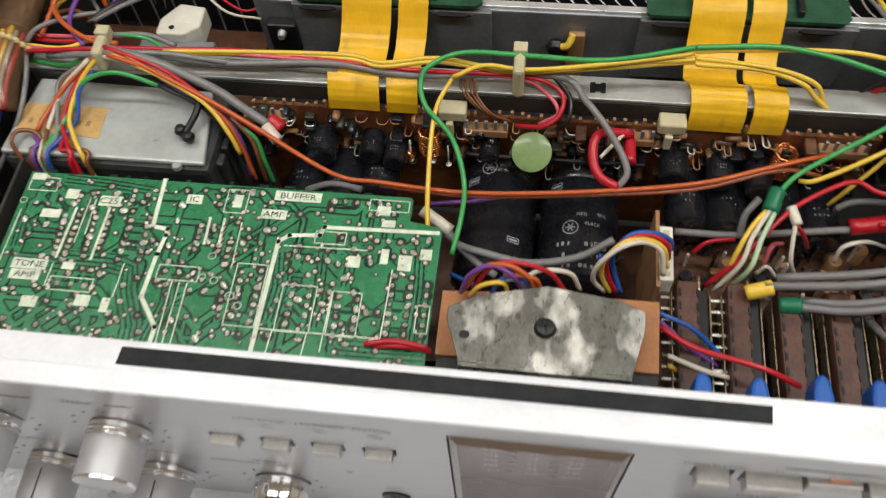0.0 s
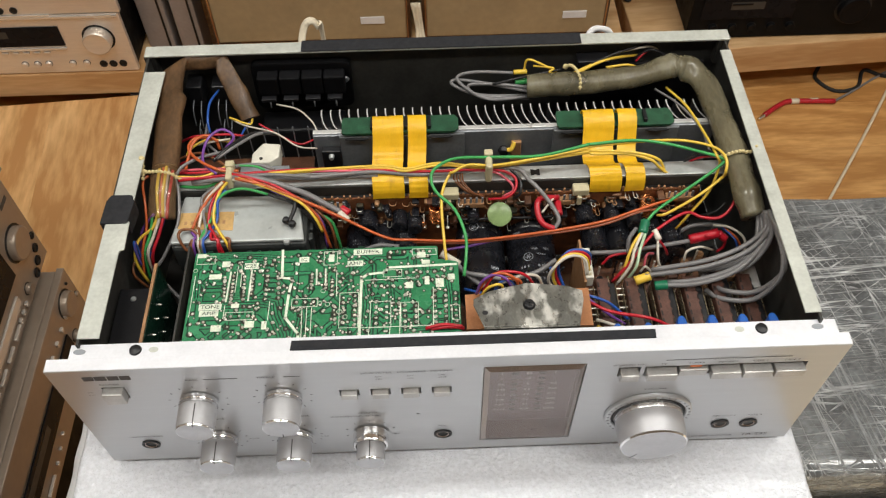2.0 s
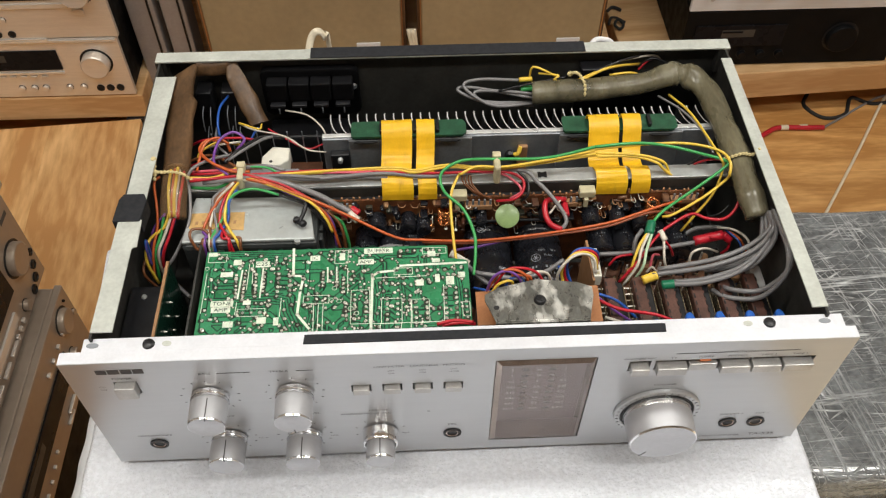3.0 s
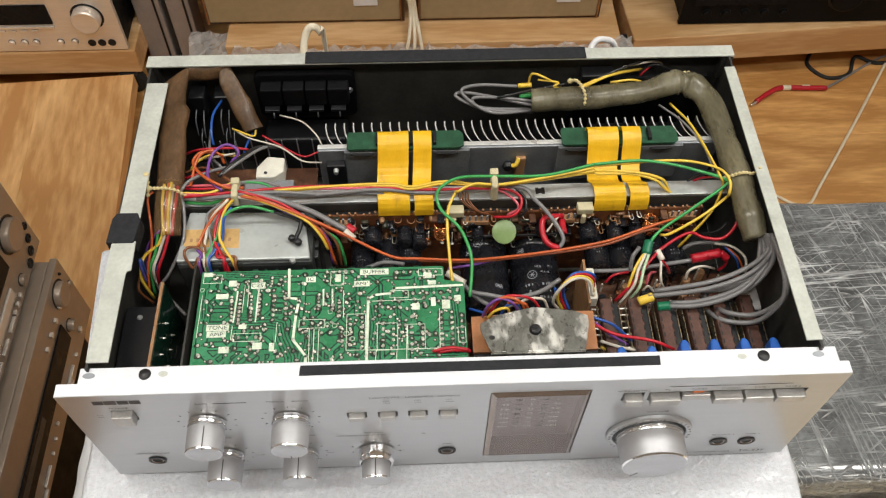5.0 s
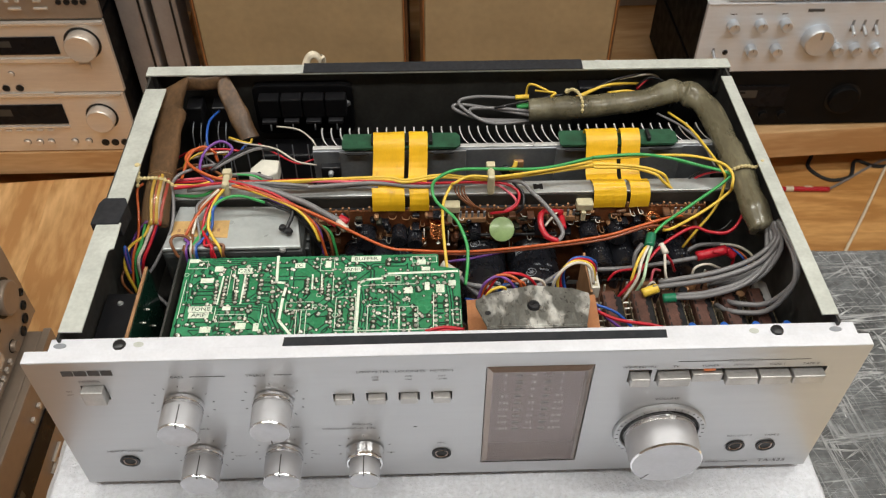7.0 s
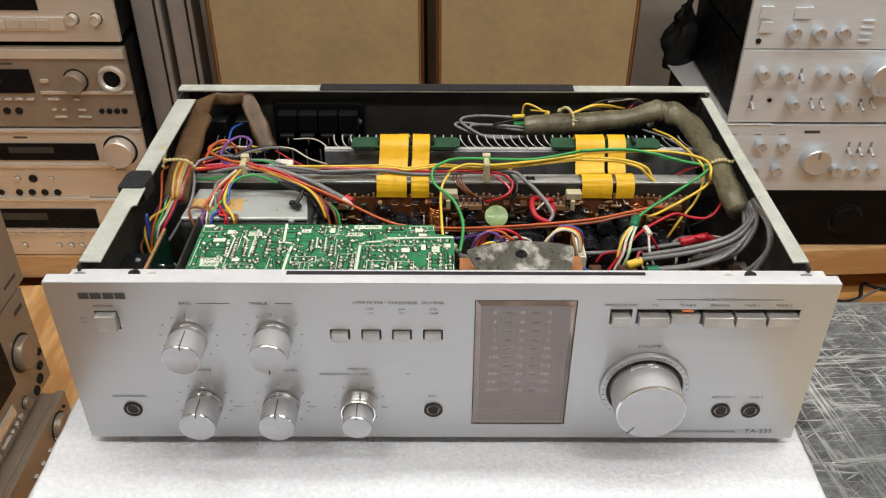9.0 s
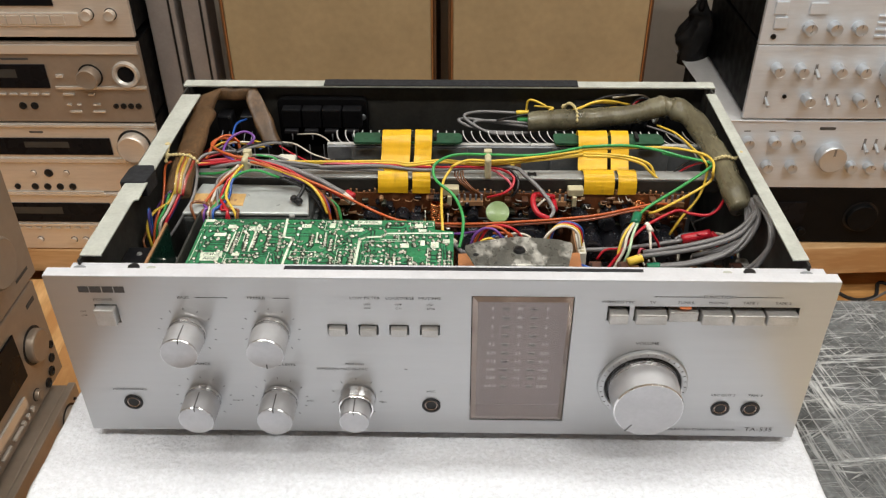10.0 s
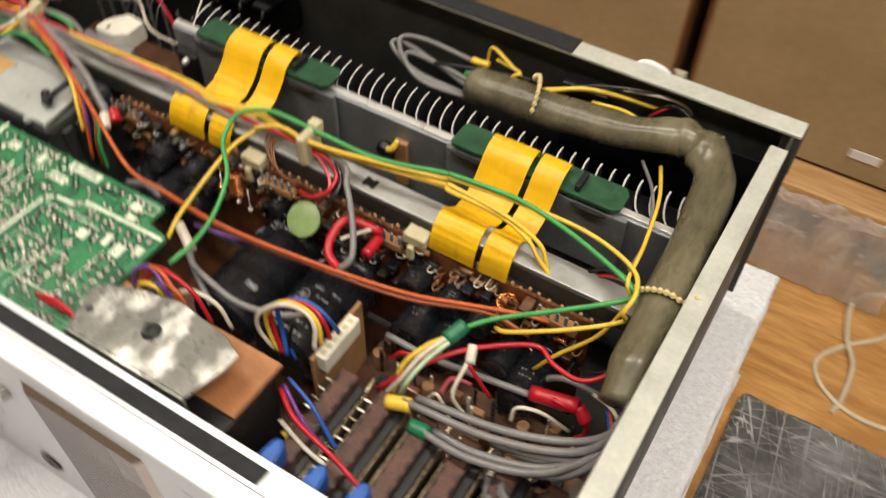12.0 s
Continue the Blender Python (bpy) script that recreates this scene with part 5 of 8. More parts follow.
for cx, cy, w, hgt in ((-0.138, 0.0725, 0.0075, 0.0036), (-0.1325, 0.0815, 0.0048, 0.0042), (-0.148, 0.0882, 0.0055, 0.003), (-0.0115, 0.065, 0.0028, 0.006), (-0.004, 0.063, 0.0048, 0.0062), (0.003, 0.067, 0.0042, 0.0042), (-0.0145, 0.0838, 0.005, 0.004), (-0.069, 0.0835, 0.0034, 0.0055), (-0.124, 0.0515, 0.0046, 0.003), (-0.1145, 0.0385, 0.0055, 0.0044), (-0.1335, 0.0365, 0.006, 0.0042), (-0.106, 0.0375, 0.003, 0.0055), (-0.022, 0.062, 0.0045, 0.0045), (-0.012, 0.0785, 0.005, 0.003)):
    part("tinned_pad", box(cx - w / 2, cx + w / 2, cy - hgt / 2, cy + hgt / 2, BZ + 0.0003, BZ + 0.0005, 0.0001), M_SILK, tone)

# solder joints, in rows and scattered
joint_mesh = []
for k, (r, hgt) in enumerate(((0.00095, 0.0012), (0.0011, 0.0010), (0.0008, 0.0015))):
    bm = lathe([(r, 0), (r * 0.85, hgt * 0.4), (r * 0.45, hgt * 0.75), (r * 0.25, hgt * 1.3), (0, hgt * 1.4)], 10)
    me = bpy.data.meshes.new("solder_joint")
    bm.to_mesh(me)
    bm.free()
    me.materials.append(M_SOLDER)
    joint_mesh.append(me)
rng = random.Random(12)
spots = []
for x, y, n, dx, dy in ((-0.1325, 0.072, 8, 0.0002, -0.0027), (-0.1272, 0.0725, 8, 0, -0.0027), (-0.1207, 0.072, 7, 0.0001, -0.0027), (-0.1157, 0.073, 6, 0, -0.0027), (-0.1003, 0.0735, 6, 0.0002, -0.0035), (-0.107, 0.072, 6, 0, -0.0033), (-0.0803, 0.072, 5, 0, -0.0025), (-0.0718, 0.072, 5, 0, -0.0025), (-0.0885, 0.0525, 3, 0.005, 0), (-0.126, 0.0443, 3, 0.005, 0),
                        (-0.061, 0.0545, 6, 0, -0.0034), (-0.0542, 0.0555, 7, 0, -0.0033), (-0.0418, 0.051, 5, 0, -0.0037), (-0.0357, 0.051, 5, 0, -0.0037), (-0.025, 0.048, 4, 0, -0.0037), (-0.0185, 0.0475, 4, 0, -0.0037), (-0.0073, 0.0575, 7, 0, -0.0036), (-0.001, 0.0575, 7, 0, -0.0036), (0.0048, 0.055, 7, 0, -0.0038), (-0.028, 0.0712, 6, 0.0042, 0), (-0.046, 0.0625, 5, 0.0036, -0.0002), (-0.076, 0.0878, 5, 0.0038, 0), (-0.0335, 0.0865, 4, 0.0042, 0), (-0.144, 0.085, 2, 0.0045, 0), (-0.068, 0.066, 4, 0, -0.003), (-0.0665, 0.049, 5, 0.0003, -0.003)):
    spots += [(x + dx * i, y + dy * i) for i in range(n)]
tries = 0
while len(spots) < 300 and tries < 6000:
    tries += 1
    x, y = rng.uniform(-0.15, 0.005), rng.uniform(0.022, 0.0885)
    if inside(x, y, 0.003) and all((x - a) ** 2 + (y - b) ** 2 > 0.0029 ** 2 for a, b in spots):
        spots.append((x, y))
spots = [s for s in spots if inside(*s, 0.0015) and not keep_off[min(NY - 1, int((s[1] - CY0) / CELL)), min(NX - 1, int((s[0] - CX0) / CELL))]]
moat, copper, pads = np.zeros((NY, NX), bool), np.zeros((NY, NX), bool), np.zeros((NY, NX), bool)
for i, (x, y) in enumerate(spots):
    near = sorted(range(len(spots)), key=lambda j: (spots[j][0] - x) ** 2 + ((spots[j][1] - y) * 0.8) ** 2)
    for j in rng.sample(near[1:8], 2):
        run = bent((x, y), spots[j], rng.random() < 0.5)
        wide = rng.choice((0.0006, 0.0009, 0.0013))
        ink(moat, run, wide + 0.0008)
        ink(copper, run, wide)
    ink(moat, [(x, y), (x + 0.0001, y)], rng.choice((0.0017, 0.002, 0.0023)))
    ink(pads, [(x, y), (x + rng.uniform(-0.0004, 0.0004), y + rng.uniform(-0.0004, 0.0004))], rng.uniform(0.0011, 0.0017))
    s = rng.uniform(0.72, 1.08)
    again("solder_joint", joint_mesh[rng.randrange(3)], tone, Matrix.Translation((x + 0.0002, y + 0.0002, BZ + 0.00012)) @ Matrix.Rotation(rng.uniform(0, 6), 4, "Z") @ Matrix.Diagonal((s, s * rng.uniform(0.85, 1.6), s * 0.8, 1)))
# the smallest joints, too many to tell apart
tiny = bmesh.new()
for k in range(330):
    x, y = rng.uniform(-0.15, 0.005), rng.uniform(0.021, 0.089)
    if inside(x, y, 0.002) and all((x - a) ** 2 + (y - b) ** 2 > 0.0017 ** 2 for a, b in spots):
        s = rng.uniform(0.0005, 0.0009)
        tiny = lathe([(s, 0), (s * 0.7, s * 0.6), (0, s)], 7, (x, y, BZ + 0.00012), bm=tiny)
        ink(pads, [(x, y), (x + 0.0001, y)], s * 1.5)
part("small_solder", tiny, M_SOLDER, tone, "small solder joints", "stuff")
# bundles of long parallel gaps in the copper
for n, gap, run in ((5, 0.0019, [(-0.132, 0.0575), (-0.109, 0.0575), (-0.1, 0.0545), (-0.0975, 0.045), (-0.0915, 0.032), (-0.0905, 0.0195)]), (4, -0.0018, [(-0.0245, 0.0275), (-0.022, 0.0265), (0.0055, 0.027)]), (3, 0.0016, [(-0.151, 0.072), (-0.147, 0.0705), (-0.146, 0.058)]),
                    (4, 0.0017, [(-0.0465, 0.064), (-0.0445, 0.05), (-0.0455, 0.0365)]), (3, 0.0017, [(-0.0325, 0.064), (-0.0315, 0.05), (-0.0315, 0.036)]), (3, 0.0016, [(0.0015, 0.07), (0.0027, 0.052), (0.002, 0.032)]), (3, 0.0016, [(-0.138, 0.0897), (-0.12, 0.0887), (-0.103, 0.087)]),
                    (4, 0.0016, [(-0.084, 0.048), (-0.083, 0.04), (-0.086, 0.024)]), (3, 0.0016, [(-0.0255, 0.069), (-0.022, 0.0655), (-0.0225, 0.052)])):
    for q in range(n):
        off = []
        for k, p in enumerate(run):
            d = (Vector(run[min(k + 1, len(run) - 1)]) - Vector(run[max(k - 1, 0)])).normalized()
            off.append((p[0] + d.y * gap * q, p[1] - d.x * gap * q))
        ink(copper, off, 0.0009)
        edge = [(p[0] + 0.0008, p[1] + 0.0002) for p in off]
        cut = np.zeros((NY, NX), bool)
        ink(cut, edge, 0.00034)
        copper &= ~cut
        moat |= cut
body_mask = ~((GX > -0.0047) & (GY > 0.0783))
kinds = np.where(pads, 3, np.where(copper, 2, np.where(moat, 1, 0)))


def cells(kind, z, mat, name, label):
    """Every run of cells of one kind, as a flat strip."""
    verts, faces = [], []
    for j in range(NY):
        line = np.concatenate(([0], ((kinds[j] == kind) & body_mask[j]).astype(int), [0]))
        step = np.diff(line)
        y0 = CY0 + j * CELL
        for p, q in zip(np.nonzero(step == 1)[0], np.nonzero(step == -1)[0]):
            n = len(verts)
            x0, x1 = CX0 + p * CELL, CX0 + q * CELL
            verts += [(x0, y0, z), (x1, y0, z), (x1, y0 + CELL, z), (x0, y0 + CELL, z)]
            faces.append((n, n + 1, n + 2, n + 3))
    me = bpy.data.meshes.new(name)
    me.from_pydata(verts, [], faces)
    me.materials.append(mat)
    ob = new(name, me)
    ob.parent = tone
    return tagged(ob, label, kind="stuff")


cells(1, BZ + 0.00004, M_GRNDK, "mask_gap", "dark gaps between printed tracks")
cells(2, BZ + 0.00007, M_GRNLT, "copper_track", "light green printed tracks")
cells(3, BZ + 0.0001, M_ROSIN, "flux_stain", "brown flux stains round the joints")
# edge pins along the far edge of the tone board
bm = bmesh.new()
pin_rng = random.Random(5)
for i in range(13):
    x = -0.146 + i * 0.0106 + pin_rng.uniform(-0.004, 0.004)
    bm = box(x, x + pin_rng.uniform(0.001, 0.004), 0.0906, 0.0906 + pin_rng.uniform(0.0004, 0.0012), BZ - 0.0012, BZ + pin_rng.uniform(-0.0002, 0.0006), bm=bm)
part("edge_pin", bm, M_GRNDK, tone, "dark stubs along the board edge", "stuff")

# screens and small boards behind the power switch
part("screen_plate", box(-0.1562, -0.1550, 0.018, 0.094, 0.012, 0.1), M_BLACK, amp, "black screening plate")
small = part("control_board", box(-0.1755, -0.1738, 0.02, 0.083, 0.015, 0.0985), M_BRDEDGE, amp, "upright brown control board")
part("solder_face", box(-0.1737, -0.1733, 0.021, 0.082, 0.016, 0.0975), M_GRNDK, small, "dark green solder face")
for py in (0.03, 0.041, 0.052, 0.062):
    for pz in (0.085, 0.07):
        part("pin", lathe([(0.0007, 0), (0.0003, 0.0018), (0, 0.0019)], 8, (-0.1733, py, pz), "x"), M_SOLDER, small)
sw = part("power_switch", box(-0.1985, -0.179, 0.028, 0.074, 0.03, 0.086, 0.0012), M_BLKPLASTIC, amp, "black power switch body")
part("screw", lathe([(0, 0.001), (0.0012, 0.001), (0.0018, 0)], 14, (-0.189, 0.066, 0.086)), M_ZINC, sw)
part("terminal", box(-0.196, -0.1925, 0.024, 0.028, 0.085, 0.0905, 0.0005), M_ZINC, sw, "bright solder terminal")
part("terminal", tube([(-0.19, 0.024, 0.088), (-0.189, 0.0285, 0.092), (-0.183, 0.0285, 0.092), (-0.182, 0.024, 0.088)], 0.0006, 8, 3), M_ZINC, sw, "bright wire loop")

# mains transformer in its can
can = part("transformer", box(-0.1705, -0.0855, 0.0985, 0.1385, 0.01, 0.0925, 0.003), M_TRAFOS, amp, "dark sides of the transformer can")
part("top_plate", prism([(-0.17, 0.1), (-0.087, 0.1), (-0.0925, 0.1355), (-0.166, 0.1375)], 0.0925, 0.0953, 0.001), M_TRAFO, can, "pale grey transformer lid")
part("paper_label", prism([(-0.1665, 0.111), (-0.132, 0.1085), (-0.1325, 0.1235), (-0.167, 0.1235)], 0.0953, 0.0956), M_LABEL, can, "tan paper label")
for i in range(7):
    part("print_bar", box(-0.163 + i * 0.004, -0.1613 + i * 0.004, 0.114, 0.1165, 0.0956, 0.0957), M_BRDEDGE, can)
for ty in (0.105, 0.113):
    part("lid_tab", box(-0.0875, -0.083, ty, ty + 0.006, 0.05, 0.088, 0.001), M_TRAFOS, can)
part("bolt", lathe([(0, 0.002), (0.0016, 0.002), (0.002, 0.0014), (0.002, 0)], 14, (-0.098, 0.0995, 0.0925)), M_ZINC, can, "bright bolt head")
cl = part("cable_clip", tube([(-0.0925, 0.1245, 0.103), (-0.0935, 0.119, 0.101), (-0.096, 0.1135, 0.0985), (-0.0975, 0.1105, 0.097)], 0.0014, 8), M_BLKPLASTIC, amp, "black plastic cable clip")
for a in ((-0.0985, 0.1128, 0.0985), (-0.0945, 0.1098, 0.0985)):
    part("ball_end", lathe([(0, -0.0026), (0.0018, -0.0018), (0.0026, 0), (0.0018, 0.0018), (0, 0.0026)], 14, a), M_BLKPLASTIC, cl)

# cross rail
rail = part("cross_rail", box(-0.17, 0.19, 0.139, 0.1502, 0.0985, 0.1, 0.0004), M_ZINC, amp, "galvanised cross rail")
part("lip", box(-0.17, 0.19, 0.1385, 0.1395, 0.09, 0.0984), M_BLACK, rail)
part("slot", prism([(0.0575, 0.1425), (0.0635, 0.1425), (0.0635, 0.1462), (0.0575, 0.1462)], 0.1001, 0.1003), M_DARK, rail, "dark square slot")
for tx in (0.0585, 0.0625):
    part("slot_ear", prism([(tx - 0.001, 0.1418), (tx + 0.001, 0.1418), (tx + 0.001, 0.147), (tx - 0.001, 0.147)], 0.1001, 0.1002), M_DARK, rail)
for nx0, nw in ((-0.0005, 0.011), (0.0845, 0.0105)):
    part("board_holder", box(nx0, nx0 + nw, 0.1315, 0.1384, 0.09, 0.0955, 0.0008), M_NYLON, amp, "natural nylon board holder")
    part("board_holder", box(nx0 + 0.003, nx0 + 0.006, 0.1295, 0.132, 0.083, 0.0905, 0.0006), M_NYLON, amp, "natural nylon board holder tongue")

# heatsink with curved fins
sink = part("heatsink", box(-0.0855, 0.1865, 0.1795, 0.1835, 0.02, 0.1055, 0.0006), M_HEAT, amp, "grey aluminium heatsink plate")
part("top_ridge", box(-0.0855, 0.1865, 0.181, 0.1845, 0.1055, 0.1066, 0.0003), M_FIN, sink, "bright machined top ridge")
arc = [(0.0052, 0.1847), (0.0035, 0.187), (0.0018, 0.191), (0.0006, 0.1955), (0.0, 0.1995), (0.0, 0.2035)]
fin = prism(arc + [(x + 0.0009, y) for x, y in arc[::-1]], 0.03, 0.1064)
fin_mesh = bpy.data.meshes.new("fin")
fin.to_mesh(fin_mesh)
fin.free()
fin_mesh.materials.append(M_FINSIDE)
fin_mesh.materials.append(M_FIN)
# top faces take the bright colour, all other faces the near-black one
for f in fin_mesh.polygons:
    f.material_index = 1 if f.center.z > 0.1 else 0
sink.location = (0, 0.0025, -0.005)
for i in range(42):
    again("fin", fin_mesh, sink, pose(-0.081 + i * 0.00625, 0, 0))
for gx0, gx1 in ((-0.0655, 0.0125), (0.0785, 0.157)):
    g = part("driver_board", prism([(gx0, 0.178), (gx0 + 0.0012, 0.1765), (gx1 - 0.003, 0.1765), (gx1, 0.179), (gx1, 0.188), (gx1 - 0.0025, 0.1915), (gx0 + 0.001, 0.1915), (gx0, 0.189)], 0.1075, 0.1091), M_GRNB, amp, "small dark green driver board")
    g.location = (0, 0.0016, -0.003)
    for a, b in ((gx0 + 0.002, gx0 + 0.018), (gx1 - 0.02, gx1 - 0.004)):
        part("clip_slot", prism([(a, 0.1742), (a + 0.002, 0.1755), (b - 0.002, 0.1755), (b, 0.1742), (b - 0.003, 0.1732), (a + 0.003, 0.1732)], 0.1057, 0.1064), M_DARK, g, "dark shaped slot")
    for a in (gx0 + 0.0205, gx0 + 0.043, gx1 - 0.0195):
        part("header", box(a - 0.0012, a + 0.0012, 0.1785, 0.1885, 0.1091, 0.1125, 0.0004), M_BLKPLASTIC, g, "black header")
    # added plate, no known part: darkens the heatsink face below the board
    part("insulator", prism([(gx0 - 0.002, 0.1768), (gx1 + 0.004, 0.1768), (gx1 + 0.004, 0.1794), (gx0 - 0.002, 0.1794)], 0.072, 0.1052, 0.0004), M_PLATE, g, "added dark grey plate below a driver board")
part("transistor", box(-0.0805, -0.0675, 0.174, 0.1795, 0.07, 0.096, 0.0008), M_BLKPLASTIC, sink, "black transistor on the heatsink")
part("screw", lathe([(0, 0.003), (0.0015, 0.003), (0.002, 0)], 12, (-0.074, 0.174, 0.092), "y-"), M_ZINC, sink)
therm = part("sensor", lathe([(0, -0.003), (0.003, -0.0024), (0.004, 0), (0.003, 0.0024), (0, 0.003)], 18, (0.0435, 0.1765, 0.089), "y"), M_BLKPLASTIC, sink, "black bead sensor")
part("lug", tube([(0.045, 0.176, 0.09), (0.0485, 0.175, 0.092), (0.0505, 0.178, 0.096)], 0.0016, 8), PVC["yellow"], therm, "yellow sleeved lug")
part("clip", box(0.0485, 0.0555, 0.1765, 0.1797, 0.07, 0.0965, 0.0008), M_BRDEDGE, sink, "brownish spring clip")

# flat yellow cables from the driver boards over the rail
FLAT = [(0.1901, 0.1065), (0.1901, 0.1098), (0.1856, 0.1115), (0.1785, 0.1088), (0.1735, 0.102), (0.1685, 0.0965), (0.163, 0.0937), (0.1575, 0.0937), (0.1525, 0.0972), (0.149, 0.1012), (0.1445, 0.1033), (0.14, 0.1026), (0.1368, 0.0995), (0.135, 0.0955), (0.1343, 0.0903)]
for x0, x1 in ((-0.0453, -0.0248), (-0.0218, -0.0096), (0.0949, 0.1155), (0.1181, 0.1306)):
    part("flat_cable", strip(FLAT, x0, x1, 0.0007, 0.0006), M_RIBBON, amp, "yellow flat ribbon cable")

# main board, standing upright, and what is soldered to it
main = part("main_board", box(-0.0785, 0.1685, 0.1355, 0.137, 0.02, 0.0895), M_BRD, amp, "upright brown main circuit board")
part("lower_board", box(-0.0785, 0.1685, 0.06, 0.1355, 0.014, 0.0156), M_BRDDK, amp, "brown lower circuit board")
rng = random.Random(31)
bm = bmesh.new()
for i in range(60):
    x = -0.076 + i * 0.0041 + rng.uniform(-0.0012, 0.0012)
    bm = box(x, x + 0.0012, 0.1352, 0.1366, 0.0895, 0.0895 + rng.uniform(0.001, 0.0035), bm=bm)
part("board_pin", bm, M_BRDEDGE, main, "bright pins along the board edge", "stuff")
for i in range(110):
    x, z = rng.uniform(-0.075, 0.165), rng.uniform(0.068, 0.088)
    c = rng.choice((M_BRDEDGE, M_COPPER, M_ROSIN, M_ROSIN, M_BRDDK, M_CAP, M_BRDEDGE))
    if i % 3 == 0:
        part("resistor", tube([(x - 0.003, 0.1335, z), (x + 0.003, 0.1335, z + rng.uniform(-0.001, 0.001))], 0.0011, 8, 2), c, main, "small banded resistor")
    elif i % 3 == 1:
        part("lead_loop", tube([(x, 0.1355, z), (x + 0.001, 0.132, z + 0.001), (x + 0.004, 0.1318, z + 0.001), (x + 0.005, 0.1355, z)], 0.00028, 6, 3), M_SOLDER if i % 2 else M_BRDEDGE, main, "bare lead loop")
    else:
        part("small_part", lathe([(0, 0.004), (0.0012, 0.0038), (0.0017, 0.002), (0.0017, 0)], 10, (x, 0.1355, z), "y-"), c, main, "small round component")
for i in range(150):
    x, z = rng.uniform(-0.076, 0.166), rng.uniform(0.06, 0.0885)
    c = rng.choice((M_CAP, M_CAP, M_BRDDK, M_ROSIN, M_CAP, M_BRDDK))
    out = rng.uniform(0.003, 0.008)
    if i % 3 == 0:
        part("film_block", box(x - 0.0022, x + 0.0022, 0.1355 - out, 0.1354, z - 0.0012, z + 0.0012, 0.0005), c, main, "small block capacitor")
    elif i % 3 == 1:
        part("small_part", lathe([(0, out), (0.0014, out * 0.95), (0.0019, out * 0.8), (0.0019, 0)], 10, (x, 0.1355, z), "y-"), c, main, "small round component")
    else:
        part("lead_loop", tube([(x, 0.1355, z), (x, 0.1355 - out, z + 0.0005), (x + 0.0022, 0.1352 - out, z + 0.0005), (x + 0.0025, 0.1355, z - 0.002)], 0.0003, 6, 3), M_SOLDER if i % 2 else M_BRDEDGE, main, "bare lead loop")
for x0 in (0.018, 0.075, 0.155, -0.072):
    part("terminal_strip", box(x0 - 0.009, x0 + 0.009, 0.1305, 0.1353, 0.0825, 0.0865, 0.0005), M_BRDEDGE, main, "brown terminal strip")
    for k in range(5):
        part("terminal", box(x0 - 0.008 + k * 0.0038, x0 - 0.0066 + k * 0.0038, 0.1312, 0.1322, 0.0865, 0.0915, 0.0002), M_HEAT, main, "bright terminal pin")


def capacitor(x, z, r, y0, y1, marks=True, big=False):
    """A lying electrolytic capacitor that points to the front."""
    ln = y1 - y0
    c = part("capacitor", lathe([(0, 0), (r * 0.8, 0), (r, r * 0.12), (r, ln * 0.1), (r * 0.93, ln * 0.13), (r, ln * 0.16), (r, ln - r * 0.12), (r * 0.85, ln), (0, ln - 0.001)], 28, (x, y1, z), "y-"), M_CAP, main, "black sleeved capacitor")
    if marks:
        bm = bmesh.new()
        rg = random.Random(int(x * 1e5))
        for row in range(3 if big else 2):
            yy = y0 + ln * ((0.1 + 0.09 * row) if big else (0.32 + 0.1 * row))
            for i in range(rg.randrange(5, 10) if big else 4):
                ang = radians(-32 + 8 * i + rg.uniform(-1, 1)) if big else radians(-20 + 11 * i)
                if rg.random() < 0.4:
                    continue
                w = r * rg.uniform(0.02, 0.05)
                own = box(-w, w, yy - ln * 0.016, yy + ln * 0.016, r * 1.002, r * 1.006)
                bmesh.ops.transform(own, matrix=Matrix.Translation((x, 0, z)) @ Matrix.Rotation(ang, 4, "Y"), verts=own.verts)
                bm = merge(bm, own)
        part("print_row", bm, M_CAPPRINT, c, "fine unreadable print")
    return c


def wrap(me, cx, cz, r):
    """Bend flat print round a lying can."""
    for v in me.vertices:
        a = (v.co.x - cx) / r
        v.co.x, v.co.z = cx + (r + 0.0001 + v.co.z) * math.sin(a), cz + (r + 0.0001 + v.co.z) * math.cos(a)


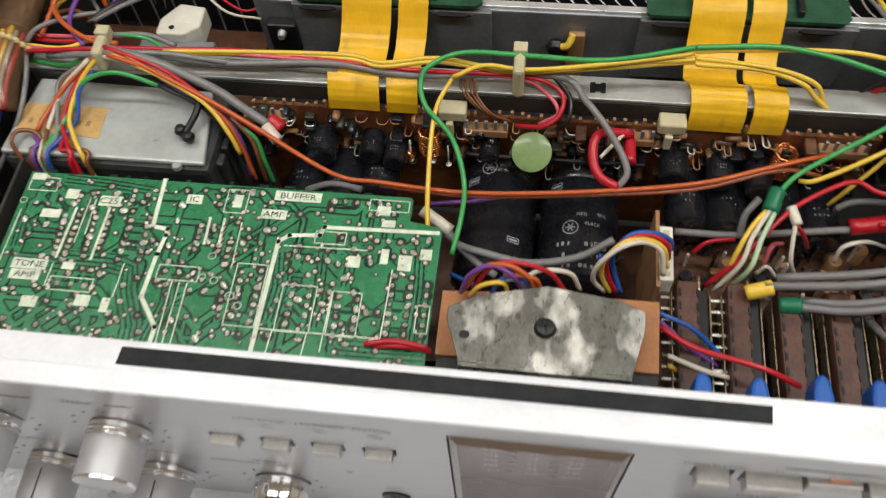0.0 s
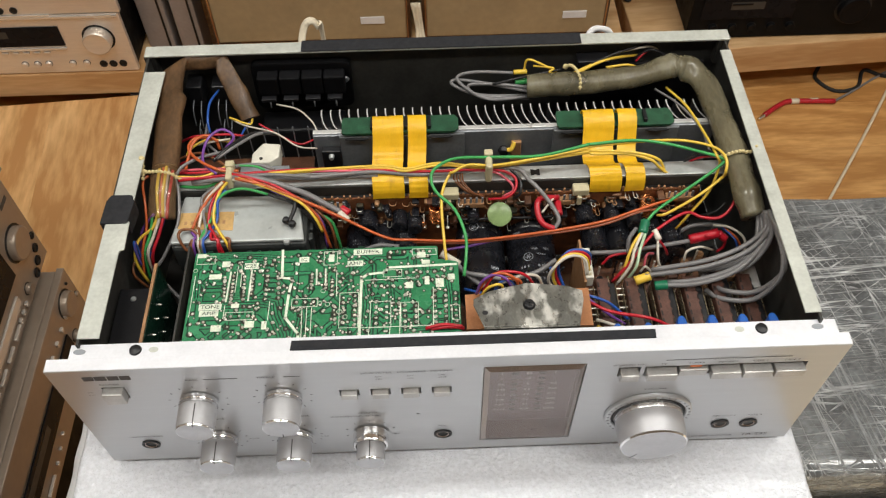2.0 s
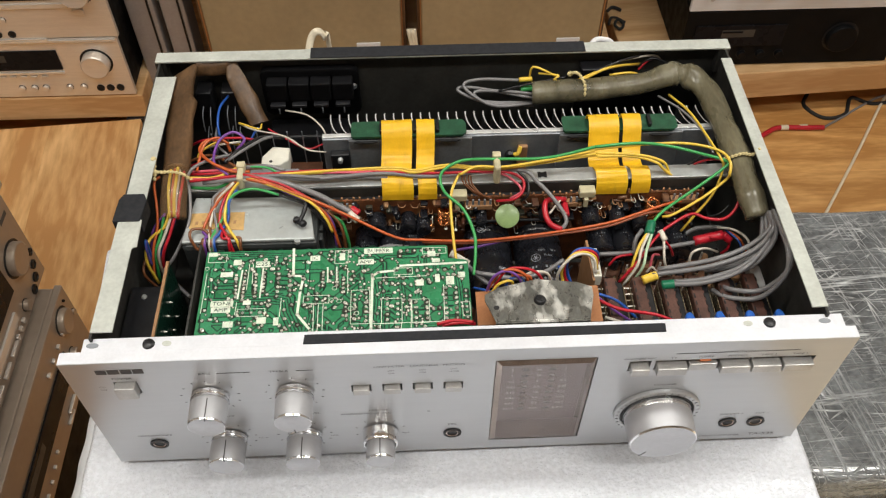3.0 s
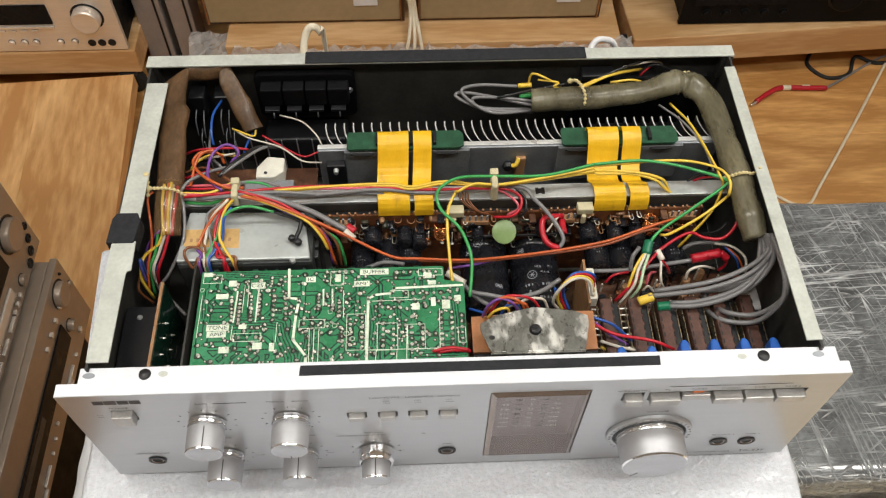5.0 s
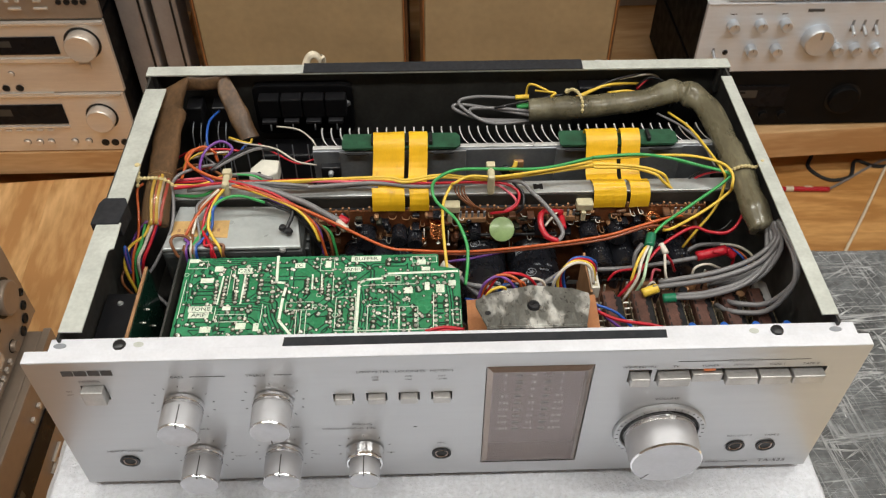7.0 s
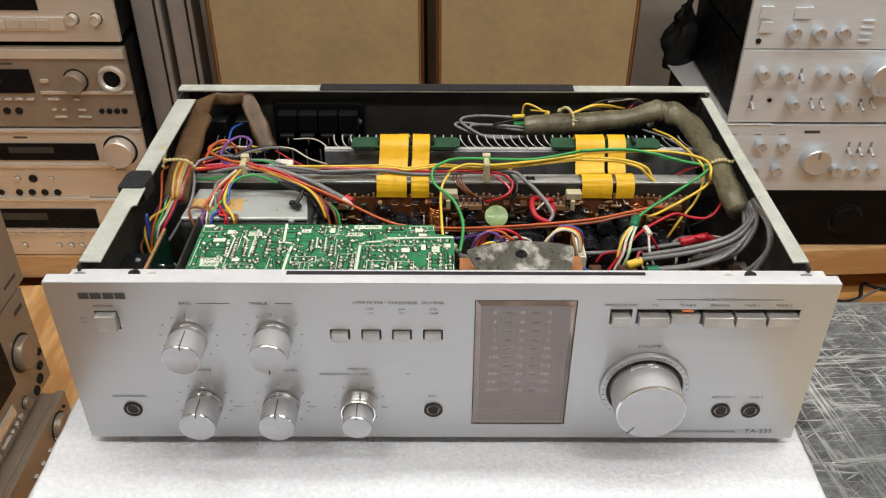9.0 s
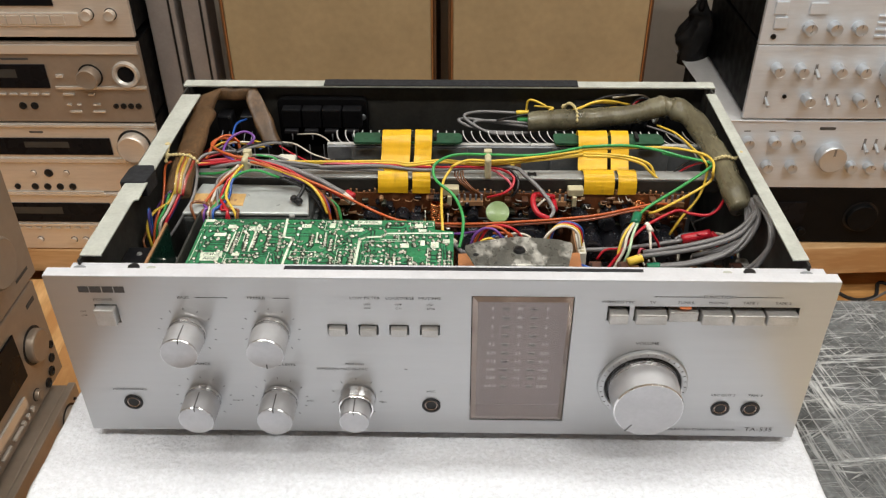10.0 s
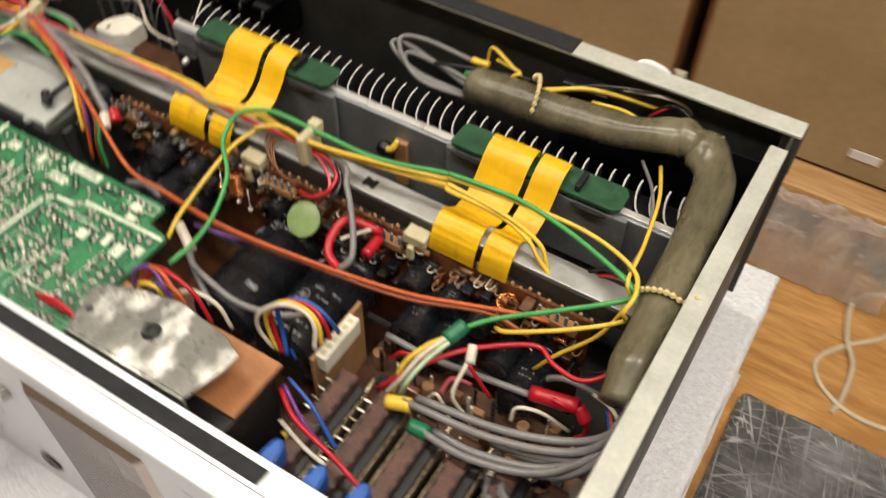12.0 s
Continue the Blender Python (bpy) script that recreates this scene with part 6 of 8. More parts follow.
for cx in (0.0245, 0.0585):
    c = capacitor(cx, 0.052, 0.0162, 0.078, 0.1325, cx > 0.04, True)
    for s, dx, y, size in (("NEG", 0.0, 0.1065, 0.0021), ("BLACK", 0.0045, 0.1025, 0.0021), ("85\u00b0C", 0.0085, 0.1075, 0.002)) if cx > 0.04 else ():
        wrap(lettering(s, (cx + dx, y, 0.0001), size, M_CAPTEXT, c, (0, 0, 0)).data, cx, 0.052, 0.0162)
    for ry in ((0.1265,) if cx < 0.04 else (0.1005,)):
        ring = lathe([(0.0032, 0.0001), (0.0028, 0.00012)], 24, (cx - 0.0042, ry, 0))
        for q in (0, 60, 120):
            own = box(-0.0019, 0.0019, -0.00025, 0.00025, 0.0001, 0.00013)
            bmesh.ops.transform(own, matrix=Matrix.Translation((cx - 0.0042, ry, 0)) @ Matrix.Rotation(radians(q), 4, "Z"), verts=own.verts)
            ring = merge(ring, own)
        wrap(part("print_ring", ring, M_CAPTEXT, c, "round printed mark").data, cx, 0.052, 0.0162)
    for bx, by, bw, bh in ((0.008, 0.0935, 0.0026, 0.0013), (-0.011, 0.121, 0.0026, 0.0016)):
        frame_bm = bmesh.new()
        for x0, x1, y0, y1 in ((-bw, bw, bh - 0.0003, bh), (-bw, bw, -bh, -bh + 0.0003), (-bw, -bw + 0.0003, -bh + 0.0003, bh - 0.0003), (bw - 0.0003, bw, -bh + 0.0003, bh - 0.0003), (-bw * 0.7, bw * 0.7, -bh * 0.3, bh * 0.3)):
            frame_bm = box(cx + bx + x0, cx + bx + x1, by + y0, by + y1, 0.0001, 0.00013, bm=frame_bm)
        wrap(part("print_frame", frame_bm, M_CAPTEXT, c, "small printed frame").data, cx, 0.052, 0.0162)
    part("bracket", tube([(cx - 0.013, 0.133, 0.07), (cx - 0.012, 0.128, 0.074), (cx + 0.012, 0.128, 0.074), (cx + 0.013, 0.133, 0.07)], 0.001, 8), M_BLKPLASTIC, main, "black retaining wire")
for cx, cz, r, y0 in ((-0.0495, 0.073, 0.0065, 0.122), (-0.04, 0.06, 0.0085, 0.106), (-0.0285, 0.074, 0.005, 0.123), (-0.0185, 0.073, 0.0048, 0.121), (-0.0255, 0.061, 0.0078, 0.112), (-0.057, 0.058, 0.008, 0.108), (0.0935, 0.074, 0.006, 0.121), (0.1115, 0.074, 0.0055, 0.121),
                      (0.1005, 0.06, 0.0085, 0.108), (0.1165, 0.06, 0.0085, 0.107), (0.1265, 0.073, 0.0055, 0.119), (0.1525, 0.058, 0.0085, 0.106), (0.1395, 0.062, 0.006, 0.114), (0.034 - 0.014, 0.076, 0.004, 0.125), (0.062, 0.078, 0.004, 0.126)):
    capacitor(cx, cz, r, y0, 0.1353)
# diodes and drops beside the coils
for dx, dz in ((-0.0125, 0.068), (0.003, 0.066), (-0.0035, 0.0675)):
    d = part("diode", tube([(dx, 0.128, dz), (dx, 0.1285, dz + 0.012)], 0.0004, 6, 2), M_SOLDER, main, "upright bare lead")
    part("bead", lathe([(0, -0.0013), (0.0013, 0), (0, 0.0013)], 10, (dx, 0.128, dz)), M_SOLDER, d)
part("disc_capacitor", lathe([(0, 0.0016), (0.006, 0.0014), (0.0079, 0.0007), (0.0081, 0), (0.0079, -0.0007), (0.006, -0.0014), (0, -0.0016)], 32, (0, 0, 0)), M_FILM, main, "round pale green film capacitor").matrix_basis = pose(0.037, 0.1262, 0.0805, 38, 0, 0)
part("drop_capacitor", lathe([(0, 0.0035), (0.0025, 0.0025), (0.0035, 0), (0.002, -0.0035), (0, -0.004)], 16, (-0.0145, 0.129, 0.07)), M_COPPER, main, "brown drop capacitor")
for cx in (-0.0045, 0.1345):
    pts = [(cx + 0.0042 * math.cos(a * 0.7), 0.1305 - 0.0042 * math.sin(a * 0.7), 0.072 + a * 0.00017) for a in range(80)]
    part("choke_coil", tube(pts, 0.0007, 6, 1), M_COPPER, main, "wound copper choke coil")

# meter lamp screen with its tan board
shield = part("meter_screen", prism([(0.0145, 0.0405), (0.0235, 0.0455), (0.0455, 0.0505), (0.0685, 0.0475), (0.0765, 0.044), (0.0765, 0.038), (0.0725, 0.022), (0.0195, 0.022), (0.0143, 0.0365)], 0.1112, 0.1124, 0.0003), M_SHIELD, amp, "dark grey tin screen, blotched white")
part("skirt", box(0.0195, 0.0725, 0.0208, 0.022, 0.085, 0.112), M_SHIELD, shield)
s = part("screw", lathe([(0, 0.002), (0.0012, 0.0018), (0.0028, 0.0016), (0.0034, 0.0006), (0.0036, 0)], 20, (0.0455, 0.0355, 0.1124)), M_BLKPLASTIC, shield, "black cross-head screw")
for t in (0, 90):
    own = box(-0.0018, 0.0018, -0.0004, 0.0004, 0.1143, 0.1146)
    bmesh.ops.transform(own, matrix=Matrix.Translation((0.0455, 0.0355, 0)) @ Matrix.Rotation(radians(t + 20), 4, "Z"), verts=own.verts)
    part("cross_slot", own, M_DARK, s)
part("hole", prism([(0.0205 + 0.0017 * math.cos(a * 0.52), 0.0312 + 0.0014 * math.sin(a * 0.52)) for a in range(12)], 0.11245, 0.1126), M_DARK, shield)
part("meter_board", prism([(0.0105, 0.03), (0.0105, 0.0535), (0.046, 0.0555), (0.0835, 0.0555), (0.083, 0.03)], 0.0955, 0.0972), M_TANBRD, amp, "tan meter board under the screen")
bm = box(0.011, 0.083, 0.0195, 0.05, 0.02, 0.0953)
part("meter_housing", bm, M_BLKPLASTIC, amp, "black meter housing")

# input board, its upright daughter board and the row of push switches
part("input_board", box(0.0865, 0.2, 0.019, 0.1115, 0.044, 0.0456), M_BRDDK, amp, "brown input selector board")
part("upright_board", box(0.0845, 0.086, 0.068, 0.1, 0.035, 0.085), M_BRDEDGE, amp, "upright brown sub-board")
wc = part("white_connector", box(0.0855, 0.0905, 0.07, 0.0925, 0.077, 0.0865, 0.0006), M_WHITECONN, amp, "white multi-pin connector")
for k in range(6):
    part("pin_slot", box(0.0868, 0.0892, 0.0715 + k * 0.0034, 0.0735 + k * 0.0034, 0.0865, 0.0867), M_NYLON, wc)
for sx in (0.0985, 0.1165, 0.1343, 0.152, 0.1697, 0.187):
    w = part("push_switch", box(sx - 0.0052, sx + 0.0028, 0.026, 0.076, 0.046, 0.0765, 0.0008), M_SWITCH, amp, "long brown push switch")
    part("slider", box(sx + 0.0028, sx + 0.0066, 0.024, 0.074, 0.048, 0.0735, 0.0006), M_BLKPLASTIC, w, "black slider bar")
    for k in range(8):
        for dx in (-0.0045, 0.0018):
            part("contact", box(sx + dx, sx + dx + 0.0008, 0.031 + k * 0.0055, 0.034 + k * 0.0055, 0.0765, 0.077), M_DARK, w)
    part("return_spring", box(sx - 0.0045, sx + 0.004, 0.0265, 0.0285, 0.076, 0.0775, 0.0003), M_SOLDER, w, "bright spring clip")
    for rx in (sx - 0.0064, sx + 0.0074):
        part("frame_rail", box(rx - 0.0003, rx + 0.0003, 0.027, 0.073, 0.066, 0.0725, 0.0001), M_BRASS, w, "bright metal frame rail")
    part("rod", tube([(sx + 0.0047, 0.074, 0.066), (sx + 0.0047, 0.08, 0.067), (sx + 0.0047, 0.0835, 0.067)], 0.0009, 8, 2), M_BRASS, w, "bright slider rod")
    part("blue_tab", prism([(sx - 0.003, 0.0222), (sx + 0.003, 0.0222), (sx + 0.0033, 0.0275), (sx + 0.0026, 0.0325), (sx + 0.0012, 0.035), (sx - 0.0012, 0.035), (sx - 0.0026, 0.0325), (sx - 0.0033, 0.0275)], 0.08 if sx < 0.13 else 0.086, 0.0905 if sx < 0.13 else 0.0968, 0.0013), M_BLUECAP, w, "blue plastic coupling tab")
for k in range(9):
    for cx in (0.0885, 0.1062):
        part("contact_spring", box(cx, cx + 0.0052, 0.034 + k * 0.0046, 0.0349 + k * 0.0046, 0.0705, 0.0712, 0.0001), M_SOLDER if k % 3 else M_BRASS, amp, "bright contact spring")
rng = random.Random(77)
for i in range(70):
    x, y = rng.uniform(0.09, 0.194), rng.uniform(0.079, 0.109)
    k = i % 4
    if k == 0:
        part("film_block", box(x - 0.003, x + 0.003, y - 0.0015, y + 0.0015, 0.0456, 0.054, 0.0006), rng.choice((M_BRDDK, M_BRD, M_BRDEDGE)), amp, "small brown block capacitor")
    elif k == 1:
        part("small_capacitor", lathe([(0.0028, 0), (0.0028, 0.008), (0.0025, 0.0086), (0, 0.0086)], 16, (x, y, 0.0456)), rng.choice((M_CAP, M_CAP, M_BRDEDGE)), amp, "small upright capacitor")
    else:
        part("terminal_pin", box(x - 0.0006, x + 0.0006, y - 0.0006, y + 0.0006, 0.0456, 0.0456 + rng.uniform(0.008, 0.018), 0.0002), rng.choice((M_SOLDER, M_CAP, M_CAP)), amp, "upright wrap pin")
part("loose_tag", box(0.155, 0.163, 0.07, 0.078, 0.055, 0.0565, 0.0003), M_WHITECONN, amp, "loose cream tag")
part("clear_bag", box(0.188, 0.196, 0.066, 0.084, 0.05, 0.075, 0.002), M_CLEAR, amp, "scrap of clear film by the side")

# rear: socket block, voltage switches, selector
outline = []
for cx, cz, a0 in ((-0.0675, 0.102, 0), (-0.128, 0.102, 90), (-0.128, 0.07, 180), (-0.0675, 0.07, 270)):
    outline += [(cx + 0.0055 * math.cos(radians(a0 + 22.5 * k)), cz + 0.0055 * math.sin(radians(a0 + 22.5 * k))) for k in range(5)]
bm = prism(outline, 0, 0.006, 0.0012)
bmesh.ops.transform(bm, matrix=Matrix.Translation((0, 0.2534, 0)) @ Matrix.Rotation(radians(90), 4, "X"), verts=bm.verts)
blk = part("socket_block", bm, M_MATT, amp, "long black socket block")
for i in range(4):
    part("socket_cell", box(-0.1285 + i * 0.0158, -0.1137 + i * 0.0158, 0.2375, 0.2473, 0.0865, 0.1022, 0.001), M_MATT, blk, "black square cell")
    part("contact_bar", box(-0.127 + i * 0.0158, -0.1165 + i * 0.0158, 0.2335, 0.2395, 0.0838, 0.0862, 0.0003), M_BLKPLASTIC, blk, "black ledge")
    part("lug", tube([(-0.121 + i * 0.0158, 0.2345, 0.0838), (-0.121 + i * 0.0158, 0.2335, 0.0785)], 0.0006, 6, 2), M_HEAT, blk)
part("rivet", lathe([(0, 0.002), (0.002, 0.0016), (0.0028, 0)], 14, (-0.0665, 0.2474, 0.0915), "y-"), M_HEAT, blk)
for cx in (-0.1745, -0.1565):
    b = part("voltage_switch", box(cx - 0.0055, cx + 0.0055, 0.238, 0.2534, 0.078, 0.096, 0.001), M_BLKPLASTIC, amp, "black voltage switch")
    for dz in (0, 0.02):
        part("lug", tube([(cx - 0.002, 0.238, 0.084 - dz), (cx - 0.0025, 0.231, 0.08 - dz), (cx - 0.002, 0.226, 0.07 - dz)], 0.00045, 6, 3), M_HEAT, b, "bright soldered lug")
        part("lug", tube([(cx + 0.003, 0.238, 0.083 - dz), (cx + 0.003, 0.23, 0.078 - dz), (cx + 0.003, 0.225, 0.068 - dz)], 0.00045, 6, 3), M_HEAT, b, "bright soldered lug")
part("terminal_housing", box(-0.132, -0.07, 0.232, 0.2534, 0.012, 0.056, 0.002), M_BLKPLASTIC, amp, "black terminal housing")
part("fuse_board", box(-0.17, -0.09, 0.152, 0.2, 0.06, 0.0616), M_BRDDK, amp, "tan fuse board")
sel = part("speaker_selector", prism([(-0.127, 0.1675), (-0.1145, 0.1675), (-0.1085, 0.1725), (-0.1085, 0.184), (-0.1205, 0.1855), (-0.127, 0.176)], 0.082, 0.0925, 0.001), M_WHITECONN, amp, "white ceramic speaker selector")
part("hole", prism([(-0.1205 + 0.0012 * math.cos(a * 0.52), 0.171 + 0.0012 * math.sin(a * 0.52)) for a in range(12)], 0.0926, 0.0928), M_DARK, sel)
part("selector_body", box(-0.135, -0.102, 0.155, 0.169, 0.06, 0.0875, 0.0008), M_HEAT, sel, "grey selector body")
for i in range(9):
    part("wrap_pin", box(-0.165 + i * 0.0105, -0.1642 + i * 0.0105, 0.2, 0.2008, 0.06, 0.092, 0.0002), M_HEAT, amp, "bright wrap pin")
for i in range(8):
    part("phono_lug", tube([(0.128 + i * 0.006, 0.253, 0.088 - 0.004 * (i % 2)), (0.128 + i * 0.006, 0.244, 0.09 - 0.004 * (i % 2)), (0.129 + i * 0.006, 0.241, 0.097)], 0.0013, 8, 3), M_BLKPLASTIC if i % 2 else M_SOLDER, amp, "soldered phono lug")
part("phono_board", box(0.1, 0.195, 0.2505, 0.2534, 0.03, 0.095, 0.0006), M_BLKPLASTIC, amp, "black phono socket board")
part("rear_cap", box(0.1005, 0.1235, 0.243, 0.2534, 0.1, 0.1045, 0.0006), M_BLKPLASTIC, amp, "black rear bracket")
part("pin_header", box(0.108, 0.19, 0.212, 0.225, 0.05, 0.075, 0.001), M_BLKPLASTIC, amp, "dark parts under the sleeving")

# sleeves, boots, connectors
def sleeve(pts, r, folds, mat, label, flat=0.62, seg=18):
    """Soft vinyl tube, flattened, pinched where it folds and creased beside the folds."""
    def wid(t):
        v = r * (1 + 0.05 * math.sin(17 * t) + 0.03 * math.sin(41 * t + 1))
        for f, d, s in folds:
            v *= 1 + s * max(0, 1 - abs(t - f) / d)
        return v
    bm = tube(pts, r, seg, 10, radii=wid, squash=flat)
    for v in bm.verts:
        v.co += Vector((noise.noise(v.co * 70), noise.noise(v.co * 70 + Vector((9, 0, 0))), noise.noise(v.co * 70 + Vector((0, 9, 0))))) * 0.0011
    return part("vinyl_sleeve", bm, mat, amp, label)


def folded(rows, mat, label):
    """A flattened soft tube: each row is its middle, half-width vector and half-thickness vector."""
    bm = bmesh.new()
    rings = []
    rows = [tuple(Vector(v) for v in r) for r in rows]
    for (c, w, h), (c2, w2, h2) in zip(rows, rows[1:] + rows[-1:]):
        for s in range(6 if (c2 - c).length > 0.006 else 1):
            t = s / 6
            m, wv, hv = c.lerp(c2, t), w.lerp(w2, t), h.lerp(h2, t)
            ring = []
            for k in range(16):
                a = 2 * math.pi * k / 16
                p = m + wv * math.copysign(abs(math.cos(a)) ** 0.8, math.cos(a)) + hv * math.sin(a)
                ring.append(bm.verts.new(p + Vector((noise.noise(p * 90), noise.noise(p * 80 + Vector((5, 0, 0))), noise.noise(p * 85 + Vector((0, 5, 0))))) * 0.0008))
            rings.append(ring)
    for a, b in zip(rings, rings[1:]):
        for k in range(16):
            bm.faces.new((a[k], a[(k + 1) % 16], b[(k + 1) % 16], b[k]))
    bm.faces.new(rings[0][::-1])
    bm.faces.new(rings[-1])
    bmesh.ops.recalc_face_normals(bm, faces=bm.faces[:])
    return part("vinyl_sleeve", smooth(bm, 40), mat, amp, label)


folded([((-0.1772, 0.15, 0.1078), (0.0088, 0, 0), (0, 0, 0.0055)), ((-0.178, 0.165, 0.1085), (0.009, 0.001, 0), (0, 0, 0.005)), ((-0.1805, 0.19, 0.1098), (0.0092, 0.001, 0.001), (0, 0, 0.0045)), ((-0.181, 0.212, 0.1105), (0.0095, -0.001, 0.001), (0, 0, 0.0048)),
        ((-0.1835, 0.218, 0.111), (0.0085, 0, 0.0), (0, 0, 0.0045)), ((-0.1835, 0.236, 0.112), (0.0078, -0.001, 0.001), (0, 0, 0.004)), ((-0.18, 0.2465, 0.1135), (0.0055, 0.0028, 0.001), (0, 0, 0.0022)), ((-0.1768, 0.2465, 0.1118), (0.001, 0.0012, 0.0052), (0, 0.0022, 0)),
        ((-0.165, 0.247, 0.1108), (0, 0.001, 0.005), (0, 0.0028, 0)), ((-0.1545, 0.2475, 0.1118), (0, 0.001, 0.0052), (0, 0.0022, 0)), ((-0.1515, 0.247, 0.1135), (0.004, 0.002, 0.001), (0, 0, 0.002)), ((-0.1485, 0.24, 0.109), (0.0058, 0.002, 0), (0, 0, 0.0016)), ((-0.142, 0.23, 0.098), (0.0068, 0.003, 0), (0, -0.0012, 0.0016)), ((-0.134, 0.218, 0.084), (0.0064, 0.003, 0), (0, -0.0016, 0.0024))],
       M_SLEEVE, "brown see-through vinyl sleeve, folded flat")
part("sleeve_end", tube([(-0.1765, 0.1175, 0.0985), (-0.1765, 0.128, 0.104), (-0.1766, 0.14, 0.1074), (-0.1772, 0.151, 0.1079)], 0.0085, 18, 6, squash=0.75), M_SLEEVEEND, amp, "clear end of the brown vinyl sleeve")
sleeve([(0.0625, 0.2265, 0.099), (0.08, 0.225, 0.1005), (0.11, 0.2245, 0.103), (0.14, 0.226, 0.1055), (0.16, 0.229, 0.1095), (0.1665, 0.2295, 0.1105), (0.176, 0.226, 0.1095), (0.1835, 0.213, 0.1085), (0.187, 0.19, 0.1075), (0.189, 0.165, 0.1065), (0.19, 0.14, 0.1055), (0.1905, 0.12, 0.104), (0.1925, 0.102, 0.1)], 0.0088,
       [(0.38, 0.04, 0.1), (0.44, 0.035, -0.22), (0.5, 0.05, 0.08)], M_SLEEVE2, "olive see-through vinyl sleeve", 0.85)


def wire(colour, r, *pts):
    return part("wire", tube(pts, r * 0.86, 8, 5), PVC[colour], amp, colour + " insulated wire")


def boot(colour, a, b, r):
    return part("boot", tube([a, [(p + q) / 2 for p, q in zip(a, b)], b], r, 10, 3), PVC[colour] if colour in PVC else M_WHITECONN, amp, colour + " plastic sleeve boot")


boot("red", (-0.0645, 0.1208, 0.0985), (-0.0595, 0.1178, 0.0972), 0.0026)
boot("white", (-0.0655, 0.1168, 0.099), (-0.06, 0.1118, 0.0972), 0.0024)
boot("teal", (0.1277, 0.1085, 0.0907), (0.1247, 0.1, 0.0893), 0.0031)
boot("yellow", (0.126, 0.0733, 0.0812), (0.117, 0.0712, 0.079), 0.0029)
boot("teal", (0.1365, 0.0685, 0.0778), (0.129, 0.0685, 0.0768), 0.003)
boot("red", (0.159, 0.106, 0.073), (0.1775, 0.108, 0.0765), 0.0032)
boot("red", (0.1775, 0.108, 0.0765), (0.1825, 0.1055, 0.073), 0.0026)
boot("white", (0.1335, 0.105, 0.086), (0.136, 0.0985, 0.084), 0.002)
boot("yellow", (0.0545, 0.2395, 0.1), (0.064, 0.2395, 0.1005), 0.0018)
boot("green", (0.055, 0.2325, 0.097), (0.0645, 0.233, 0.0975), 0.0022)
boot("white", (-0.0025, 0.0925, 0.0855), (0.009, 0.0865, 0.0815), 0.0024)
boot("red", (0.0745, 0.1295, 0.0875), (0.0745, 0.119, 0.0875), 0.0024)
for cx, cy, z0, z1, tilt in ((-0.134, 0.1405, 0.105, 0.1155, 0), (0.03, 0.1435, 0.0995, 0.115, 0)):
    own = box(cx - 0.0022, cx + 0.0022, cy - 0.0065, cy + 0.0065, z0, z1, 0.0016)
    t = part("cable_tie", own, M_NYLON, amp, "natural nylon cable tie")
    part("head", box(cx - 0.0027, cx + 0.0027, cy + 0.003, cy + 0.0078, z1 - 0.004, z1 + 0.0012, 0.0006), M_NYLON, t)


def lacing(*pts):
    """Knotted twine: a line of small beads."""
    line = glide(pts, 8)
    bm = tube(pts, 0.0006, 6, 4)
    last = None
    for c in line:
        if last is None or (c - last).length > 0.0022:
            bm = lathe([(0, -0.0012), (0.0008, -0.001), (0.0013, 0), (0.0008, 0.001), (0, 0.0012)], 8, c, bm=bm)
            last = c
    bm = lathe([(0, -0.002), (0.0015, -0.0014), (0.0021, 0), (0.0015, 0.0014), (0, 0.002)], 10, line[0], bm=bm)
    return part("lacing_twine", bm, M_TWINE, amp, "knotted pale lacing twine")


lacing((-0.1885, 0.1435, 0.1135), (-0.184, 0.1425, 0.1145), (-0.1775, 0.142, 0.115), (-0.171, 0.1415, 0.1135), (-0.1665, 0.1412, 0.108))
lacing((-0.1895, 0.151, 0.1175), (-0.1885, 0.147, 0.116), (-0.1885, 0.1425, 0.113), (-0.189, 0.1395, 0.11))
lacing((0.179, 0.1425, 0.111), (0.184, 0.1425, 0.1145), (0.19, 0.1432, 0.1155), (0.1965, 0.144, 0.1135), (0.2, 0.1445, 0.1185))
lacing((0.0905, 0.236, 0.107), (0.0935, 0.232, 0.1115), (0.0965, 0.226, 0.1125), (0.0985, 0.2195, 0.11), (0.0985, 0.2155, 0.1035))
lacing((0.163, 0.242, 0.104), (0.17, 0.2435, 0.105), (0.178, 0.2445, 0.105))
# harness along the rail
wire("red", 0.0011, (-0.167, 0.14, 0.108), (-0.134, 0.14, 0.112), (-0.111, 0.145, 0.108), (-0.074, 0.147, 0.107), (-0.012, 0.143, 0.106), (0.031, 0.143, 0.106), (0.046, 0.14, 0.102), (0.047, 0.133, 0.098), (0.041, 0.129, 0.094), (0.03, 0.133, 0.088))
wire("pink", 0.001, (-0.168, 0.143, 0.107), (-0.134, 0.138, 0.111), (-0.111, 0.144, 0.107), (-0.069, 0.145, 0.107), (-0.012, 0.143, 0.105), (0.028, 0.143, 0.105), (0.041, 0.14, 0.1), (0.046, 0.134, 0.096), (0.039, 0.133, 0.09))
wire("grey", 0.0016, (-0.159, 0.14, 0.106), (-0.133, 0.137, 0.112), (-0.113, 0.14, 0.11), (-0.088, 0.14, 0.107), (-0.044, 0.144, 0.106), (-0.012, 0.142, 0.104), (0.043, 0.144, 0.106), (0.056, 0.134, 0.104), (0.067, 0.122, 0.098), (0.073, 0.112, 0.092), (0.07, 0.107, 0.088))
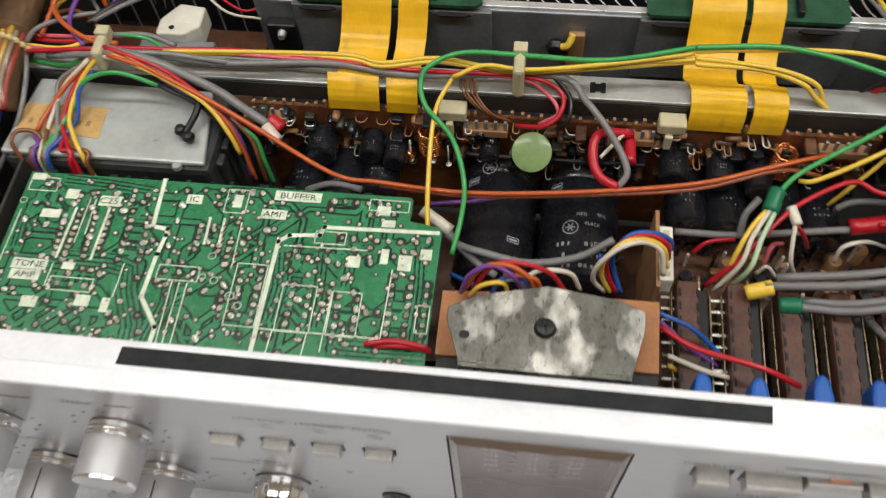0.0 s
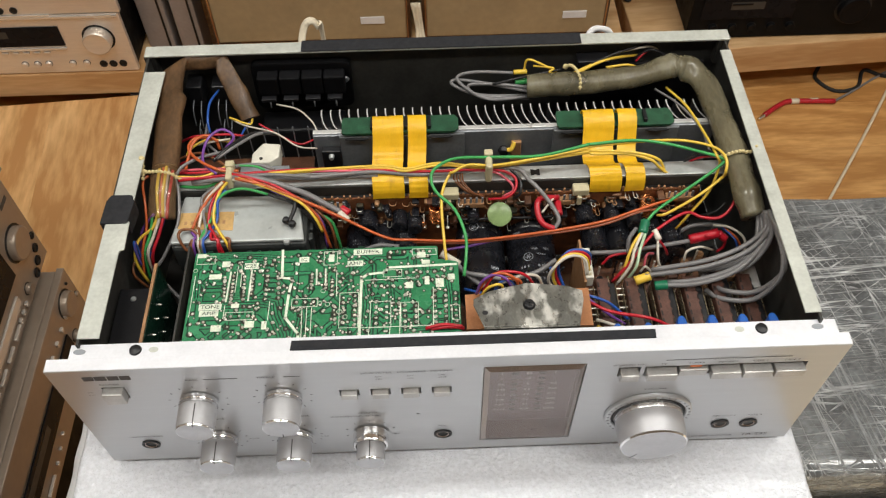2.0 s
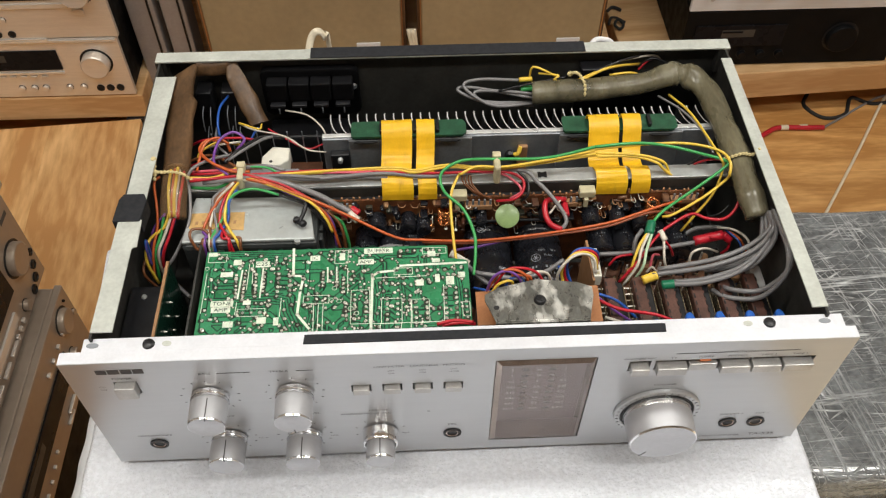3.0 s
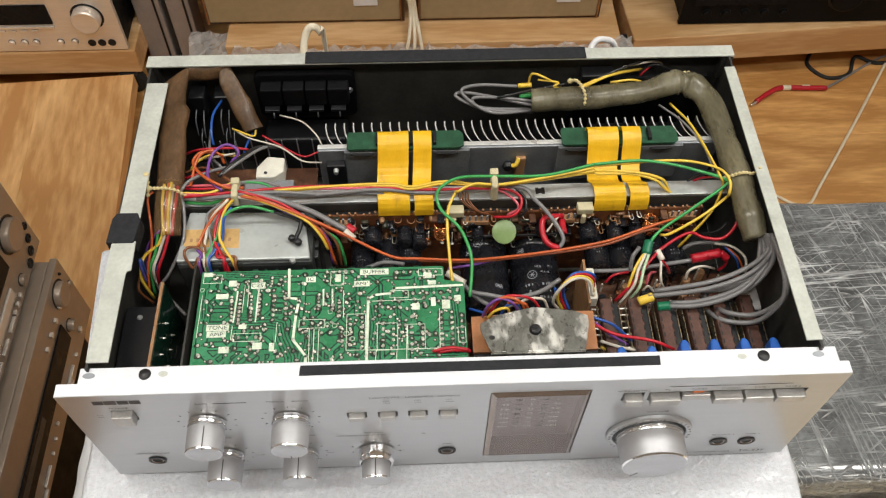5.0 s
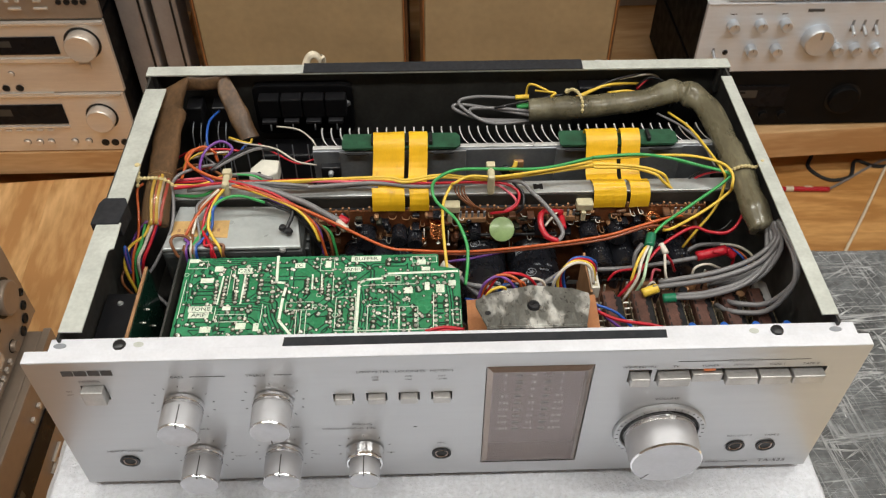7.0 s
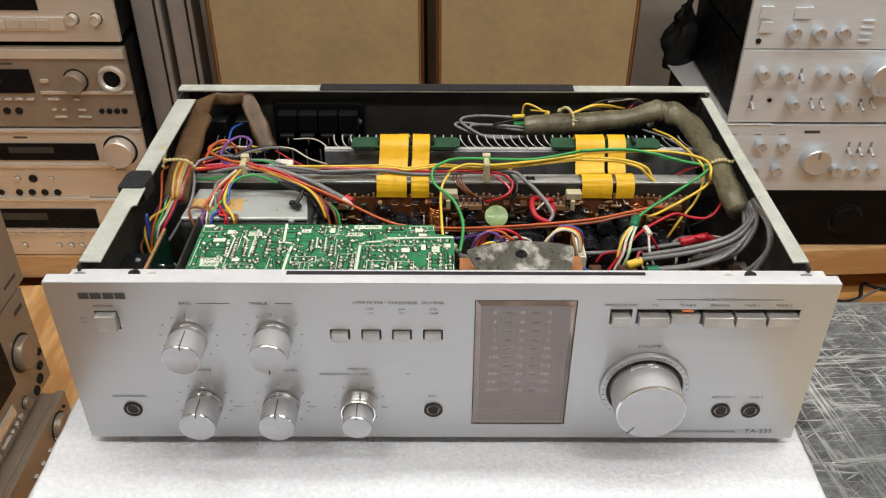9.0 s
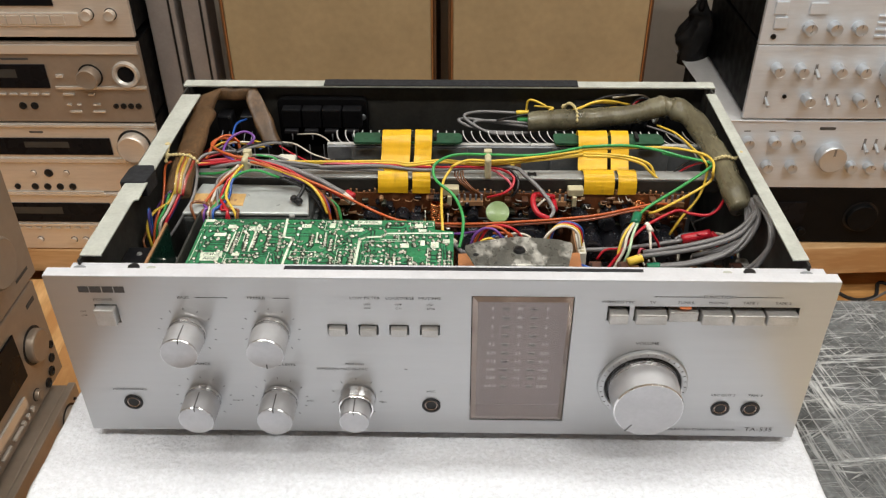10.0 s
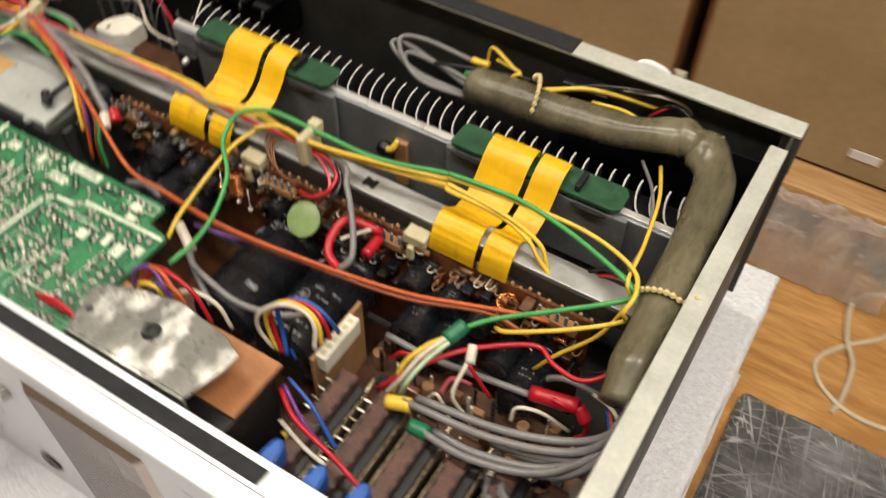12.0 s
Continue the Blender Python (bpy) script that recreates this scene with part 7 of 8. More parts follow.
wire("grey", 0.0014, (-0.132, 0.137, 0.113), (-0.11, 0.14, 0.111), (-0.085, 0.14, 0.108), (-0.084, 0.144, 0.104), (-0.041, 0.143, 0.103))
wire("yellow", 0.0011, (-0.11, 0.142, 0.11), (-0.074, 0.146, 0.108), (-0.037, 0.147, 0.108), (-0.023, 0.144, 0.108), (-0.001, 0.147, 0.109), (0.028, 0.143, 0.109), (0.064, 0.147, 0.111), (0.093, 0.149, 0.113), (0.097, 0.149, 0.114), (0.123, 0.147, 0.113), (0.138, 0.145, 0.109), (0.143, 0.143, 0.103), (0.145, 0.141, 0.096))
wire("yellow", 0.0011, (-0.108, 0.142, 0.109), (-0.074, 0.146, 0.107), (-0.037, 0.146, 0.107), (-0.023, 0.143, 0.107), (-0.001, 0.146, 0.108), (0.028, 0.143, 0.108), (0.064, 0.146, 0.11), (0.093, 0.149, 0.112), (0.097, 0.147, 0.113), (0.119, 0.147, 0.112), (0.134, 0.144, 0.109), (0.14, 0.142, 0.104), (0.151, 0.14, 0.095))
wire("yellow", 0.0011, (0.001, 0.083, 0.088), (0, 0.093, 0.093), (-0.001, 0.115, 0.099), (0, 0.129, 0.103), (0.005, 0.139, 0.107), (0.007, 0.138, 0.11), (0.017, 0.142, 0.112), (0.034, 0.141, 0.112), (0.063, 0.145, 0.113), (0.092, 0.15, 0.115), (0.097, 0.151, 0.116), (0.134, 0.154, 0.116), (0.157, 0.153, 0.116), (0.175, 0.147, 0.115), (0.18, 0.138, 0.114), (0.179, 0.131, 0.11), (0.179, 0.133, 0.102), (0.163, 0.123, 0.097), (0.143, 0.115, 0.09), (0.137, 0.116, 0.087))
wire("green", 0.0012, (0.011, 0.073, 0.088), (0.013, 0.087, 0.09), (0.013, 0.1, 0.095), (0.007, 0.116, 0.1), (-0.004, 0.127, 0.104), (-0.007, 0.136, 0.107), (-0.004, 0.141, 0.111), (0.009, 0.146, 0.114), (0.035, 0.146, 0.114), (0.063, 0.146, 0.114), (0.092, 0.151, 0.117), (0.097, 0.151, 0.118), (0.123, 0.153, 0.118), (0.144, 0.151, 0.116), (0.163, 0.148, 0.112), (0.178, 0.141, 0.112), (0.178, 0.138, 0.109), (0.157, 0.127, 0.1), (0.136, 0.116, 0.092), (0.126, 0.105, 0.09))
wire("orange", 0.0011, (-0.157, 0.109, 0.0968), (-0.153, 0.12, 0.1), (-0.144, 0.131, 0.106), (-0.131, 0.139, 0.113), (-0.115, 0.133, 0.111), (-0.087, 0.122, 0.106), (-0.066, 0.113, 0.101), (-0.037, 0.101, 0.093), (-0.02, 0.102, 0.088), (0.015, 0.1, 0.088), (0.058, 0.104, 0.088), (0.099, 0.111, 0.088), (0.125, 0.12, 0.088), (0.142, 0.126, 0.088), (0.155, 0.132, 0.084))
wire("rust", 0.0011, (-0.02, 0.102, 0.086), (0.015, 0.1, 0.086), (0.058, 0.104, 0.086), (0.099, 0.11, 0.086), (0.13, 0.121, 0.086), (0.148, 0.124, 0.08))
wire("purple", 0.001, (-0.001, 0.099, 0.08), (0.018, 0.102, 0.08), (0.044, 0.105, 0.084), (0.058, 0.105, 0.085))
# loops by the rail
wire("red", 0.0022, (0.075, 0.131, 0.09), (0.062, 0.126, 0.095), (0.06, 0.117, 0.093), (0.063, 0.11, 0.09), (0.07, 0.107, 0.088))
wire("white", 0.0009, (0.073, 0.131, 0.092), (0.067, 0.123, 0.092), (0.063, 0.118, 0.091))
wire("black", 0.0011, (0.043, 0.144, 0.106), (0.05, 0.138, 0.101), (0.05, 0.131, 0.096), (0.046, 0.131, 0.09))
wire("brown", 0.0006, (0.008, 0.145, 0.104), (0.008, 0.14, 0.1), (0.015, 0.135, 0.095), (0.023, 0.135, 0.088))
wire("brown", 0.0006, (0.01, 0.144, 0.104), (0.01, 0.139, 0.1), (0.017, 0.134, 0.095), (0.025, 0.135, 0.088))
wire("brown", 0.0006, (0.012, 0.143, 0.104), (0.012, 0.139, 0.1), (0.019, 0.133, 0.095), (0.026, 0.135, 0.088))
wire("brown", 0.0006, (0.013, 0.142, 0.104), (0.014, 0.138, 0.1), (0.02, 0.133, 0.095), (0.028, 0.135, 0.088))
# feeds at the junction
wire("red", 0.0012, (0.185, 0.138, 0.108), (0.188, 0.126, 0.1), (0.183, 0.115, 0.094), (0.175, 0.11, 0.09), (0.164, 0.111, 0.09), (0.155, 0.115, 0.09), (0.139, 0.108, 0.086), (0.128, 0.098, 0.085), (0.117, 0.086, 0.08), (0.106, 0.08, 0.066))
wire("yellow", 0.0011, (0.126, 0.103, 0.09), (0.119, 0.095, 0.087), (0.114, 0.086, 0.081), (0.112, 0.081, 0.064))
wire("pale", 0.0011, (0.127, 0.101, 0.09), (0.122, 0.09, 0.086), (0.119, 0.081, 0.08), (0.115, 0.081, 0.064))
wire("white", 0.0011, (0.125, 0.101, 0.09), (0.119, 0.091, 0.085), (0.116, 0.083, 0.079), (0.109, 0.079, 0.064))
wire("yellow", 0.001, (0.16, 0.219, 0.1), (0.168, 0.194, 0.106), (0.173, 0.164, 0.11), (0.175, 0.143, 0.113), (0.178, 0.14, 0.106), (0.173, 0.131, 0.092), (0.161, 0.122, 0.08), (0.154, 0.119, 0.068))
wire("grey", 0.0009, (0.152, 0.218, 0.1), (0.164, 0.198, 0.104), (0.172, 0.172, 0.108), (0.173, 0.149, 0.11))
wire("black", 0.0009, (0.153, 0.145, 0.092), (0.159, 0.15, 0.1), (0.17, 0.15, 0.109), (0.178, 0.144, 0.112))
wire("red", 0.0009, (0.154, 0.146, 0.092), (0.163, 0.15, 0.1), (0.171, 0.147, 0.107), (0.177, 0.142, 0.112))
wire("green", 0.0009, (0.149, 0.153, 0.112), (0.163, 0.149, 0.111), (0.177, 0.144, 0.111))
wire("black", 0.0008, (0.184, 0.126, 0.085), (0.178, 0.123, 0.08), (0.17, 0.125, 0.074))
# screened leads out of the sleeve
wire("grey", 0.0018, (0.197, 0.101, 0.106), (0.197, 0.089, 0.106), (0.186, 0.081, 0.094), (0.159, 0.074, 0.088), (0.123, 0.073, 0.082))
wire("grey", 0.0018, (0.196, 0.099, 0.11), (0.197, 0.087, 0.101), (0.18, 0.072, 0.088), (0.155, 0.066, 0.082), (0.132, 0.068, 0.078))
wire("grey", 0.0018, (0.197, 0.103, 0.102), (0.194, 0.084, 0.094), (0.178, 0.078, 0.087), (0.158, 0.076, 0.081))
wire("grey", 0.0018, (0.197, 0.097, 0.112), (0.197, 0.084, 0.114), (0.197, 0.067, 0.116), (0.197, 0.057, 0.104), (0.186, 0.056, 0.086), (0.171, 0.061, 0.08), (0.167, 0.071, 0.072))
wire("grey", 0.0018, (0.196, 0.104, 0.1), (0.191, 0.086, 0.092), (0.176, 0.077, 0.085), (0.158, 0.078, 0.077))
wire("grey", 0.0018, (0.197, 0.095, 0.114), (0.197, 0.083, 0.102), (0.185, 0.074, 0.087), (0.163, 0.071, 0.08), (0.161, 0.079, 0.072))
wire("grey", 0.0017, (0.095, 0.103, 0.066), (0.117, 0.102, 0.068), (0.14, 0.104, 0.07), (0.159, 0.105, 0.073))
wire("grey", 0.0017, (0.156, 0.12, 0.06), (0.165, 0.123, 0.065), (0.178, 0.123, 0.066), (0.188, 0.121, 0.066))
wire("white", 0.001, (0.179, 0.121, 0.068), (0.189, 0.117, 0.07), (0.196, 0.108, 0.07), (0.197, 0.101, 0.062))
wire("orange", 0.0008, (0.186, 0.121, 0.066), (0.192, 0.11, 0.068), (0.197, 0.106, 0.06))
wire("blue", 0.0008, (0.185, 0.121, 0.066), (0.191, 0.11, 0.067), (0.195, 0.106, 0.058))
wire("grey", 0.0017, (0.119, 0.101, 0.068), (0.12, 0.107, 0.075), (0.125, 0.113, 0.078))
wire("red", 0.001, (0.136, 0.098, 0.084), (0.141, 0.098, 0.076), (0.145, 0.1, 0.066))
wire("white", 0.001, (0.135, 0.098, 0.084), (0.135, 0.088, 0.076), (0.14, 0.089, 0.064))
wire("red", 0.001, (0.117, 0.099, 0.07), (0.107, 0.097, 0.07), (0.102, 0.095, 0.064))
wire("red", 0.0011, (0.168, 0.105, 0.078), (0.181, 0.106, 0.074), (0.183, 0.105, 0.066), (0.18, 0.105, 0.06))
wire("white", 0.001, (0.156, 0.097, 0.062), (0.157, 0.099, 0.07), (0.166, 0.102, 0.07), (0.177, 0.105, 0.062))
wire("pink", 0.001, (0.128, 0.091, 0.066), (0.13, 0.096, 0.072), (0.136, 0.101, 0.066))
wire("white", 0.0009, (0.125, 0.087, 0.066), (0.128, 0.088, 0.07), (0.133, 0.087, 0.064))
wire("grey", 0.0018, (0.197, 0.103, 0.104), (0.196, 0.091, 0.103), (0.184, 0.085, 0.093), (0.16, 0.078, 0.089), (0.127, 0.0762, 0.0832))
wire("grey", 0.0018, (0.196, 0.098, 0.108), (0.196, 0.088, 0.099), (0.181, 0.0755, 0.0865), (0.156, 0.0698, 0.0805), (0.137, 0.0712, 0.0768))
wire("grey", 0.0018, (0.197, 0.094, 0.113), (0.197, 0.08, 0.113), (0.1965, 0.0635, 0.112), (0.195, 0.0545, 0.101), (0.185, 0.0525, 0.083), (0.168, 0.0575, 0.077), (0.162, 0.068, 0.071))
# rainbow leads by the shield
wire("white", 0.0011, (0.067, 0.068, 0.078), (0.062, 0.067, 0.088), (0.063, 0.068, 0.098), (0.07, 0.072, 0.104), (0.078, 0.075, 0.103), (0.084, 0.074, 0.099), (0.086, 0.07, 0.09))
wire("yellow", 0.0011, (0.069, 0.068, 0.078), (0.065, 0.069, 0.088), (0.065, 0.07, 0.098), (0.071, 0.074, 0.104), (0.079, 0.076, 0.103), (0.085, 0.075, 0.099), (0.087, 0.073, 0.09))
wire("red", 0.0011, (0.071, 0.068, 0.078), (0.067, 0.07, 0.088), (0.066, 0.071, 0.098), (0.072, 0.075, 0.104), (0.08, 0.078, 0.103), (0.086, 0.077, 0.099), (0.088, 0.077, 0.09))
wire("blue", 0.0011, (0.073, 0.068, 0.078), (0.069, 0.072, 0.088), (0.068, 0.073, 0.098), (0.073, 0.077, 0.104), (0.081, 0.079, 0.103), (0.087, 0.079, 0.099), (0.089, 0.081, 0.09))
wire("blue", 0.001, (0.073, 0.072, 0.07), (0.066, 0.075, 0.08), (0.064, 0.076, 0.09))
wire("black", 0.001, (0.071, 0.072, 0.07), (0.069, 0.075, 0.08), (0.072, 0.076, 0.09))
wire("purple", 0.001, (0.017, 0.052, 0.1), (0.02, 0.053, 0.111), (0.027, 0.055, 0.115), (0.034, 0.053, 0.113), (0.038, 0.052, 0.104))
wire("orange", 0.001, (0.018, 0.053, 0.1), (0.024, 0.055, 0.113), (0.032, 0.055, 0.116), (0.039, 0.053, 0.113), (0.042, 0.052, 0.104))
wire("red", 0.001, (0.021, 0.053, 0.102), (0.028, 0.056, 0.114), (0.037, 0.056, 0.116), (0.046, 0.056, 0.111), (0.052, 0.055, 0.1))
wire("white", 0.001, (0.038, 0.056, 0.107), (0.044, 0.058, 0.109), (0.053, 0.059, 0.106), (0.057, 0.059, 0.095))
wire("blue", 0.001, (0.027, 0.051, 0.1), (0.03, 0.053, 0.109), (0.036, 0.054, 0.11), (0.041, 0.054, 0.1))
wire("yellow", 0.001, (0.02, 0.051, 0.1), (0.024, 0.051, 0.108), (0.031, 0.052, 0.109), (0.033, 0.052, 0.1))
wire("grey", 0.001, (0.028, 0.053, 0.104), (0.033, 0.053, 0.11), (0.037, 0.053, 0.108), (0.039, 0.053, 0.1))
wire("orange", 0.001, (0.031, 0.054, 0.112), (0.041, 0.053, 0.112), (0.044, 0.053, 0.102))
wire("grey", 0.0018, (0.008, 0.0865, 0.082), (0.012, 0.083, 0.078), (0.023, 0.080, 0.078), (0.039, 0.079, 0.075), (0.057, 0.083, 0.075), (0.070, 0.090, 0.078))
wire("grey", 0.0018, (0.008, 0.085, 0.082), (0.017, 0.08, 0.074), (0.027, 0.075, 0.07))
wire("grey", 0.0016, (-0.053, 0.108, 0.07), (-0.042, 0.109, 0.074), (-0.029, 0.106, 0.076))
wire("blue", 0.001, (0.011, 0.069, 0.08), (0.016, 0.066, 0.082), (0.021, 0.063, 0.084))
wire("blue", 0.001, (0.085, 0.056, 0.088), (0.097, 0.053, 0.084), (0.108, 0.049, 0.074), (0.116, 0.048, 0.064))
wire("red", 0.0012, (0.085, 0.051, 0.088), (0.097, 0.044, 0.088), (0.118, 0.039, 0.088), (0.132, 0.036, 0.082))
wire("white", 0.0011, (0.089, 0.044, 0.08), (0.103, 0.041, 0.076), (0.118, 0.041, 0.07))
wire("yellow", 0.0011, (0.09, 0.043, 0.074), (0.098, 0.041, 0.07))
wire("purple", 0.001, (0.085, 0.053, 0.088), (0.096, 0.048, 0.08), (0.108, 0.046, 0.07))
wire("red", 0.0012, (-0.013, 0.031, 0.098), (-0.003, 0.032, 0.1), (0.008, 0.031, 0.099))
wire("red", 0.0012, (-0.01, 0.031, 0.097), (-0, 0.031, 0.099), (0.009, 0.031, 0.097))
# leads by the first side plate
wire("orange", 0.001, (-0.187, 0.145, 0.108), (-0.19, 0.14, 0.107), (-0.187, 0.124, 0.102), (-0.187, 0.114, 0.094), (-0.19, 0.102, 0.085), (-0.192, 0.095, 0.07))
for hue, dx, dz in (("yellow", -0.0035, 0.001), ("orange", -0.0005, 0.002), ("white", 0.002, 0.001), ("red", 0.0045, -0.0005), ("yellow", 0.0015, 0.0032)):
    wire(hue, 0.0012, (-0.1772 + dx, 0.156, 0.1075 + dz), (-0.1766 + dx, 0.138, 0.107 + dz), (-0.1766 + dx * 0.8, 0.128, 0.1042 + dz), (-0.1768 + dx * 0.6, 0.118, 0.0975 + dz * 0.5))
wire("yellow", 0.0012, (-0.179, 0.122, 0.1), (-0.183, 0.114, 0.094), (-0.192, 0.107, 0.09), (-0.193, 0.095, 0.085), (-0.191, 0.094, 0.062))
wire("green", 0.0011, (-0.183, 0.119, 0.098), (-0.185, 0.11, 0.091), (-0.189, 0.102, 0.083), (-0.191, 0.097, 0.06))
wire("white", 0.0012, (-0.177, 0.121, 0.1), (-0.183, 0.11, 0.09), (-0.187, 0.101, 0.083), (-0.189, 0.101, 0.06))
wire("red", 0.0012, (-0.175, 0.121, 0.1), (-0.179, 0.11, 0.092), (-0.184, 0.101, 0.083), (-0.189, 0.102, 0.06))
wire("grey", 0.0012, (-0.17, 0.146, 0.107), (-0.167, 0.131, 0.102), (-0.167, 0.114, 0.096), (-0.177, 0.1, 0.082), (-0.185, 0.095, 0.072), (-0.176, 0.086, 0.07), (-0.166, 0.075, 0.072))
wire("blue", 0.001, (-0.174, 0.122, 0.1), (-0.182, 0.111, 0.086), (-0.191, 0.101, 0.076), (-0.191, 0.1008, 0.0968), (-0.191, 0.0968, 0.094), (-0.191, 0.0952, 0.08))
wire("purple", 0.001, (-0.182, 0.121, 0.099), (-0.191, 0.114, 0.09), (-0.192, 0.102, 0.08), (-0.191, 0.1008, 0.0968), (-0.191, 0.0968, 0.094), (-0.191, 0.0952, 0.08))
wire("brown", 0.001, (-0.196, 0.1, 0.08), (-0.196, 0.091, 0.076), (-0.191, 0.091, 0.06))
# fan over the transformer
wire("red", 0.0011, (-0.132, 0.138, 0.112), (-0.144, 0.129, 0.104), (-0.147, 0.114, 0.0985), (-0.1435, 0.106, 0.0975), (-0.14, 0.0995, 0.096), (-0.1375, 0.0955, 0.086), (-0.137, 0.095, 0.078))
wire("brown", 0.0011, (-0.137, 0.138, 0.111), (-0.15, 0.129, 0.103), (-0.154, 0.117, 0.097), (-0.151, 0.1008, 0.0968), (-0.151, 0.0968, 0.094), (-0.151, 0.0952, 0.08))
wire("yellow", 0.0011, (-0.133, 0.136, 0.113), (-0.141, 0.129, 0.106), (-0.1435, 0.115, 0.101), (-0.14, 0.1065, 0.0985), (-0.1355, 0.1, 0.0965), (-0.1325, 0.0955, 0.086), (-0.132, 0.095, 0.078))
wire("green", 0.0011, (-0.11, 0.129, 0.105), (-0.126, 0.13, 0.11), (-0.139, 0.127, 0.107), (-0.143, 0.119, 0.101), (-0.149, 0.108, 0.0968), (-0.151, 0.1008, 0.0968), (-0.151, 0.0968, 0.094), (-0.151, 0.0952, 0.08))
wire("blue", 0.0011, (-0.136, 0.131, 0.108), (-0.141, 0.124, 0.105), (-0.142, 0.115, 0.098), (-0.147, 0.104, 0.0968), (-0.149, 0.1008, 0.0968), (-0.149, 0.0968, 0.094), (-0.149, 0.0952, 0.08))
wire("white", 0.0011, (-0.138, 0.135, 0.111), (-0.149, 0.127, 0.103), (-0.153, 0.112, 0.0968), (-0.152, 0.1008, 0.0968), (-0.152, 0.0968, 0.094), (-0.152, 0.0952, 0.08))
wire("brown", 0.0011, (-0.153, 0.105, 0.0968), (-0.157, 0.108, 0.098), (-0.163, 0.107, 0.099), (-0.164, 0.102, 0.098), (-0.16, 0.098, 0.09), (-0.156, 0.1008, 0.0968), (-0.156, 0.0968, 0.094), (-0.156, 0.0952, 0.08))
wire("red", 0.0011, (-0.145, 0.106, 0.0968), (-0.144, 0.101, 0.0968), (-0.14, 0.1008, 0.0968), (-0.14, 0.0968, 0.094), (-0.14, 0.0952, 0.08))
wire("purple", 0.0011, (-0.157, 0.107, 0.0968), (-0.154, 0.103, 0.0968), (-0.155, 0.1008, 0.0968), (-0.155, 0.0968, 0.094), (-0.155, 0.0952, 0.08))
wire("green", 0.0011, (-0.148, 0.109, 0.0968), (-0.15, 0.103, 0.0968), (-0.151, 0.1008, 0.0968), (-0.151, 0.0968, 0.094), (-0.151, 0.0952, 0.08))
wire("grey", 0.0011, (-0.136, 0.137, 0.11), (-0.151, 0.13, 0.104), (-0.151, 0.121, 0.1), (-0.148, 0.107, 0.0968), (-0.15, 0.1008, 0.0968), (-0.15, 0.0968, 0.094), (-0.15, 0.0952, 0.08))
wire("brown", 0.0011, (-0.143, 0.106, 0.0968), (-0.138, 0.102, 0.0968), (-0.133, 0.1008, 0.0968), (-0.133, 0.0968, 0.094), (-0.133, 0.0952, 0.08))
wire("red", 0.0011, (-0.132, 0.139, 0.114), (-0.109, 0.133, 0.111), (-0.089, 0.123, 0.106), (-0.073, 0.116, 0.102), (-0.066, 0.113, 0.099))
wire("orange", 0.0011, (-0.13, 0.136, 0.113), (-0.112, 0.132, 0.11), (-0.092, 0.124, 0.105), (-0.079, 0.116, 0.097), (-0.073, 0.108, 0.075))
wire("yellow", 0.0011, (-0.132, 0.138, 0.113), (-0.108, 0.13, 0.109), (-0.09, 0.122, 0.105), (-0.081, 0.115, 0.098), (-0.077, 0.111, 0.088))
wire("white", 0.0011, (-0.132, 0.136, 0.112), (-0.115, 0.134, 0.11), (-0.103, 0.13, 0.108))
wire("black", 0.0011, (-0.113, 0.13, 0.106), (-0.094, 0.125, 0.1), (-0.08, 0.117, 0.09), (-0.075, 0.11, 0.07))
wire("purple", 0.0011, (-0.108, 0.13, 0.108), (-0.088, 0.122, 0.103), (-0.077, 0.115, 0.094), (-0.075, 0.109, 0.074))
wire("black", 0.0011, (-0.11, 0.129, 0.105), (-0.091, 0.123, 0.099), (-0.079, 0.114, 0.085), (-0.073, 0.11, 0.07))
wire("black", 0.0011, (-0.107, 0.129, 0.105), (-0.088, 0.123, 0.1), (-0.077, 0.115, 0.086), (-0.071, 0.11, 0.07))
wire("green", 0.0011, (-0.08, 0.12, 0.096), (-0.071, 0.116, 0.092), (-0.068, 0.111, 0.084), (-0.067, 0.11, 0.07))
wire("brown", 0.0011, (-0.081, 0.121, 0.098), (-0.073, 0.116, 0.092), (-0.07, 0.111, 0.084), (-0.07, 0.11, 0.07))
wire("grey", 0.0022, (-0.132, 0.14, 0.112), (-0.11, 0.135, 0.111), (-0.087, 0.128, 0.106), (-0.074, 0.122, 0.102), (-0.065, 0.118, 0.099))
# tangle by the selector
wire("red", 0.001, (-0.179, 0.19, 0.09), (-0.165, 0.187, 0.099), (-0.144, 0.187, 0.1), (-0.133, 0.189, 0.096))
wire("orange", 0.0012, (-0.129, 0.144, 0.111), (-0.14, 0.144, 0.112), (-0.155, 0.153, 0.112), (-0.164, 0.166, 0.11), (-0.16, 0.175, 0.11), (-0.149, 0.175, 0.108), (-0.146, 0.172, 0.102))
wire("purple", 0.0011, (-0.143, 0.143, 0.11), (-0.153, 0.154, 0.11), (-0.152, 0.171, 0.112), (-0.143, 0.178, 0.114), (-0.135, 0.173, 0.112), (-0.141, 0.169, 0.106))
wire("black", 0.0014, (-0.147, 0.156, 0.108), (-0.139, 0.167, 0.108), (-0.126, 0.185, 0.102), (-0.112, 0.19, 0.096))
wire("grey", 0.0012, (-0.145, 0.158, 0.108), (-0.136, 0.168, 0.107), (-0.125, 0.182, 0.103), (-0.118, 0.19, 0.098))
wire("blue", 0.001, (-0.156, 0.236, 0.095), (-0.159, 0.218, 0.1), (-0.159, 0.203, 0.098), (-0.158, 0.197, 0.092))
wire("white", 0.0007, (-0.116, 0.23, 0.085), (-0.099, 0.217, 0.092), (-0.088, 0.202, 0.095), (-0.084, 0.195, 0.092))
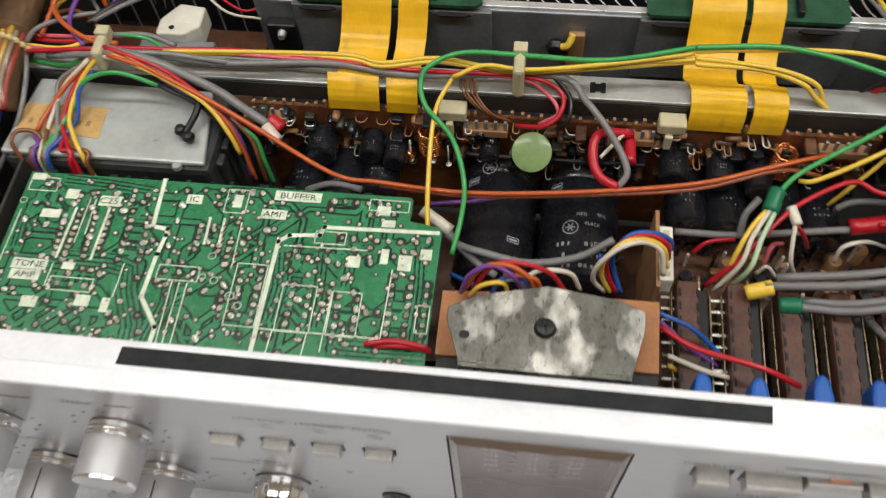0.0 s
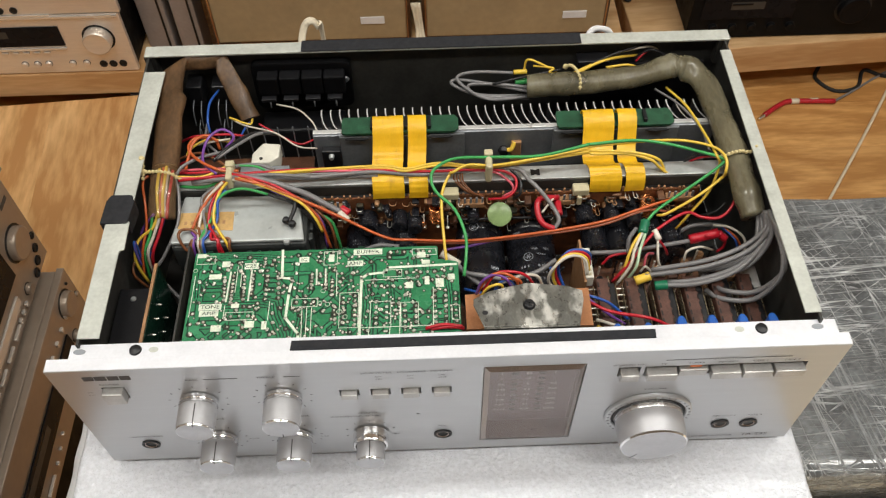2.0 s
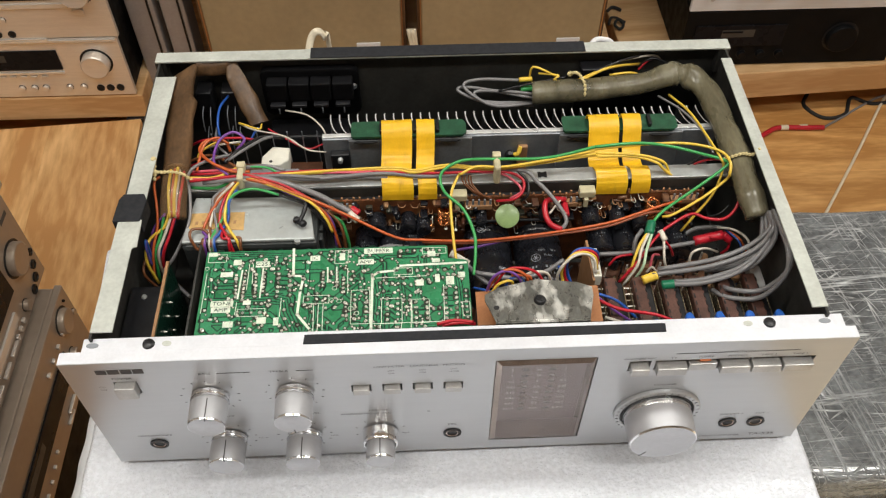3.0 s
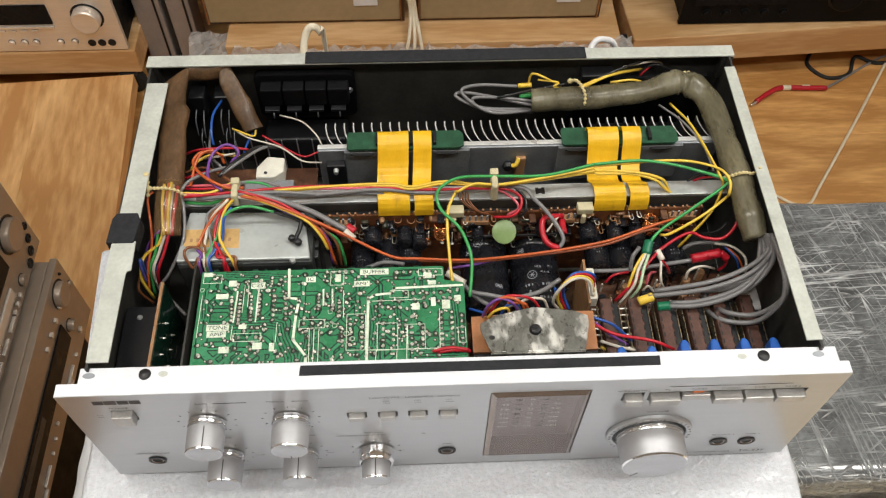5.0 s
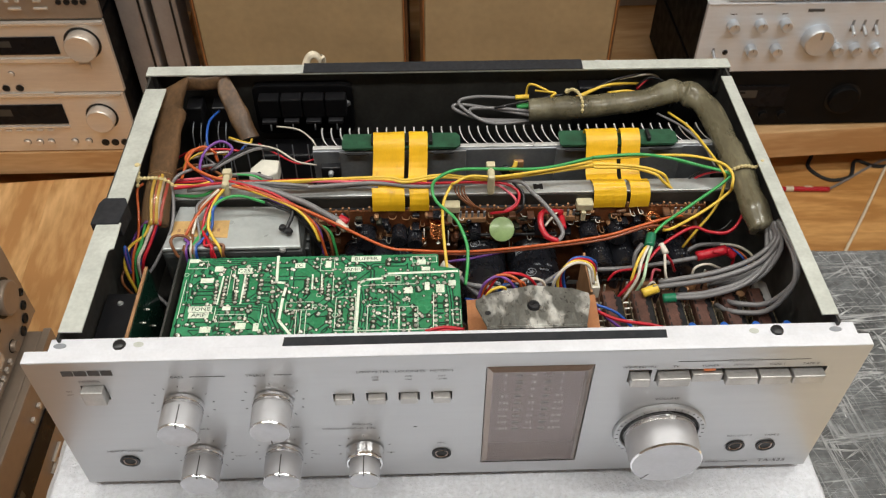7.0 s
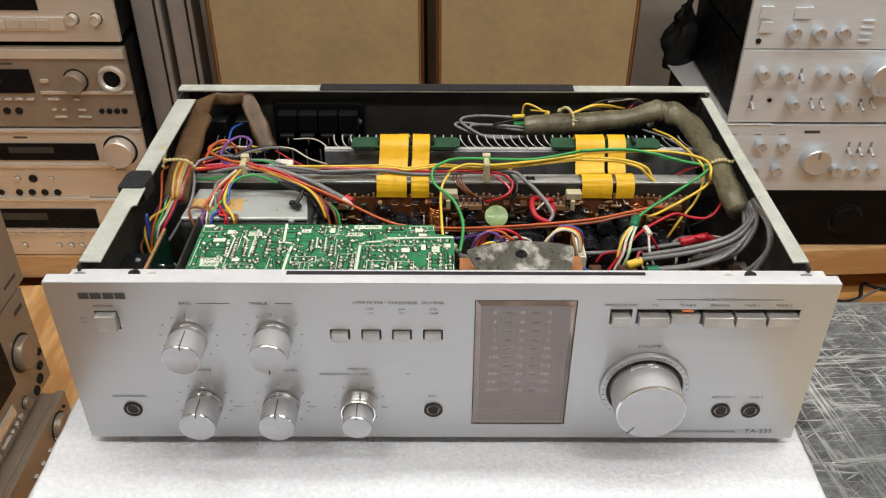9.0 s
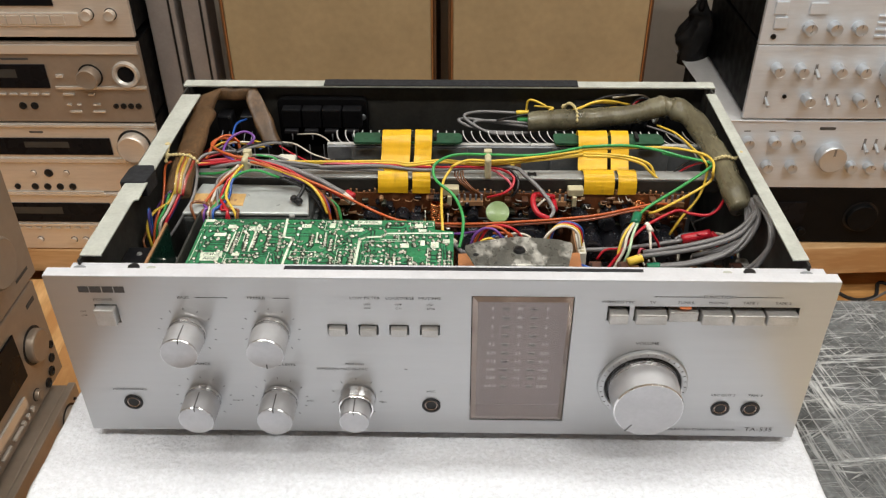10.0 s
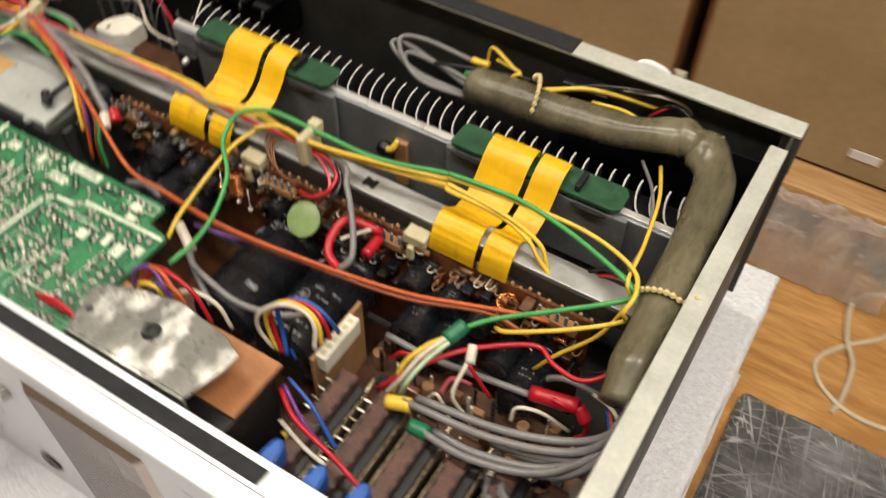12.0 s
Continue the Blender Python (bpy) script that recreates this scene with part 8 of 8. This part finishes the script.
wire("white", 0.0007, (-0.15, 0.223, 0.08), (-0.135, 0.203, 0.092), (-0.111, 0.187, 0.1), (-0.096, 0.177, 0.097), (-0.084, 0.181, 0.09))
wire("yellow", 0.0011, (-0.169, 0.144, 0.107), (-0.151, 0.143, 0.108), (-0.136, 0.15, 0.11))
wire("red", 0.0008, (-0.127, 0.211, 0.085), (-0.115, 0.206, 0.08), (-0.099, 0.197, 0.078), (-0.088, 0.199, 0.08))
wire("grey", 0.0012, (-0.17, 0.145, 0.107), (-0.165, 0.151, 0.11), (-0.154, 0.16, 0.108), (-0.144, 0.167, 0.104))
wire("red", 0.0011, (-0.172, 0.161, 0.1), (-0.158, 0.163, 0.104), (-0.148, 0.168, 0.1))
wire("brown", 0.0011, (-0.173, 0.166, 0.1), (-0.16, 0.168, 0.103), (-0.15, 0.163, 0.104), (-0.134, 0.147, 0.109))
wire("yellow", 0.0009, (-0.168, 0.167, 0.1), (-0.164, 0.169, 0.106), (-0.153, 0.175, 0.108), (-0.138, 0.178, 0.102), (-0.132, 0.185, 0.098))
wire("white", 0.0009, (-0.164, 0.178, 0.1), (-0.15, 0.173, 0.108), (-0.139, 0.177, 0.106))
wire("grey", 0.0013, (-0.134, 0.147, 0.112), (-0.119, 0.15, 0.11), (-0.107, 0.147, 0.108))
wire("green", 0.0009, (-0.132, 0.148, 0.112), (-0.118, 0.148, 0.11), (-0.11, 0.145, 0.106))
wire("grey", 0.001, (-0.162, 0.207, 0.09), (-0.157, 0.182, 0.1), (-0.147, 0.167, 0.104))
wire("blue", 0.0009, (-0.135, 0.218, 0.08), (-0.135, 0.202, 0.09), (-0.136, 0.187, 0.095))
wire("yellow", 0.0009, (-0.132, 0.216, 0.085), (-0.133, 0.208, 0.088), (-0.148, 0.217, 0.086))
wire("orange", 0.0011, (-0.164, 0.149, 0.108), (-0.161, 0.168, 0.112), (-0.153, 0.174, 0.113), (-0.146, 0.173, 0.108))
wire("pink", 0.001, (-0.171, 0.152, 0.104), (-0.151, 0.149, 0.108), (-0.137, 0.147, 0.11))
wire("red", 0.001, (-0.171, 0.151, 0.103), (-0.156, 0.147, 0.107), (-0.135, 0.146, 0.11))
wire("green", 0.0012, (-0.169, 0.142, 0.1), (-0.149, 0.138, 0.104), (-0.135, 0.142, 0.112))
# spare leads at the rear
wire("yellow", 0.001, (0.062, 0.241, 0.1), (0.064, 0.241, 0.11), (0.074, 0.238, 0.108), (0.085, 0.238, 0.1))
wire("grey", 0.0014, (0.054, 0.239, 0.1), (0.027, 0.241, 0.1), (0.014, 0.238, 0.098), (0.023, 0.228, 0.094), (0.038, 0.223, 0.09), (0.065, 0.225, 0.09))
wire("grey", 0.0014, (0.064, 0.225, 0.095), (0.036, 0.234, 0.095), (0.014, 0.239, 0.095), (0.011, 0.235, 0.094), (0.03, 0.228, 0.09), (0.065, 0.227, 0.089))
wire("grey", 0.0014, (0.064, 0.227, 0.097), (0.042, 0.231, 0.097), (0.022, 0.232, 0.096), (0.03, 0.226, 0.091), (0.065, 0.225, 0.088))
wire("black", 0.001, (0.039, 0.23, 0.098), (0.064, 0.233, 0.102), (0.09, 0.237, 0.104))
wire("yellow", 0.0009, (0.068, 0.239, 0.106), (0.082, 0.236, 0.106), (0.079, 0.234, 0.104), (0.086, 0.236, 0.1))
wire("yellow", 0.0012, (0.095, 0.23, 0.106), (0.115, 0.237, 0.11), (0.133, 0.248, 0.104))
wire("yellow", 0.0012, (0.096, 0.229, 0.106), (0.118, 0.236, 0.112), (0.146, 0.254, 0.1))
wire("yellow", 0.001, (0.119, 0.235, 0.106), (0.135, 0.237, 0.106), (0.147, 0.241, 0.098))
wire("black", 0.0009, (0.101, 0.233, 0.106), (0.121, 0.238, 0.114), (0.148, 0.252, 0.11), (0.159, 0.254, 0.104), (0.165, 0.253, 0.098))
wire("white", 0.0009, (0.129, 0.246, 0.11), (0.152, 0.251, 0.11), (0.164, 0.256, 0.1))
wire("red", 0.0009, (0.143, 0.247, 0.1), (0.15, 0.25, 0.106), (0.155, 0.252, 0.106))
wire("black", 0.0012, (0.143, 0.25, 0.1), (0.153, 0.25, 0.108), (0.168, 0.25, 0.1), (0.177, 0.252, 0.09))
